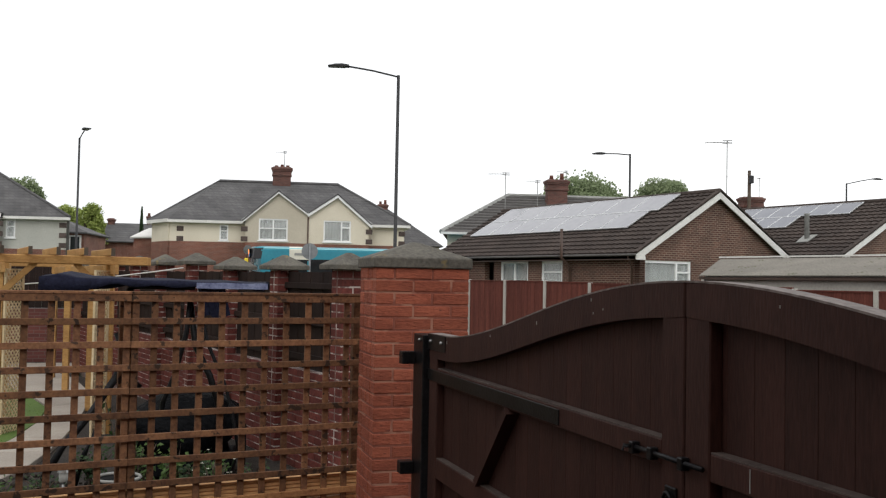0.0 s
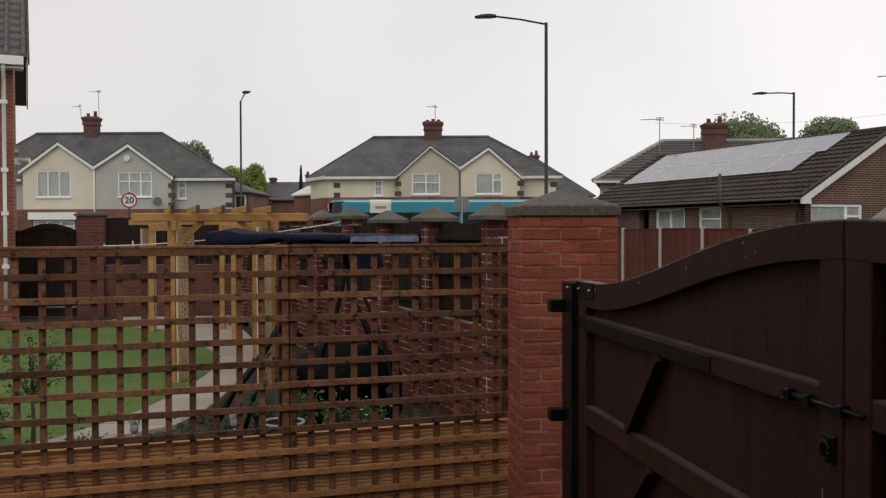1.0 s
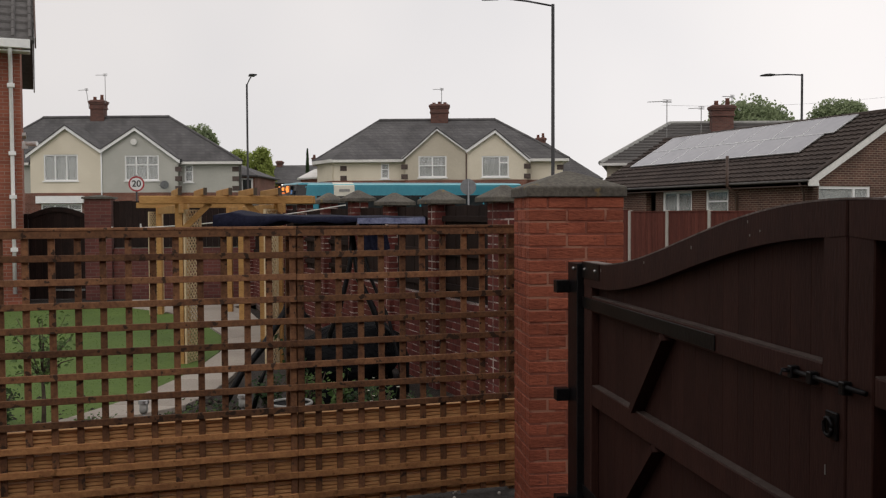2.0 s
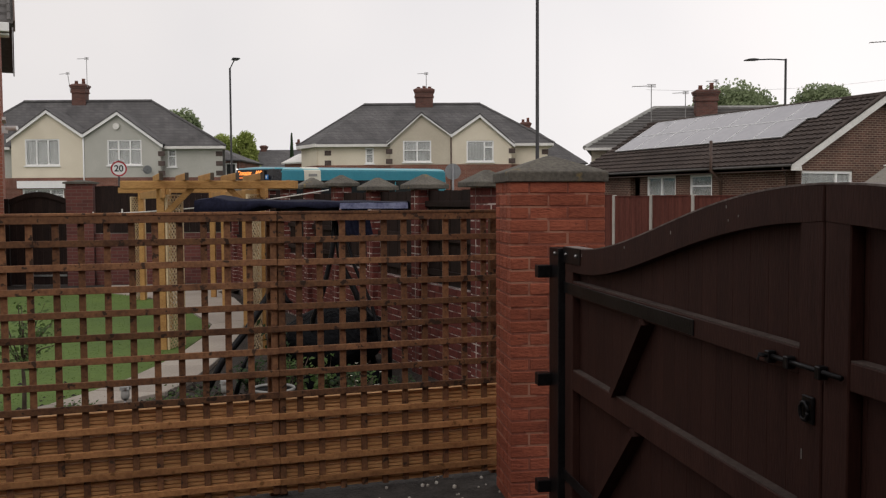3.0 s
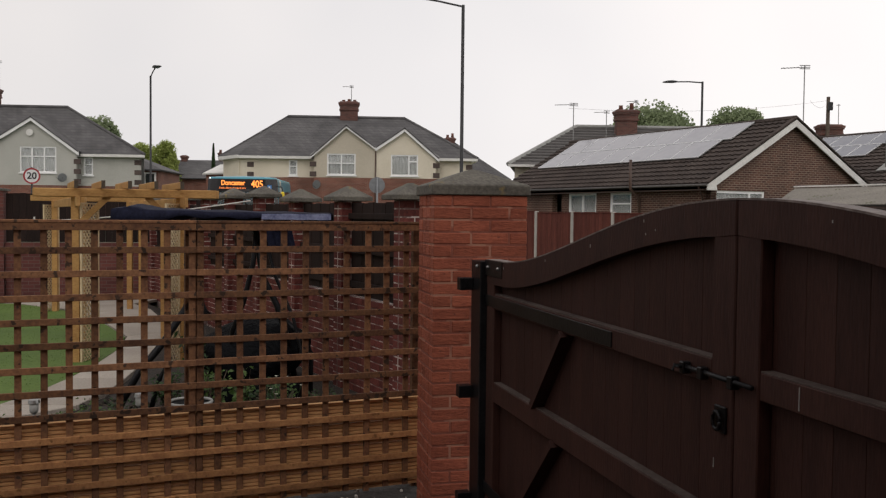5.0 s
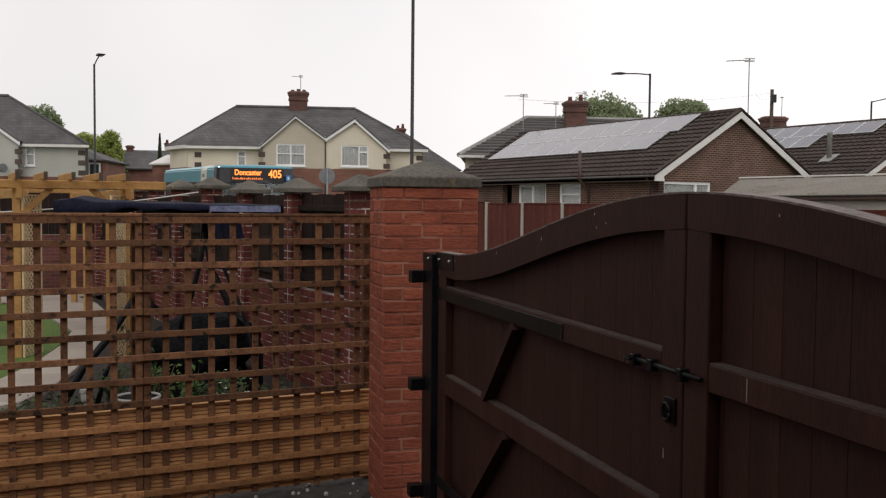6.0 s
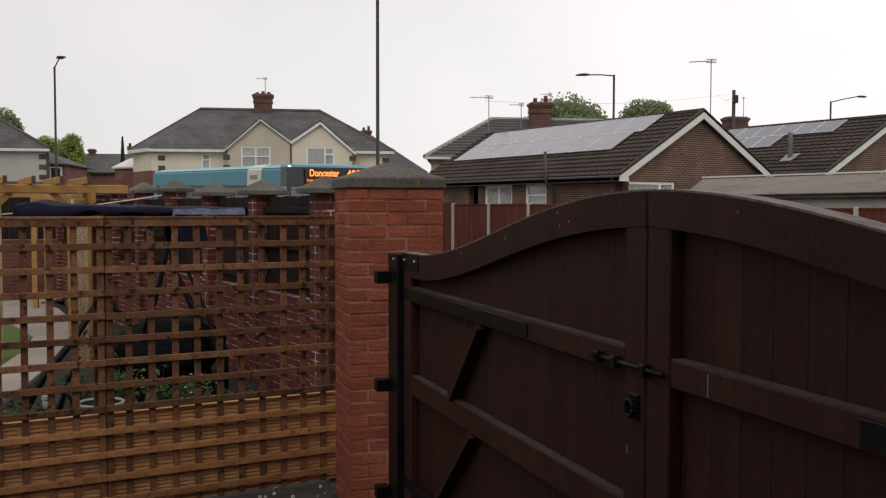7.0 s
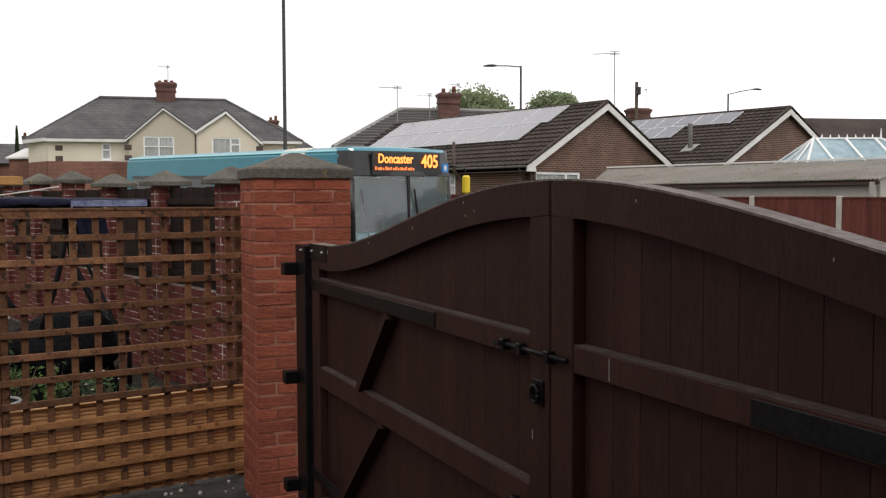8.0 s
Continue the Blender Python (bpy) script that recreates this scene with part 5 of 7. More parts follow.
def utility_pole():
    u = thing("utility_pole", pose(24.5, 50, 0.4), "dark wooden utility pole with wires", "utility pole")
    bm = bmesh.new()
    tube(bm, [(0, 0, -0.3), (0, 0, 8.05)], [0.13, 0.095], 10)
    part("pole", bm, BARK, u, smooth=True)
    bm = bmesh.new()
    box(bm, (-0.08, -0.26, 7.3), (0.16, -0.09, 7.75))
    part("junction_box", bm, LAMP_METAL, u, bevel=0.02)
    for k, (dx, dy, dz) in enumerate(((-9, -17, -2.2), (-16, -8, -1.6))):
        pts = [(dx * t, dy * t, 7.85 + dz * t - 0.8 * 4 * t * (1 - t) * 0.4) for t in [i / 12 for i in range(13)]]
        bm = bmesh.new()
        tube(bm, pts, 0.0045, 4)
        part("wire", bm, LAMP_METAL, u)
    h = thing("chimney_house", pose(0, 0, 0), "far house with a low ridge and dark chimney", "house")
    bm = bmesh.new()
    box(bm, (23, 49.5, 0), (31, 57, 4.0))
    part("wall", bm, HOUSE_BRICK, h)
    bm = bmesh.new()
    slab(bm, [(22.6, 49, 4.0), (31.5, 49, 4.0), (31.5, 53, 5.6), (22.6, 53, 5.6)], 0.1)
    slab(bm, [(22.6, 57.3, 4.0), (31.5, 57.3, 4.0), (31.5, 53, 5.6), (22.6, 53, 5.6)], 0.1)
    part("roof", bm, SLATE, h)
    chimney(h, 24.9, 50.6, 4.2, 7.0, 1.25, 0.7, 0)


# ---- trees ----
def tree(x, y, z0, h, w, crown_mat, seed, leaves=2600, leaf=0.28, low=0.35, label="broad leafy green tree", flat=1.0):
    rnd = random.Random(seed)
    t = thing("tree", pose(x, y, z0), label, "tree", "distant trees")
    bm = bmesh.new()
    tube(bm, [(0, 0, -0.5), (0.1, 0, h * 0.25), (0, 0.1, h * 0.6)], [0.045 * h, 0.032 * h, 0.012 * h], 8)
    lobes = []
    for i in range(26):
        a, e = rnd.uniform(0, 6.28), rnd.uniform(0.0, 1.0)
        rr = w * 0.5 * (0.75 - 0.45 * e) * rnd.uniform(0.6, 1.1)
        c = Vector((math.cos(a) * rr, math.sin(a) * rr, h * (low + (1 - low) * (0.25 + 0.62 * e))))
        lobes.append((c, w * rnd.uniform(0.12, 0.22)))
        tube(bm, [(0, 0, h * rnd.uniform(0.25, 0.5)), c * 0.6 + Vector((0, 0, h * 0.15)), c], [0.012 * h, 0.008 * h, 0.003 * h], 5)
    part("trunk", bm, BARK, t, smooth=True)
    bm = bmesh.new()
    for i in range(leaves):
        c, r = lobes[rnd.randrange(len(lobes))]
        d = Vector((rnd.gauss(0, 1), rnd.gauss(0, 1), rnd.gauss(0, 1))).normalized()
        p = c + d * r * (rnd.uniform(0.45, 1.08) if rnd.random() < 0.94 else rnd.uniform(1.0, 1.2))
        p.z = max(p.z * flat, h * low * 0.6)
        u = Vector((rnd.gauss(0, 1), rnd.gauss(0, 1), rnd.gauss(0, 1))).normalized()
        s = u.orthogonal().normalized() * leaf * rnd.uniform(0.6, 1.3)
        v = u.cross(s).normalized() * leaf * rnd.uniform(0.4, 0.9)
        bm.faces.new([bm.verts.new(q) for q in (p - s, p - v, p + s, p + v)])
    c = part("crown", bm, crown_mat, t, "uneven crown of small leaves")
    c["kind"] = "stuff"


def shrub(name, x, y, h, w, mat, seed, leaves, leaf, label, stem=False, group="garden shrubs", z=0.0):
    rnd = random.Random(seed)
    t = thing(name, pose(x, y, z), label, "shrub", group)
    bm = bmesh.new()
    tips = []
    for i in range(14):
        a = rnd.uniform(0, 6.28)
        r = w * 0.5 * rnd.uniform(0.2, 1.0)
        zz = h * rnd.uniform(0.45, 1.0)
        tip = Vector((math.cos(a) * r, math.sin(a) * r, zz))
        base = Vector((0, 0, h * 0.4)) if stem else Vector((rnd.uniform(-0.04, 0.04), rnd.uniform(-0.04, 0.04), 0))
        tube(bm, [base, base.lerp(tip, 0.6) + Vector((0, 0, 0.05)), tip], [0.008, 0.006, 0.003], 5)
        tips.append((base, tip))
    if stem:
        tube(bm, [(0, 0, -0.03), (0.01, 0, h * 0.25), (0, 0, h * 0.45)], [0.022, 0.018, 0.014], 7)
    part("branching_stem", bm, BARK, t, smooth=True)
    bm = bmesh.new()
    for i in range(leaves):
        b, tip = tips[rnd.randrange(len(tips))]
        p = b.lerp(tip, rnd.uniform(0.35, 1.05)) + Vector((rnd.gauss(0, 1), rnd.gauss(0, 1), rnd.gauss(0, 1))) * w * 0.06
        p.z = max(p.z, 0.02)
        d = Vector((rnd.gauss(0, 1), rnd.gauss(0, 1), rnd.gauss(0, 0.5))).normalized()
        s = d.orthogonal().normalized()
        L = leaf * rnd.uniform(0.6, 1.3)
        bm.faces.new([bm.verts.new(q) for q in (p, p + d * L * 0.5 + s * L * 0.28, p + d * L + Vector((0, 0, -L * 0.2)), p + d * L * 0.5 - s * L * 0.28)])
    f = part("foliage", bm, mat, t, "many small leaves")
    f["kind"] = "stuff"


# ---- far houses in the gap ----
def far_row():
    for nm, lb, x0, x1, y, ze, zr, ridge, mt in (("end_house", "small brick house with a hipped grey roof", -21.4, -15.4, 68, 4.75, 6.05, (-21.0, -18.4), HOUSE_BRICK), ("terrace_house", "far terraced house with a long grey roof", -19.0, -12.2, 80, 4.6, 6.3, (-19.0, -12.6), HOUSE_BRICK), ("side_house", "house with a hipped slate roof beyond the semi", 3.6, 10.4, 74, 4.6, 7.88, (3.6, 6.0), BUFF)):
        h = thing(nm, pose(0, 0, 0), lb, "house")
        bm = bmesh.new()
        box(bm, (x0 + 0.3, y, 0), (x1 - 0.3, y + 7, ze))
        part("wall", bm, mt, h)
        bm = bmesh.new()
        A, B, C_, D_ = (x0, y - 0.4, ze), (x1, y - 0.4, ze), (x1, y + 7.4, ze), (x0, y + 7.4, ze)
        R1, R2 = (ridge[0], y + 3.5, zr), (ridge[1], y + 3.5, zr)
        for f in ((A, B, R2, R1), (D_, A, R1), (B, C_, R2), (C_, D_, R1, R2)):
            slab(bm, f, 0.1)
        part("roof", bm, SLATE, h)
        if nm == "end_house":
            bm = bmesh.new()
            box(bm, (x0 + 4.05, y - 0.05, 3.4), (x0 + 5.55, y - 0.004, 4.55))
            w = part("window_surround", bm, WHITE, h)
            for k in range(2):
                bm = bmesh.new()
                box(bm, (x0 + 4.15 + k * 0.68, y - 0.07, 3.5), (x0 + 4.75 + k * 0.68, y - 0.055, 4.45))
                part("pane", bm, BUS_GLASS, w)
        if nm == "terrace_house":
            chimney(h, -17.0, y + 3.4, 5.8, 6.7, 0.5, 0.5, 0)
            chimney(h, -13.9, y + 3.4, 5.8, 7.0, 0.3, 0.3, 1)
        if nm == "side_house":
            chimney(h, 5.8, y + 3.5, 6.5, 8.13, 0.8, 0.5, 2)
    s = thing("lean_to", pose(0, 62.0, 0), "white roofed lean-to beside the semi", "lean-to")
    bm = bmesh.new()
    slab(bm, [(-11.5, 0, 4.3), (-10.1, 0, 4.35), (-10.1, 2.2, 5.0), (-10.7, 2.2, 5.0)], 0.1)
    part("roof", bm, WHITE_OLD, s)
    bm = bmesh.new()
    box(bm, (-11.3, 0.2, 0.3), (-10.2, 2.2, 4.25))
    part("wall", bm, HOUSE_BRICK, s)


# ---- neighbouring house and the back wall of the garden ----
def brick_house():
    h = thing("brick_house", pose(-9.36, 19.3, 0.15, 0, 0, 25.4), "orange-red brick two-storey house with white gutter and downpipe", "house")
    bm = bmesh.new()
    box(bm, (-9, 0, -0.3), (0, 0.25, 5.35))
    part("front_wall", bm, NEAR_BRICK, h, "orange-red brick wall")
    bm = bmesh.new()
    hole = [(2.0, 3.0, 3.6, 4.8)]
    holed(bm, 0.25, 7.0, -0.3, 5.35, 0, 0.25, hole)
    prism(bm, [(0.25, 5.35), (7.0, 5.35), (7.0, 5.5), (3.5, 8.1), (0.25, 5.6)], 0.25)
    w = part("gable_wall", bm, NEAR_BRICK, h, "orange-red brick gable wall")
    w.matrix_basis = pose(0, 0, 0, 0, 0, 90)
    win = window(h, 2.0, 3.0, 3.6, 4.8, 0, 1, 0.6)
    win.matrix_basis = pose(0, 0, 0, 0, 0, 90)
    bm = bmesh.new()
    box(bm, (-9, 6.75, -0.3), (-0.3, 7.0, 5.35))
    box(bm, (-9, 0.3, -0.3), (-8.75, 6.7, 5.35))
    part("rear_wall", bm, NEAR_BRICK, h)
    bm = bmesh.new()
    slab(bm, [(-9.3, -0.35, 5.32), (0.28, -0.35, 5.32), (0.28, 3.5, 8.25), (-9.3, 3.5, 8.25)], 0.1)
    slab(bm, [(-9.3, 7.35, 5.32), (0.28, 7.35, 5.32), (0.28, 3.5, 8.25), (-9.3, 3.5, 8.25)], 0.1)
    r = part("roof", bm, TILE_GREY, h, "grey tiled roof")
    for k in range(14):
        t = k / 14
        bm = bmesh.new()
        y, z = -0.35 + 3.85 * t, 5.32 + 2.93 * t
        for i in range(30):
            x = 0.28 - i * 0.32
            tube(bm, [(x - 0.08, y - 0.02, z + 0.03), (x - 0.08, y + 0.29, z + 0.25)], 0.045, 5)
        box(bm, (-9.3, y - 0.03, z - 0.02), (0.28, y, z + 0.035))
        part("tile_course", bm, TILE_GREY, r)
    for ya, yb in ((-0.35, 3.5), (7.35, 3.5)):
        bm = bmesh.new()
        bar(bm, (0.3, ya, 5.25), (0.3, yb, 8.15), 0.03, 0.24)
        part("bargeboard", bm, PIPE_DARK, h, "dark brown bargeboard")
    bm = bmesh.new()
    box(bm, (-9.3, -0.46, 5.12), (0.2, -0.36, 5.3))
    box(bm, (-9.3, -0.36, 5.06), (0.2, -0.01, 5.1))
    part("gutter", bm, WHITE, h, "white gutter and fascia", bevel=0.01)
    bm = bmesh.new()
    tube(bm, [(-0.18, -0.40, 5.14), (-0.18, -0.30, 4.98), (-0.18, -0.07, 4.8), (-0.18, -0.07, 2.45), (-0.18, -0.07, 2.35), (-0.18, -0.07, 0.08)], 0.04, 8)
    d = part("downpipe", bm, WHITE, h, "white downpipe", smooth=True)
    for z in (4.4, 3.0, 2.1, 1.0):
        bm = bmesh.new()
        box(bm, (-0.25, -0.13, z - 0.04), (-0.11, 0.0, z + 0.04))
        part("pipe_clip", bm, WHITE, d)
    bm = bmesh.new()
    box(bm, (0.0, 0.6, 3.15), (0.12, 0.72, 3.3))
    tube(bm, [(0.06, 0.66, 3.25), (0.3, 0.5, 3.25)], 0.05, 8)
    part("security_lamp", bm, WHITE, h, "small white security lamp")
    for z in (1.7, 1.28, 0.85):
        a = thing("wall_hook", h.matrix_basis @ pose(-0.75, -0.02, z), "white hanging basket bracket on the house wall", "bracket", "white wall brackets")
        bm = bmesh.new()
        tube(bm, [(-0.14, 0, 0.12), (0.05, -0.1, -0.05)], 0.014, 6)
        bmesh.ops.create_uvsphere(bm, u_segments=8, v_segments=6, radius=0.035, matrix=pose(0.06, -0.11, -0.06))
        part("arm", bm, WHITE, a, smooth=True)


def back_wall():
    m = pose(-8.44, 20.2, 0, 0, 0, 10)
    p = thing("back_pier", m, "red brick pier beside the garden door", "wall pier", "back wall piers")
    bm = bmesh.new()
    box(bm, (0, 0, -0.1), (0.56, 0.45, 2.22))
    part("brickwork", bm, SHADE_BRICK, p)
    bm = bmesh.new()
    pyramid_cap(bm, 0.56, 0.45, 0.05, 0.04, 0.05, 2.22)
    part("coping_stone", bm, CONCRETE, p)
    w = thing("back_wall", m, "red brick back garden wall", "garden wall")
    bm = bmesh.new()
    box(bm, (0.57, 0.1, -0.1), (4.6, 0.3, 1.13))
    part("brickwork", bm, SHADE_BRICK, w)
    f = thing("back_fence", m, "dark stained close-boarded fence above the back wall", "fence panel")
    n = 30
    for k in range(n):
        bm = bmesh.new()
        box(bm, (0.58 + k * 4.0 / n, 0.15 + 0.006 * (k % 2), 1.14), (0.58 + (k + 1) * 4.0 / n - 0.004, 0.18 + 0.006 * (k % 2), 2.17 + 0.006 * (k % 3)))
        part("board", bm, PANEL_DARK, f)
    g = thing("garden_door", pose(-9.72, 20.3, 0, 0, 0, 4), "dark brown arched garden door in the back wall", "garden door")
    top = lambda x: 1.87 + 0.17 * math.sin(math.pi * x / 1.26)
    for k in range(9):
        a, b = k * 0.14, k * 0.14 + 0.137
        bm = bmesh.new()
        prism(bm, [(a, 0.02), (b, 0.02), (b, top(b)), (a, top(a))], 0.03)
        part("board", bm, PANEL_DARK, g)
    bm = bmesh.new()
    pts = [(x, top(x)) for x in [i * 1.26 / 14 for i in range(15)]]
    prism(bm, [(x, z - 0.10) for x, z in pts] + [(x, z + 0.01) for x, z in pts[::-1]], 0.05, pose(0, -0.04, 0))
    part("arched_rail", bm, PANEL_DARK, g)
    bm = bmesh.new()
    box(bm, (0.45, -0.03, 0.20), (1.2, -0.01, 0.24))
    part("pale_bar", bm, STEEL, g, "pale metal bar")
    for x in (-0.06, 1.28):
        bm = bmesh.new()
        box(bm, (x - 0.045, -0.03, -0.05), (x + 0.045, 0.07, 1.9))
        part("frame_post", bm, PANEL_DARK, g)
    # the street-side boundary on beyond
    w2 = thing("boundary_wall", pose(0, 0, 0), "plain brick boundary wall at the garden corner", "garden wall")
    bm = bmesh.new()
    a, b = pier_place(8) + WALL_DIR * 0.3, Vector((-3.9, 21.2, 0))
    bar(bm, (a.x, a.y, 0.85), (b.x, b.y, 0.85), 0.2, 1.9)
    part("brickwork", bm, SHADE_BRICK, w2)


# ---- garden ----
def flat_piece(name, pts, z, material, label, category, kind="structure", thick=0.05):
    bm = bmesh.new()
    slab(bm, [(x, y, z) for x, y in pts], thick)
    return tagged(part(name, bm, material), label, category, kind=kind)


def garden():
    lawn = [(-13.8, 7.0), (-4.6, 7.2), (-3.97, 7.65), (-3.65, 8.15), (-3.48, 8.75), (-3.36, 9.35), (-3.30, 10.1), (-3.29, 11.0), (-3.36, 12.2), (-3.58, 13.5), (-4.23, 14.9), (-5.15, 16.6), (-6.05, 17.6), (-6.9, 18.3), (-13.8, 18.5)]
    flat_piece("lawn", lawn, 0.035, GRASS, "short green lawn curving along the path", "lawn", thick=0.06)
    rnd = random.Random(5)
    inside = lambda x, y: x < -3.34 - max(0, (y - 11.8)) * 0.16 - max(0, y - 13.4) * 0.42 - max(0, 9.3 - y) * 0.3 and 7.9 < y < 18
    bm = bmesh.new()
    while len(bm.faces) < 9000:
        x, y = rnd.uniform(-8.5, -3.1), 8 + 10 * rnd.random() ** 1.3
        if not inside(x, y):
            continue
        a, h = rnd.uniform(0, 6.28), rnd.uniform(0.006, 0.014)
        s = Vector((math.cos(a), math.sin(a), 0)) * 0.007
        tip = Vector((x + rnd.uniform(-0.02, 0.02), y + rnd.uniform(-0.02, 0.02), 0.034 + h))
        bm.faces.new([bm.verts.new(q) for q in (Vector((x, y, 0.03)) - s, Vector((x, y, 0.03)) + s, tip)])
    tagged(part("grass_blades", bm, GRASS), "short grass blades of the lawn", "grass", kind="stuff")
    left = [(-4.6, 7.15), (-3.95, 7.62), (-3.62, 8.15), (-3.45, 8.75), (-3.33, 9.35), (-3.27, 10.1), (-3.26, 11.0), (-3.33, 12.2), (-3.55, 13.5), (-4.2, 14.9), (-5.1, 16.6), (-6.0, 17.6)]
    right = [(-4.0, 6.7), (-3.4, 7.75), (-3.05, 8.3), (-2.74, 8.7), (-2.66, 9.35), (-2.68, 10.1), (-2.74, 11.0), (-2.88, 12.3), (-3.15, 14.0), (-3.5, 15.5), (-4.1, 17.2), (-4.7, 18.3)]
    for a, b, c, d in zip(left, left[1:], right, right[1:]):
        A, B, C_, D_ = Vector((*a, 0.05)), Vector((*b, 0.05)), Vector((*c, 0.05)), Vector((*d, 0.05))
        k = 0.012 / (B - A).length
        bm = bmesh.new()
        slab(bm, [A.lerp(B, k), C_.lerp(D_, k), D_, B], 0.06)
        tagged(part("path_slab", bm, SLAB, bevel=0.006), "pale concrete garden path slab", "path", kind="structure")
    flat_piece("patio", [(-7.3, 18.75), (-6.05, 17.65), (-4.75, 18.35), (-4.2, 20.5), (-7.4, 20.0)], 0.03, SLAB, "pale paving at the end of the lawn", "paving")
    # planting bed edge
    rnd = random.Random(9)
    bm = bmesh.new()
    for i in range(700):
        x, y = rnd.uniform(-4.6, -0.4), rnd.uniform(6.6, 9.3)
        r = rnd.uniform(0.012, 0.04)
        bmesh.ops.create_icosphere(bm, subdivisions=1, radius=r, matrix=pose(x, y, r * 0.3 + 0.005))
    tagged(part("soil_clods", bm, SOIL), "dark soil clods in the planting bed", "soil", kind="stuff")
    bm = bmesh.new()
    for i in range(70):
        x, y = rnd.uniform(-0.5, 0.6), rnd.uniform(5.0, 6.1)
        r = rnd.uniform(0.006, 0.016)
        bmesh.ops.create_icosphere(bm, subdivisions=1, radius=r, matrix=pose(x, y, 0.012 + r * 0.4))
    tagged(part("gravel_stones", bm, POST_CONCRETE), "pale loose gravel stones beside the pier", "gravel", kind="stuff")
    # plants
    shrub("fruit_tree", -3.72, 7.92, 1.03, 0.62, LEAF_BRIGHT, 3, 380, 0.05, "small young fruit tree with sparse leaves", True)
    shrub("shrub", -4.05, 7.75, 0.42, 0.5, LEAF_DARK, 4, 520, 0.045, "low dark green shrub in the border")
    shrub("shrub", -3.15, 7.6, 0.2, 0.5, LEAF_BRIGHT, 16, 300, 0.035, "low green ground cover plant")
    shrub("shrub", -2.45, 7.75, 0.2, 0.7, LEAF_BRIGHT, 15, 420, 0.035, "low green ground cover plant")
    shrub("shrub", -2.2, 8.2, 0.2, 0.5, LEAF_DARK, 19, 260, 0.035, "low dark ground cover beside the path")
    shrub("shrub", -1.9, 8.6, 0.36, 0.4, LEAF_DARK, 11, 300, 0.05, "leafy green bedding plant")
    shrub("shrub", -1.5, 8.55, 0.40, 0.35, LEAF_BRIGHT, 12, 190, 0.05, "bright green leafy bedding plant")
    shrub("shrub", -1.2, 8.5, 0.42, 0.35, LEAF_BRIGHT, 18, 190, 0.055, "bright green leafy bedding plant")
    shrub("shrub", -1.0, 8.45, 0.34, 0.4, LEAF_DARK, 13, 260, 0.05, "dark green leafy bedding plant")
    shrub("shrub", -0.82, 8.2, 0.34, 0.32, LEAF_BRIGHT, 14, 130, 0.045, "pale flowering bedding plant")
    shrub("shrub", -0.5, 8.4, 0.25, 0.3, LEAF_DARK, 20, 160, 0.045, "dark green leafy bedding plant")
    shrub("shrub", -1.72, 9.0, 0.72, 0.4, LEAF_DARK, 17, 130, 0.06, "tall thin green shrub by the swing")
    # pale blossoms over the flowering plant
    rnd = random.Random(31)
    blooms = thing("blossoms", pose(-0.82, 8.2, 0), "small cream blossoms on thin stalks", "flowers", "garden flowers")
    for i in range(16):
        x, y, z = rnd.uniform(-0.17, 0.17), rnd.uniform(-0.14, 0.14), rnd.uniform(0.14, 0.42)
        bm = bmesh.new()
        tube(bm, [(x * 0.3, y * 0.3, 0), (x, y, z)], 0.003, 4)
        stalk = part("stalk", bm, LEAF_DARK, blooms)
        bm = bmesh.new()
        for k in range(5):
            a = k * 1.257 + i
            c = Vector((x, y, z))
            u, w = Vector((math.cos(a), math.sin(a), 0.3)) * 0.016, Vector((-math.sin(a), math.cos(a), 0)) * 0.007
            bm.faces.new([bm.verts.new(q) for q in (c, c + u * 0.6 + w, c + u, c + u * 0.6 - w)])
        part("petals", bm, CREAM_PANEL, stalk)
    p = thing("plant_pot", pose(-1.55, 7.85, 0), "round pale rimmed plant pot full of soil", "plant pot")
    bm = bmesh.new()
    tube(bm, [(0, 0, 0), (0, 0, 0.24)], [0.13, 0.17], 24)
    part("pot", bm, BLACK_COVER, p, "black pot wall", smooth=True)
    bm = bmesh.new()
    ring = [(0.175 * math.cos(a), 0.175 * math.sin(a), 0.25) for a in [i * 2 * math.pi / 28 for i in range(29)]]
    tube(bm, ring, 0.013, 6)
    part("rim", bm, GUTTER, p, "pale grey rim", smooth=True)
    for x, y in ((-2.78, 7.75), (-2.0, 8.0)):
        l = thing("garden_light", pose(x, y, 0), "small steel solar garden light on a spike", "garden light", "garden lights")
        bm = bmesh.new()
        tube(bm, [(0, 0, 0), (0, 0, 0.2)], 0.012, 8)
        part("spike", bm, STEEL, l, smooth=True)
        bm = bmesh.new()
        tube(bm, [(0, 0, 0.18), (0, 0, 0.2), (0, 0, 0.265)], [0.026, 0.036, 0.036], 14)
        part("lens", bm, GUTTER, l, smooth=True)
        bm = bmesh.new()
        tube(bm, [(0, 0, 0.265), (0, 0, 0.29)], [0.048, 0.042], 14)
        part("cap", bm, STEEL, l)
    r = thing("clothes_line", pose(0, 0, 0), "thin white clothes line across the garden", "clothes line")
    bm = bmesh.new()
    a, b = Vector((-5.05, 13.0, 1.665)), Vector((-1.65, 12.2, 1.975))
    tube(bm, [a.lerp(b, t) - Vector((0, 0, 0.06 * 4 * t * (1 - t))) for t in [i / 10 for i in range(11)]], 0.008, 5)
    part("cord", bm, ROPE, r)
    for t in (0.0, 0.13, 0.3):
        p_ = a.lerp(b, t)
        bm = bmesh.new()
        box(bm, (p_.x - 0.008, p_.y - 0.01, p_.z - 0.07), (p_.x + 0.008, p_.y + 0.01, p_.z + 0.03))
        part("peg", bm, ROPE, r)


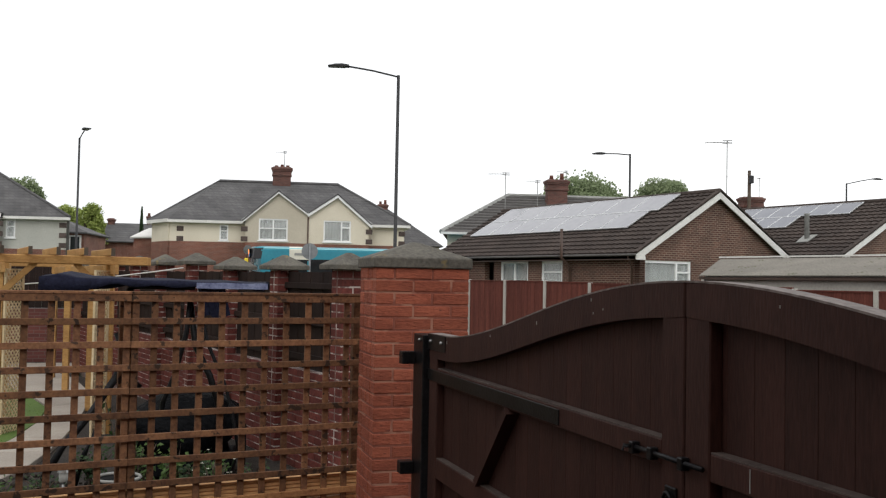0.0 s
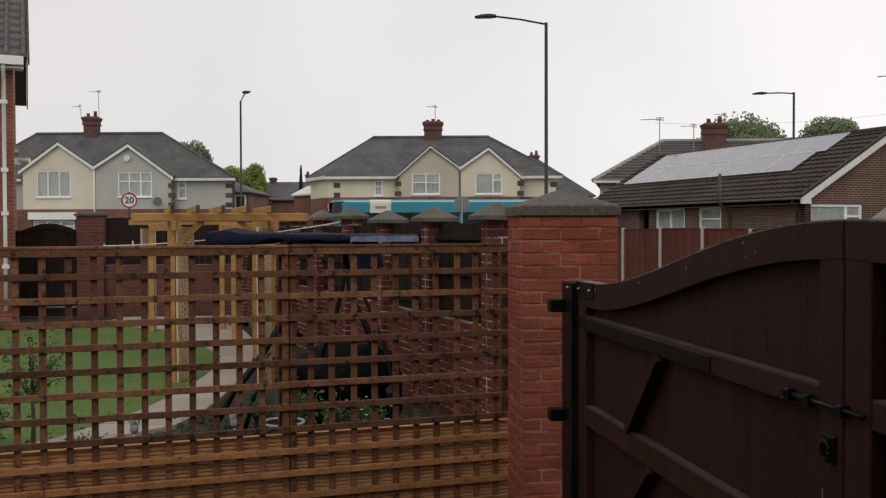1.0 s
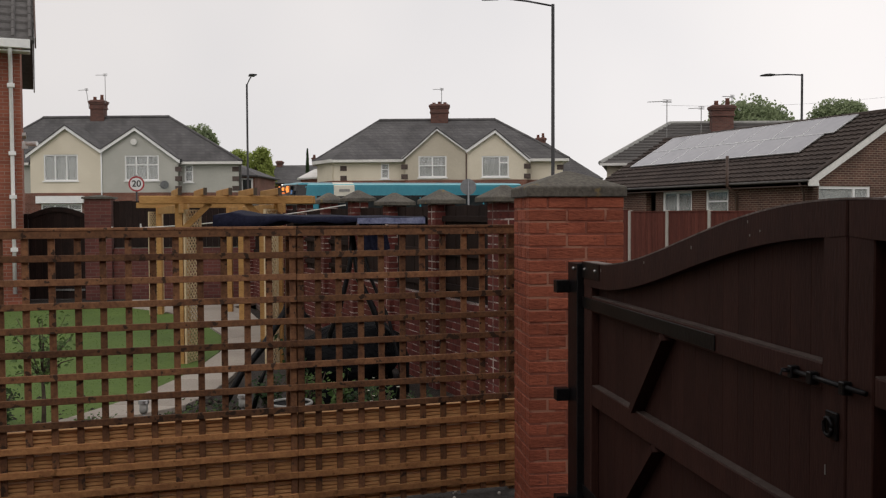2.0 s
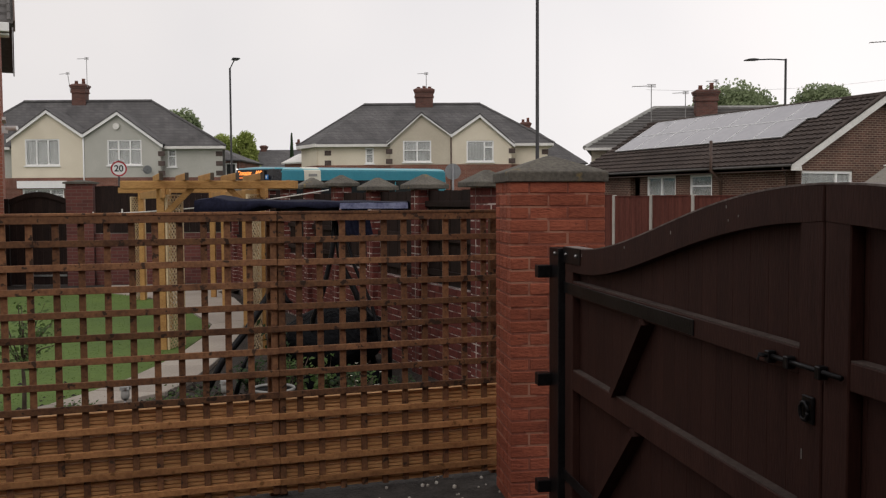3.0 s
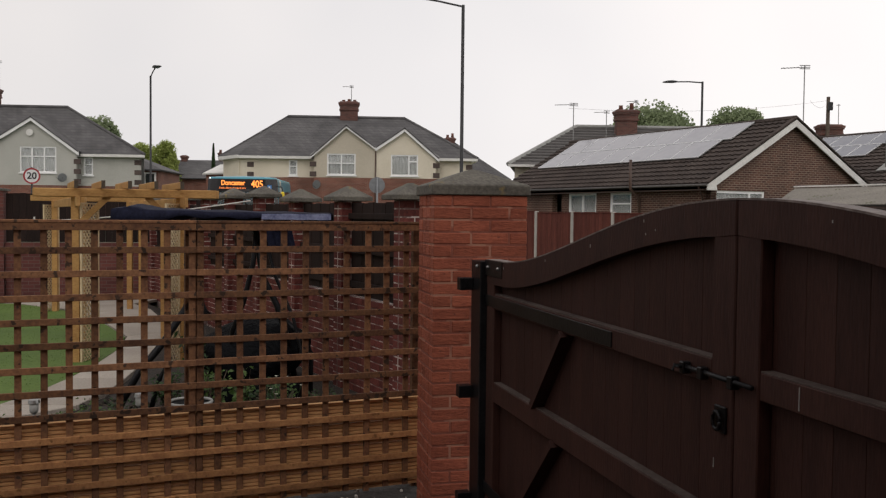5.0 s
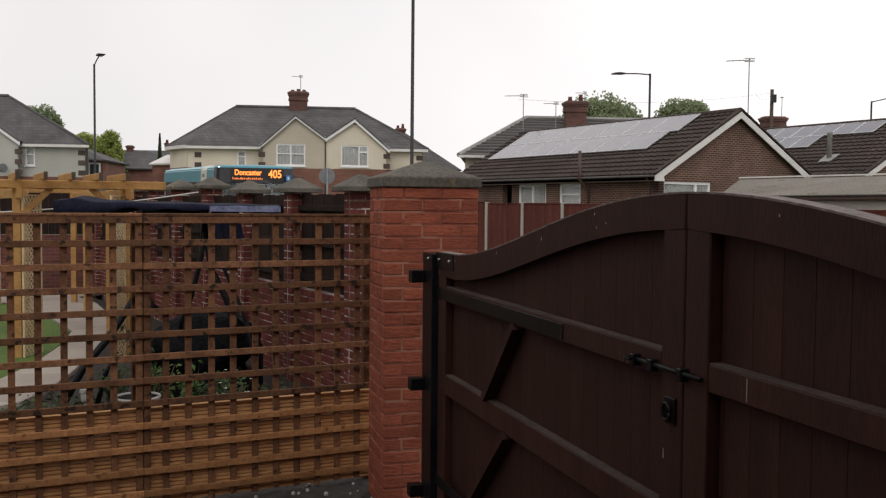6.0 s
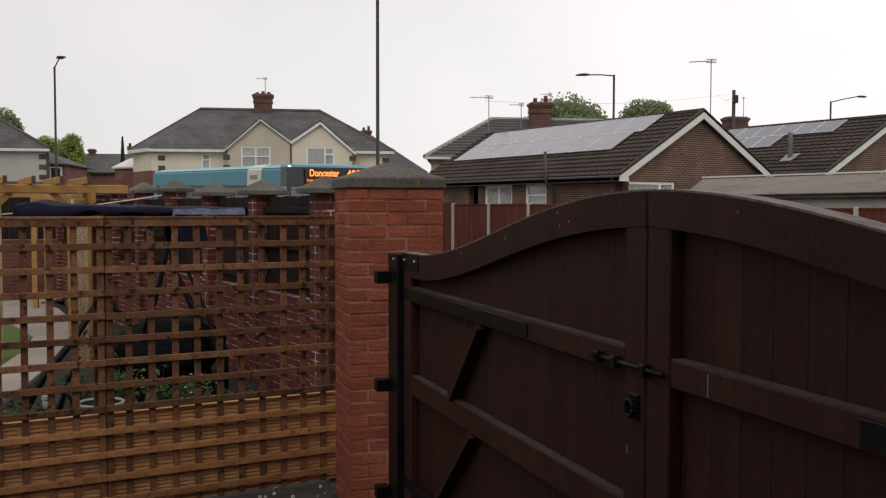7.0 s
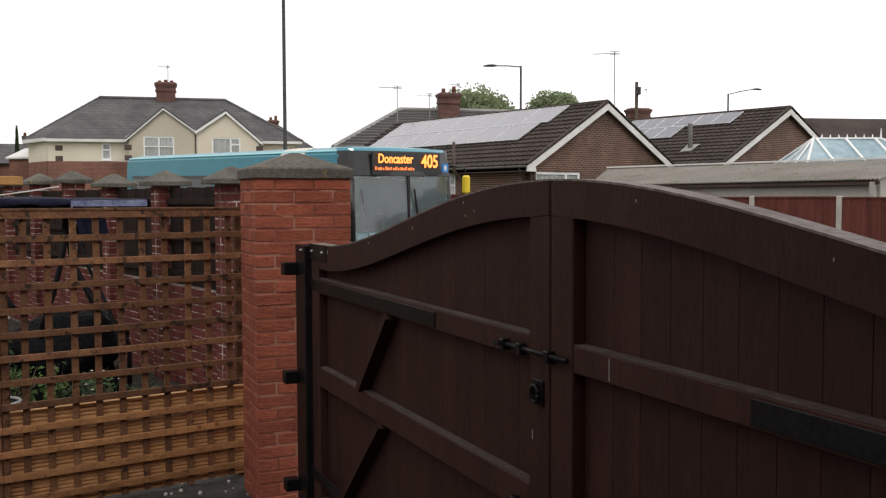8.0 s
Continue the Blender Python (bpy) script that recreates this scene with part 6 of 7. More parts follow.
def lattice(bm, w, z0, z1, step=0.07, t=0.007, s=0.019):
    """Diagonal lattice in the xz plane."""
    h = z1 - z0
    for sg in (1, -1):
        k = -h
        while k < w + h:
            za, zb = z0, z1
            xa, xb = (k, k + h) if sg > 0 else (k + h, k)
            # clip to 0..w
            a, b = Vector((xa, 0, za)), Vector((xb, 0, zb))
            dx = b.x - a.x
            t0, t1 = (0 - a.x) / dx, (w - a.x) / dx
            lo, hi = max(0.0, min(t0, t1)), min(1.0, max(t0, t1))
            if hi - lo > 0.005:
                bar(bm, a.lerp(b, lo) + Vector((0, sg * t / 2, 0)), a.lerp(b, hi) + Vector((0, sg * t / 2, 0)), s, t, up=(0, 1, 0))
            k += step


def pergola():
    p = thing("pergola", pose(0, 0, 0), "golden pine garden pergola with lattice sides and rafters", "pergola")
    FL, FR, BL, BR = Vector((-3.56, 11.3, 0)), Vector((-2.40, 11.55, 0)), Vector((-5.72, 17.0, 0)), Vector((-4.5, 17.3, 0))
    for v, h in ((FL, 2.0), (FR, 2.0), (BL, 2.0), (BR, 2.0), (FL + Vector((-0.30, 1.2, 0)), 2.0), (FR + Vector((-0.62, 1.9, 0)), 2.0), (FR + Vector((-1.35, 3.6, 0)), 2.0)):
        bm = bmesh.new()
        box(bm, (v.x - 0.045, v.y - 0.045, -0.05), (v.x + 0.045, v.y + 0.045, h))
        part("post", bm, PINE, p, "golden pine post", bevel=0.004)
    for a, b in ((FL, BL), (FR, BR)):
        d = (b - a).normalized()
        bm = bmesh.new()
        bar(bm, a - d * 0.45 + Vector((0, 0, 1.93)), b + d * 0.45 + Vector((0, 0, 1.93)), 0.04, 0.11)
        part("side_beam", bm, PINE, p, bevel=0.004)
    for c, o in ((FL.lerp(FR, 0.5) + Vector((0, -0.10, 0)), 0.0), (FL.lerp(FR, 0.5) + Vector((0, 0.10, 0)), 0), (BL.lerp(BR, 0.5), 0)):
        d = (FR - FL).normalized()
        bm = bmesh.new()
        w = 1.03
        bar(bm, c - d * w + Vector((0, 0, 2.035)), c + d * w + Vector((0, 0, 2.035)), 0.04, 0.10)
        part("cross_beam", bm, PINE, p, bevel=0.008)
    d = (FR - FL).normalized()
    run = (BL - FL).normalized()
    for i in range(5):
        a = FL - d * 0.02 + d * (0.29 * i) + Vector((0, 0, 2.13))
        bm = bmesh.new()
        bar(bm, a - run * 0.42, a + run * 1.1, 0.04, 0.085)
        part("rafter", bm, PINE, p, bevel=0.008)
        bm = bmesh.new()
        bar(bm, a - run * 0.43 + Vector((0, 0, 0)), a - run * 0.415, 0.043, 0.088)
        part("rafter_end", bm, BARK, p, "dark rafter end")
    for v, s in ((FL, 1), (FR, -1)):
        bm = bmesh.new()
        bar(bm, v + Vector((0, -0.05, 1.62)), v + d * 0.38 * s + Vector((0, -0.05, 2.0)), 0.04, 0.07)
        part("knee_brace", bm, PINE, p, bevel=0.003)
        bm = bmesh.new()
        bar(bm, v + Vector((0, 0, 1.62)), v + run * 0.5 + Vector((0, 0, 1.95)), 0.04, 0.07)
        part("knee_brace", bm, PINE, p, bevel=0.003)
    # lattice panels
    for v, turn, w in ((FL + Vector((0.07, -0.02, 0)), 77, 0.36), (FR + Vector((-0.08, -0.40, 0)), 78, 0.34), (BL + Vector((-0.15, -0.1, 0)), 70, 0.36), (FR + Vector((-0.62, 1.9, 0)), 60, 0.4)):
        m = pose(v.x, v.y, 0, 0, 0, turn)
        bm = bmesh.new()
        lattice(bm, w, 0.04, 1.90)
        l = part("lattice_panel", bm, LATTICE, p, "pale diagonal lattice")
        l.matrix_basis = m
        bm = bmesh.new()
        box(bm, (-0.02, -0.012, 0.0), (0.004, 0.012, 1.92))
        box(bm, (w - 0.004, -0.012, 0.0), (w + 0.02, 0.012, 1.92))
        box(bm, (0.004, -0.012, 1.90), (w - 0.004, 0.012, 1.92))
        f = part("lattice_frame", bm, LATTICE, p)
        f.matrix_basis = m


def swing_seat():
    s = thing("garden_swing_seat", pose(0, 0, 0), "black framed garden swing seat with a navy canopy, covered in plastic", "swing seat")
    y0 = 9.0
    # canopy as a draped sheet over two bars
    bm = bmesh.new()
    nx, ny = 26, 8
    x0, x1 = -2.39, -0.46
    grid = []
    for i in range(nx + 1):
        t = i / nx
        x = x0 + (x1 - x0) * t
        row = []
        for j in range(ny + 1):
            u = j / ny
            y = y0 - 0.45 + 0.95 * u
            z = 1.845 - 0.035 * t + 0.02 * math.sin(u * math.pi) + 0.004 * math.sin(t * 23 + u * 5) + (0.045 * math.exp(-((t - 0.09) / 0.04) ** 2) * (1 - abs(u - 0.5)))
            row.append(bm.verts.new((x, y, z)))
        grid.append(row)
    for i in range(nx):
        for j in range(ny):
            bm.faces.new((grid[i][j], grid[i + 1][j], grid[i + 1][j + 1], grid[i][j + 1]))
    for j, sgn in ((0, -1), (ny, 1)):
        prev = None
        for i in range(nx + 1):
            v = grid[i][j]
            d = 0.05 + 0.012 * math.sin(i * 1.3) + 0.10 * math.exp(-((i / nx - 0.08) / 0.14) ** 2)
            w = bm.verts.new((v.co.x, v.co.y + sgn * 0.02, v.co.z - d))
            if prev:
                bm.faces.new((prev[0], v, w, prev[1]))
            prev = (v, w)
    c = part("canopy", bm, NAVY, s, "sagging navy cloth canopy", smooth=True)
    md = c.modifiers.new("thickness", "SOLIDIFY")
    md.thickness = 0.006
    bm = bmesh.new()
    n = 12
    for (za, zb), yy in (((1.80, 1.765), y0 - 0.49),):
        prev = None
        for i in range(n + 1):
            x = -1.05 + 0.62 * i / n
            v = [bm.verts.new((x, yy + 0.006 * math.sin(i * 2), 1.815 - 0.004 * math.sin(i))), bm.verts.new((x, yy - 0.012, 1.765 + 0.006 * math.sin(i * 1.7))), bm.verts.new((x, yy - 0.018, 1.765)), bm.verts.new((x, yy - 0.006, 1.815))]
            if prev:
                for a in range(4):
                    b = (a + 1) % 4
                    bm.faces.new((prev[a], v[a], v[b], prev[b]))
            prev = v
    part("valance", bm, FADED, s, "faded blue valance edge")
    bm = bmesh.new()
    prev = None
    for i in range(9):
        x = -1.05 + 0.03 * i
        v = [bm.verts.new((x, y0 - 0.40 - 0.02 * (i % 2), 1.77)), bm.verts.new((x + 0.05, y0 - 0.38 - 0.02 * (i % 2), 1.50 + 0.03 * math.sin(i)))]
        if prev:
            bm.faces.new((prev[0], v[0], v[1], prev[1]))
        prev = v
    part("hanging_flap", bm, NAVY, s, "hanging blue cloth flap")
    # bent tube frame: splayed leg, braces and an A of tubes
    tubes = (("splayed_leg", [(-2.36, 8.7, 0.03), (-2.2, 8.75, 0.34), (-2.0, 8.85, 0.6), (-1.8, 8.9, 0.92), (-1.72, 8.95, 1.2), (-1.70, 9.0, 1.75)], 0.034),
             ("foot_tube", [(-2.05, 8.6, 0.03), (-1.98, 8.62, 0.3), (-1.9, 8.68, 0.5)], 0.024),
             ("frame_tube", [(-1.72, 9.0, 1.76), (-1.12, 9.0, 1.76)], 0.02),
             ("frame_tube", [(-1.78, 8.8, 1.35), (-1.68, 8.8, 1.08), (-1.6, 8.8, 0.9), (-1.56, 8.82, 0.86)], 0.024),
             ("frame_tube", [(-1.14, 8.85, 1.7), (-1.17, 8.85, 1.35), (-1.26, 8.85, 0.98), (-1.36, 8.85, 0.72), (-1.5, 9.4, 0.05)], 0.024),
             ("frame_tube", [(-1.16, 8.9, 1.7), (-1.09, 8.9, 1.23), (-0.95, 8.88, 0.95), (-0.88, 8.9, 0.72), (-0.8, 9.4, 0.05)], 0.030),
             ("frame_tube", [(-1.06, 8.9, 1.6), (-0.98, 8.9, 1.25), (-0.80, 8.85, 0.85), (-0.72, 8.8, 0.55), (-0.66, 8.8, 0.22)], 0.017),
             ("armrest", [(-0.86, 8.9, 0.80), (-0.70, 8.9, 0.66), (-0.63, 8.88, 0.5), (-0.63, 8.85, 0.05)], 0.022))
    for nm, path, r in tubes:
        bm = bmesh.new()
        tube(bm, path, r, 10)
        part(nm, bm, IRON, s, "black frame tube", smooth=True)
    # lumpy covered seat
    bm = bmesh.new()
    bmesh.ops.create_icosphere(bm, subdivisions=4, radius=0.5)
    for v in bm.verts:
        n_ = noise.noise(v.co * 4.0) * 0.10 + noise.noise(v.co * 10.0) * 0.035
        v.co = v.co * (1 + n_)
        v.co.x *= 1.1
        v.co.y *= 0.7
        v.co.z = v.co.z * 0.68 + 0.09 * v.co.x
        v.co += Vector((-1.22, y0 + 0.25, 0.46))
        v.co.z = max(v.co.z, 0.20)
    part("covered_seat", bm, BLACK_COVER, s, "seat wrapped in crumpled black plastic", smooth=True)
    bm = bmesh.new()
    box(bm, (-1.72, y0 - 0.1, 0.02), (-0.74, y0 + 0.55, 0.21))
    part("seat_base", bm, BLACK_COVER, s, "", 0.02)


# ---- bus ----
def bus():
    b = thing("bus", pose(0, 0, 0), "teal single-decker bus with an amber destination display", "bus")
    L, W, H = 11.0, 2.58, 2.88
    hw = W / 2

    def section(x, inset=0.0, low=0.32, drop=0.0):
        """Outline across the bus at x, from the near skirt over the roof to the other skirt."""
        w = hw - inset
        t = H - drop
        return [(x, w, low), (x, w, t - 0.55), (x, w - 0.02, t - 0.12), (x, w - 0.10, t - 0.02), (x, w - 0.30, t + 0.035), (x, 0, t + 0.06),
                (x, -w + 0.30, t + 0.035), (x, -w + 0.10, t - 0.02), (x, -w + 0.02, t - 0.12), (x, -w, t - 0.55), (x, -w, low)]

    def loft(bm, secs, i0, i1):
        rows = [[bm.verts.new(p) for p in s[i0:i1 + 1]] for s in secs]
        for a, c in zip(rows, rows[1:]):
            for k in range(len(a) - 1):
                bm.faces.new((a[k], a[k + 1], c[k + 1], c[k]))
        return rows

    xs = [(-L, 0.05, 0.12), (-L + 0.1, 0.0, 0.02), (-L + 0.5, 0, 0), (-3.4, 0, 0), (-0.75, 0, 0), (-0.42, 0.0, 0.0), (-0.2, 0.03, 0.03), (-0.06, 0.09, 0.07)]
    secs = [section(x, i, 0.32, d) for x, i, d in xs]
    bm = bmesh.new()
    rows = loft(bm, secs, 0, 10)
    bm.faces.new(rows[0])
    body = part("body", bm, TEAL, b, "teal painted body shell", smooth=False)
    # sky light caught by the roof edge, painted as a pale strip
    for k in (1, -1):
        bm = bmesh.new()
        bar(bm, (-L + 0.15, k * (hw - 0.065), H - 0.045), (-0.5, k * (hw - 0.065), H - 0.045), 0.05, 0.02, up=(0, k, 1))
        part("roof_gutter", bm, TEAL_LIGHT, body, "pale strip painted for sky light on the roof edge")
    # side windows
    for k in (1, -1):
        n = 6
        for i in range(n):
            a = -L + 0.6 + i * (L - 1.5) / n
            c = a + (L - 1.5) / n - 0.08
            bm = bmesh.new()
            box(bm, (a, min(k * hw, k * (hw + 0.008)), 1.22), (c, max(k * hw, k * (hw + 0.008)), 2.28))
            part("side_window", bm, BUS_GLASS, b, "dark tinted side window")
        bm = bmesh.new()
        box(bm, (-L + 0.5, min(k * (hw - 0.004), k * (hw + 0.004)), 2.28), (-0.9, max(k * (hw - 0.004), k * (hw + 0.004)), 2.36))
        part("window_trim", bm, BUS_BLACK, b)
        # cream panel on the cove, with an illegible mark
        bm = bmesh.new()
        sa, sb = [section(x_, -0.012, 0.32, -0.012)[1:5] if k > 0 else section(x_, -0.012, 0.32, -0.012)[9:5:-1] for x_ in (-2.6, -1.67)]
        ia, ib = [section(x_, 0.02, 0.32, 0.02)[1:5] if k > 0 else section(x_, 0.02, 0.32, 0.02)[9:5:-1] for x_ in (-2.6, -1.67)]
        ra, rb, qa, qb = [[bm.verts.new(v_) for v_ in q_] for q_ in (sa, sb, ia, ib)]
        for q_ in range(3):
            bm.faces.new((ra[q_], ra[q_ + 1], rb[q_ + 1], rb[q_]))
            bm.faces.new((qa[q_ + 1], qa[q_], qb[q_], qb[q_ + 1]))
            bm.faces.new((ra[q_ + 1], ra[q_], qa[q_], qa[q_ + 1]))
            bm.faces.new((rb[q_], rb[q_ + 1], qb[q_ + 1], qb[q_]))
        p = part("cove_panel", bm, CREAM_PANEL, b, "cream panel on the roof cove")
        bm = bmesh.new()
        y = k * (hw + 0.014)
        box(bm, (-2.38, min(y, y + k * 0.004), 2.53), (-1.9, max(y, y + k * 0.004), 2.64))
        part("mark", bm, GUTTER, p, "grey illegible mark")
        # wheels
        for x in (-2.6, -8.3):
            bm = bmesh.new()
            tube(bm, [(x, k * (hw - 0.3), 0.48), (x, k * (hw - 0.02), 0.48)], 0.48, 24)
            w = part("wheel", bm, RUBBER, b, "black bus wheel", smooth=False)
            bm = bmesh.new()
            tube(bm, [(x, k * (hw - 0.03), 0.48), (x, k * (hw + 0.005), 0.48)], 0.27, 18)
            part("rim", bm, STEEL, w)
        bm = bmesh.new()
        tube(bm, [(-0.16, k * (hw - 0.09), 2.85), (-0.06, k * (hw - 0.1), 2.85)], 0.015, 10)
        part("marker_lamp", bm, MARKER if k < 0 else GUTTER, b, "small marker lamp")
    # front: black header, windscreen, lower panel, all wrapped round the corners
    ys = [(-0.06, 1.0), (0.0, 0.93), (0.10, 0.62), (0.145, 0.3), (0.155, 0.0), (0.145, -0.3), (0.10, -0.62), (0.0, -0.93), (-0.06, -1.0)]
    side = [(-0.42, 1.004)] + ys + [(-0.42, -1.004)]

    def band(name, z0, z1, material, label, pts, lean0=0.0, lean1=0.0, w0=hw, w1=hw, par=b, off=0.0):
        bm = bmesh.new()
        lo = [bm.verts.new((x + off - lean0, y * w0, z0)) for x, y in pts]
        hi = [bm.verts.new((x + off - lean1, y * w1, z1)) for x, y in pts]
        lo2 = [bm.verts.new((x + off - lean0 - 0.02, y * (w0 - 0.02), z0)) for x, y in pts]
        hi2 = [bm.verts.new((x + off - lean1 - 0.02, y * (w1 - 0.02), z1)) for x, y in pts]
        for q in range(len(pts) - 1):
            bm.faces.new((lo[q], lo[q + 1], hi[q + 1], hi[q]))
            bm.faces.new((lo2[q + 1], lo2[q], hi2[q], hi2[q + 1]))
            bm.faces.new((lo[q + 1], lo[q], lo2[q], lo2[q + 1]))
            bm.faces.new((hi[q], hi[q + 1], hi2[q + 1], hi2[q]))
        return part(name, bm, material, par, label)

    header = band("header", 2.345, 2.83, BUS_BLACK, "black header round the destination display", side, 0.0, 0.07, hw, hw - 0.03)
    bm = bmesh.new()
    top = [bm.verts.new((x - 0.07, y * (hw - 0.03), 2.83)) for x, y in side]
    back = [bm.verts.new((-0.5, y * (hw - 0.10), H + 0.02)) for x, y in side]
    mid = [bm.verts.new((x - 0.15, y * (hw - 0.07), 2.89)) for x, y in side]
    for a_, c_ in ((top, mid), (mid, back)):
        for q in range(len(a_) - 1):
            bm.faces.new((a_[q], a_[q + 1], c_[q + 1], c_[q]))
    part("roof_dome", bm, TEAL, b, "teal front roof dome", smooth=True)
    for s0, s1 in ((0, 5), (5, 10)):
        band("windscreen", 0.98, 2.33, SCREEN_GLASS, "large clear windscreen half", side[s0:s1 + 1], -0.06, 0.0)
    bm = bmesh.new()
    box(bm, (0.165, -0.025, 0.98), (0.20, 0.025, 2.33), pose(0, 0, 0))
    part("screen_pillar", bm, BUS_BLACK, b)
    band("front_panel", 0.32, 0.97, TEAL, "teal lower front panel", side, -0.09, -0.06)
    band("screen_sill", 0.90, 1.06, TEAL_LIGHT, "aqua panel below the windscreen", side, -0.10, -0.08, off=0.003)
    for k in (1, -1):
        bm = bmesh.new()
        bmesh.ops.create_uvsphere(bm, u_segments=12, v_segments=8, radius=0.12, matrix=pose(0.17, k * 0.95, 0.68))
        part("headlight", bm, GUTTER, b, "round clear headlight", smooth=True)
        # one wiper parks beside the corner pillar, the other beside the centre
        wy, wx = (0.14, 0.215) if k > 0 else (-1.04, 0.02)
        bm = bmesh.new()
        tube(bm, [(wx + 0.05, wy + 0.16, 1.05), (wx + 0.03, wy + 0.08, 1.4), (wx, wy, 2.0)], 0.016, 6)
        part("wiper", bm, BUS_BLACK, b, "black upright wiper")
        bm = bmesh.new()
        tube(bm, [(wx + 0.02, wy + 0.10, 1.25), (wx, wy - 0.02, 2.08)], 0.022, 6)
        part("wiper_blade", bm, BUS_BLACK, b)
    # dark corner pillars of the windscreen
    for k in (1, -1):
        bm = bmesh.new()
        tube(bm, [(0.0, k * (hw - 0.055), 1.0), (-0.03, k * (hw - 0.06), 1.7), (-0.06, k * (hw - 0.062), 2.36)], 0.06, 8)
        part("corner_pillar", bm, BUS_BLACK, b, "black windscreen pillar", smooth=True)
    # mirror on its arm
    bm = bmesh.new()
    tube(bm, [(0.0, hw - 0.05, 2.55), (0.2, hw + 0.18, 2.54), (0.24, hw + 0.22, 2.34)], 0.018, 8)
    arm = part("mirror_arm", bm, BUS_BLACK, b, smooth=True)
    bm = bmesh.new()
    box(bm, (0.14, hw + 0.15, 1.97), (0.32, hw + 0.28, 2.36))
    part("mirror", bm, YELLOW, arm, "yellow mirror housing", 0.04)
    # destination display
    bm = bmesh.new()
    box(bm, (0.10, -0.86, 2.36), (0.134, 0.86, 2.80))
    disp = part("display_box", bm, BUS_BLACK, b, "dark destination display")
    text_mesh("destination_text", "Doncaster", 0.25, pose(0.185, -0.325, 2.67) @ pose(0, 0, 0, 90, 0, 90), AMBER, b, 0.003, 0.82, "amber lettering Doncaster")
    text_mesh("route_number", "405", 0.36, pose(0.172, 0.56, 2.625) @ pose(0, 0, 0, 90, 0, 90), AMBER, b, 0.003, 0.82, "amber route number 405")
    for i in range(16):
        bm = bmesh.new()
        a = -0.82 + i * 0.0625
        box(bm, (0.165, a, 2.452), (0.18, a + (0.03, 0.045, 0.036)[i % 3], 2.452 + (0.07, 0.05, 0.06, 0.045)[i % 4]))
        part("small_text_bar", bm, AMBER_DIM, b, "amber bar of small lettering")
    bm = bmesh.new()
    box(bm, (0.10, 0.93, 2.42), (0.132, 1.09, 2.60))
    part("access_sign", bm, BLUE_SIGN, b, "blue wheelchair access sign")
    bm = bmesh.new()
    box(bm, (0.1325, 0.98, 2.46), (0.136, 1.04, 2.56))
    part("access_symbol", bm, SIGN_WHITE, b, "small white symbol")
    # inside: floor, seats and driver's cab wall, seen dimly through the screen
    bm = bmesh.new()
    box(bm, (-L + 0.2, -hw + 0.08, 0.40), (-0.15, hw - 0.08, 0.5))
    part("floor", bm, BUS_BLACK, b)
    # dashboard colour stands in for the pale reflection low in the windscreen
    bm = bmesh.new()
    box(bm, (-0.35, -hw + 0.16, 0.5), (-0.02, hw - 0.16, 1.22))
    part("dashboard", bm, TEAL_LIGHT, b, "dashboard in pale aqua like the windscreen reflection", 0.03)
    for i in range(6):
        for k in (1, -1):
            bm = bmesh.new()
            x = -2.2 - i * 1.2
            box(bm, (x, k * 0.75 - 0.4, 0.5), (x + 0.42, k * 0.75 + 0.4, 0.95))
            box(bm, (x - 0.1, k * 0.75 - 0.4, 0.9), (x + 0.02, k * 0.75 + 0.4, 1.5))
            part("seat", bm, NAVY, b, "", 0.03)
    return b


def motions():
    rows = [(0.0, -2.70, 44.3, 181.2), (0.5, -4.48, 43.4, 183.3), (1.0, -5.97, 42.4, 187.5), (1.75, -7.55, 40.9, 201.0), (2.5, -8.29, 39.53, 217.8), (3.0, -8.41, 39.05, 230.6), (3.5, -8.09, 38.68, 241.5), (4.0, -7.36, 38.18, 252.6),
            (4.5, -6.34, 37.29, 263.3), (5.25, -4.42, 34.5, 277.3), (6.0, -2.33, 30.9, 288.1), (6.5, -0.72, 28.12, 292.8), (7.0, 0.98, 25.18, 296.0), (7.5, 2.55, 21.92, 297.0), (8.0, 3.97, 18.56, 296.1)]
    out = []
    for t, x, y, h in rows:
        a = radians(h)
        out.append((t, pose(x, y, 0.0181 * (y - 25) + 0.04, math.degrees(math.atan(0.0181 * math.cos(a))), -math.degrees(math.atan(0.0181 * math.sin(a))), h)))
    walk(BUS, out)


# ---- unseen house added behind the camera: closes the place, blocks sky light ----
def closing_walls():
    h = thing("unseen_rear_house", pose(0, 0, 0), "unseen plain brick house added behind the driveway to block sky light", "house")
    bm = bmesh.new()
    box(bm, (-7, -1.6, -0.5), (7.5, -1.3, 5.4))
    part("wall", bm, NEAR_BRICK, h)
    bm = bmesh.new()
    slab(bm, [(-7.3, -1.0, 5.3), (7.8, -1.0, 5.3), (7.8, -6, 8.2), (-7.3, -6, 8.2)], 0.12)
    part("roof", bm, TILE_GREY, h)
    w = thing("end_pier", pose(1.30, 0.02, 0, 0, 0, 9), "plain red brick pier holding the second gate leaf", "gate pier")
    bm = bmesh.new()
    box(bm, (0.1, -0.55, -0.3), (0.65, -0.11, 2.0))
    part("brickwork", bm, NEAR_BRICK, w)


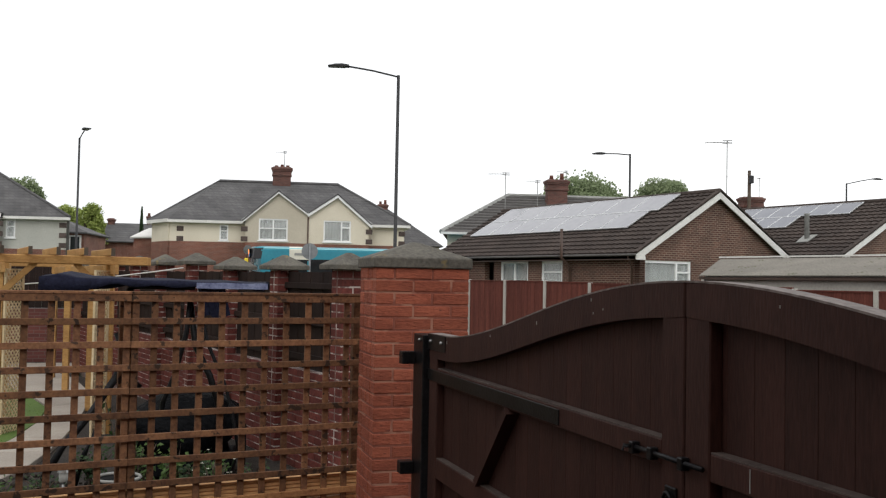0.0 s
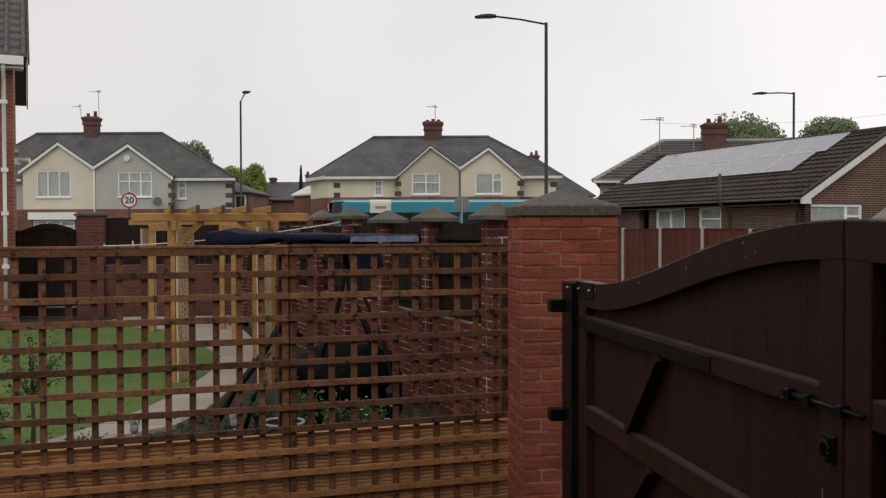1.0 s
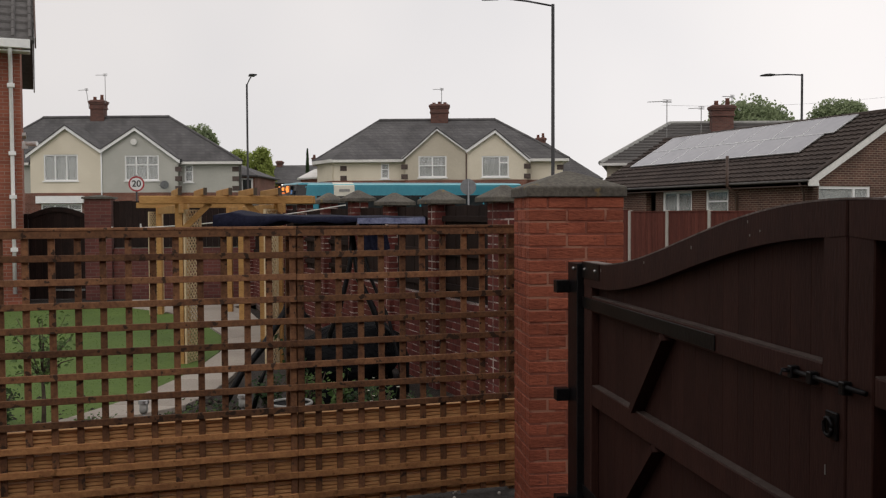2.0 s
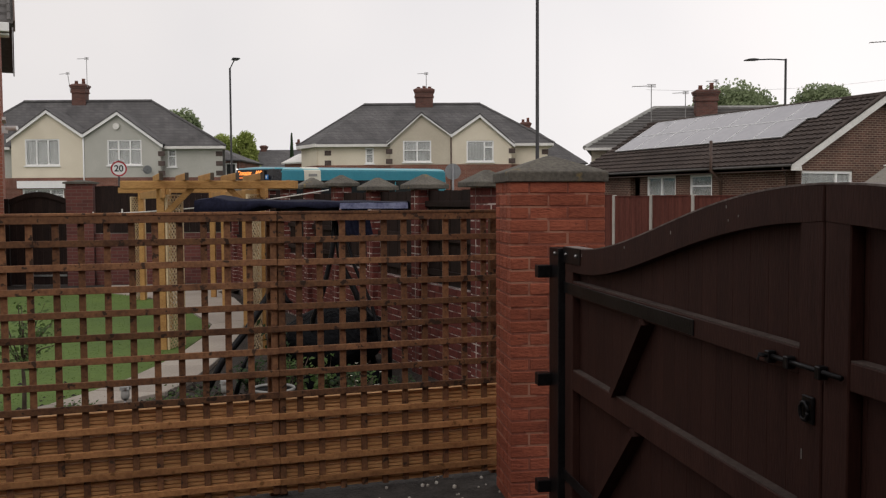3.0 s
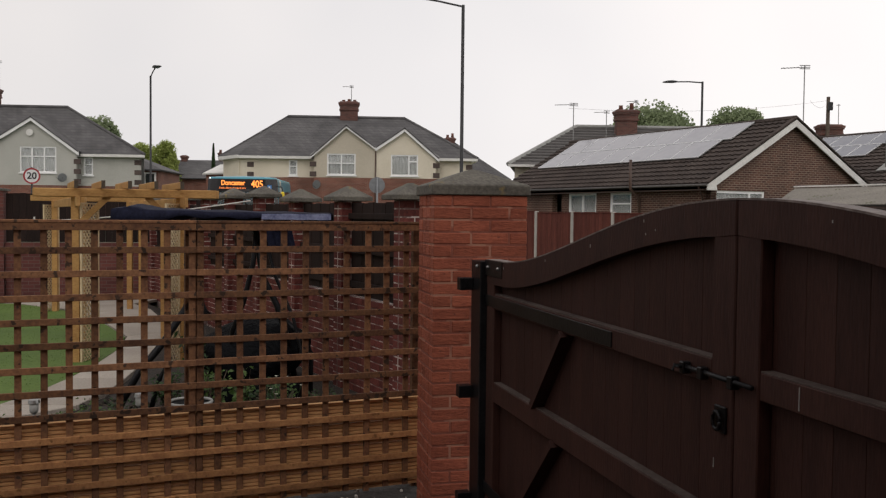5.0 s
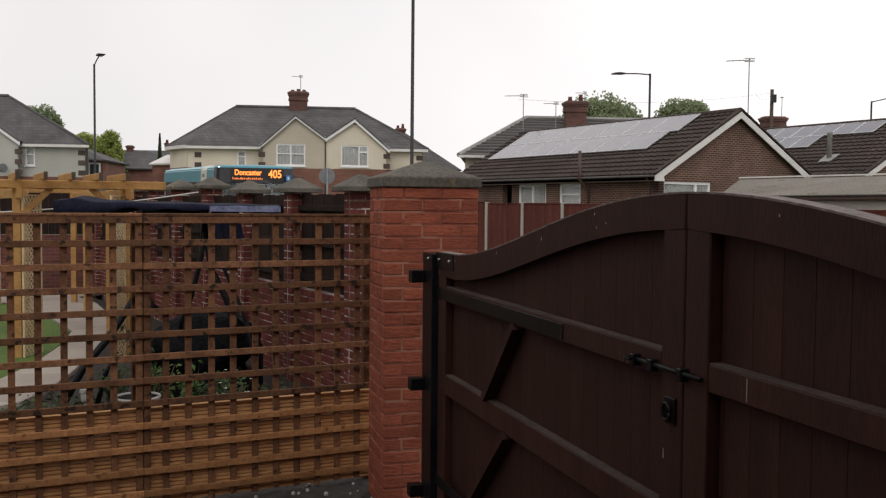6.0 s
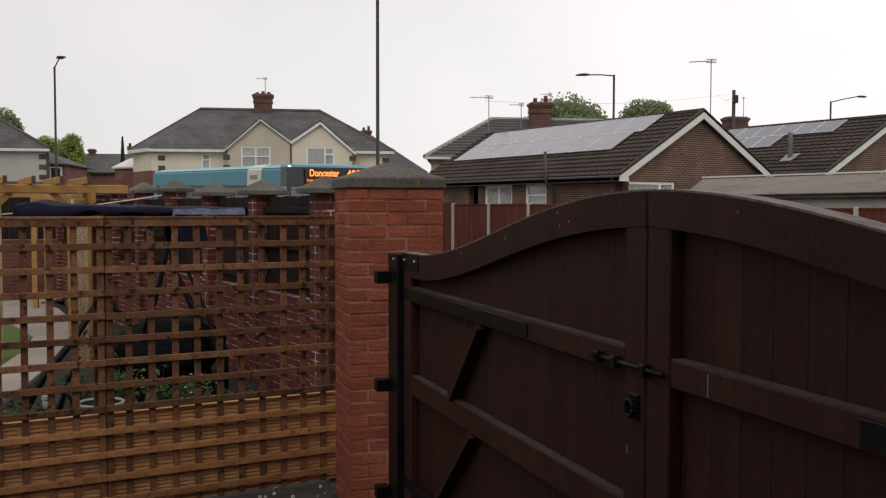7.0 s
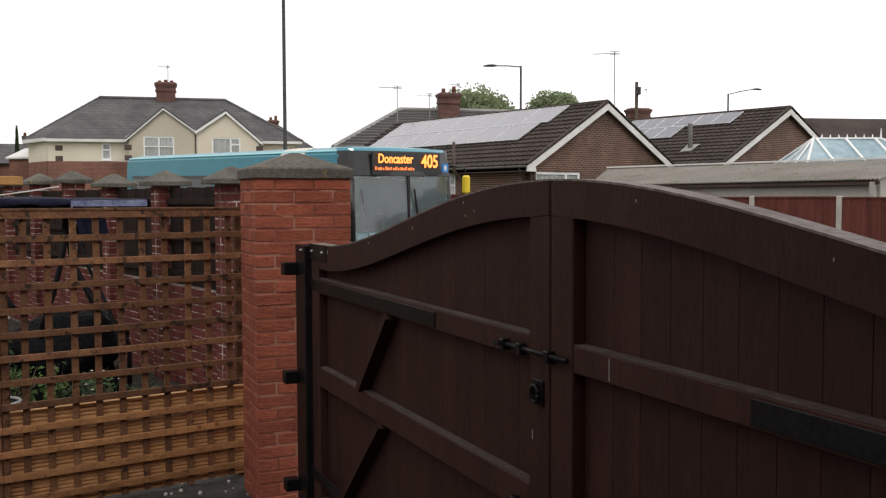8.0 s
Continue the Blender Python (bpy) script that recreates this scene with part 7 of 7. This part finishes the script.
# ---- build ----
gate_pier()
trellis_fence()
gate_leaf(False)
gate_leaf(True)
closing_walls()
houses_across()
bungalow_row()
garage()
conservatory()
far_row()
brick_house()
back_wall()
garden()
pergola()
swing_seat()
road_signs()
utility_pole()
street_lamp(2.43, 27.8, 0.05, 8.0, (-1.52, 0.1, 0.22), 0.056)
street_lamp(-9.8, 41.05, 0.3, 7.6, (0.42, -0.9, 0.22), 0.05)
street_lamp(14.72, 42.2, 0.3, 8.0, (-1.22, 0.1, -0.02), 0.06)
street_lamp(30.8, 50.6, 0.4, 8.0, (1.9, 0.3, 0.35), 0.06)
aerial(15.4, 33.3, 4.9, 7.35, -5, 1.0)
aerial(9.56, 46.0, 5.2, 7.35, 10, 1.15)
aerial(11.85, 48.6, 5.9, 7.3, 5, 0.8)
aerial(13.8, 50, 6.5, 8.05, 20, 0.7)
aerial(-1.85, 61.3, 8.9, 10.05, 20, 0.7)
aerial(-24.2, 61.8, 9.3, 11.25, 10, 0.7)
aerial(-25.3, 61.8, 9.0, 10.3, 30, 0.6, -8)
aerial(25.3, 50.4, 6.9, 8.1, 60, 0.6)
aerial(23.4, 50.4, 5.4, 6.9, 10, 0.5)
tree(22.2, 75, 1, 8.5, 10.2, LEAF, 1, 48000, 0.15, 0.5)
tree(31.2, 80, 1, 9.9, 6.6, LEAF, 2, 30000, 0.14, 0.5)
cypress = thing("cypress", pose(-13.75, 79.0, 0.9), "narrow dark cypress tree behind the far roofs", "tree")
bm = bmesh.new()
tube(bm, [(0, 0, 0), (0, 0, 2.0)], 0.1, 7)
part("trunk", bm, BARK, cypress)
bm = bmesh.new()
rnd = random.Random(77)
for i in range(3200):
    u = rnd.random()
    r, a = 0.3 * (1 - u) ** 0.7 * rnd.uniform(0.6, 1.0), rnd.uniform(0, 6.28)
    q = Vector((r * math.cos(a), r * math.sin(a), 0.6 + 5.9 * u))
    v = Vector((rnd.gauss(0, 1), rnd.gauss(0, 1), 2)).normalized() * 0.12
    w = v.orthogonal().normalized() * 0.05
    bm.faces.new([bm.verts.new(k) for k in (q - v, q + w, q + v, q - w)])
part("crown", bm, LEAF_DARK, cypress, "narrow dark crown")["kind"] = "stuff"
tree(-24.1, 82, 1, 8.4, 5.4, LEAF, 3, 24000, 0.13)
tree(-22.6, 92, 1, 7.6, 3.4, LEAF_YOUNG, 4, 9000, 0.12)
tree(-18.0, 80, 1, 6.9, 3.0, LEAF_YOUNG, 5, 7000, 0.10)
BUS = bus()
red_fence()
for i in range(9):
    wall_pier(i)
for i in range(8):
    wall_bay(i)
motions()
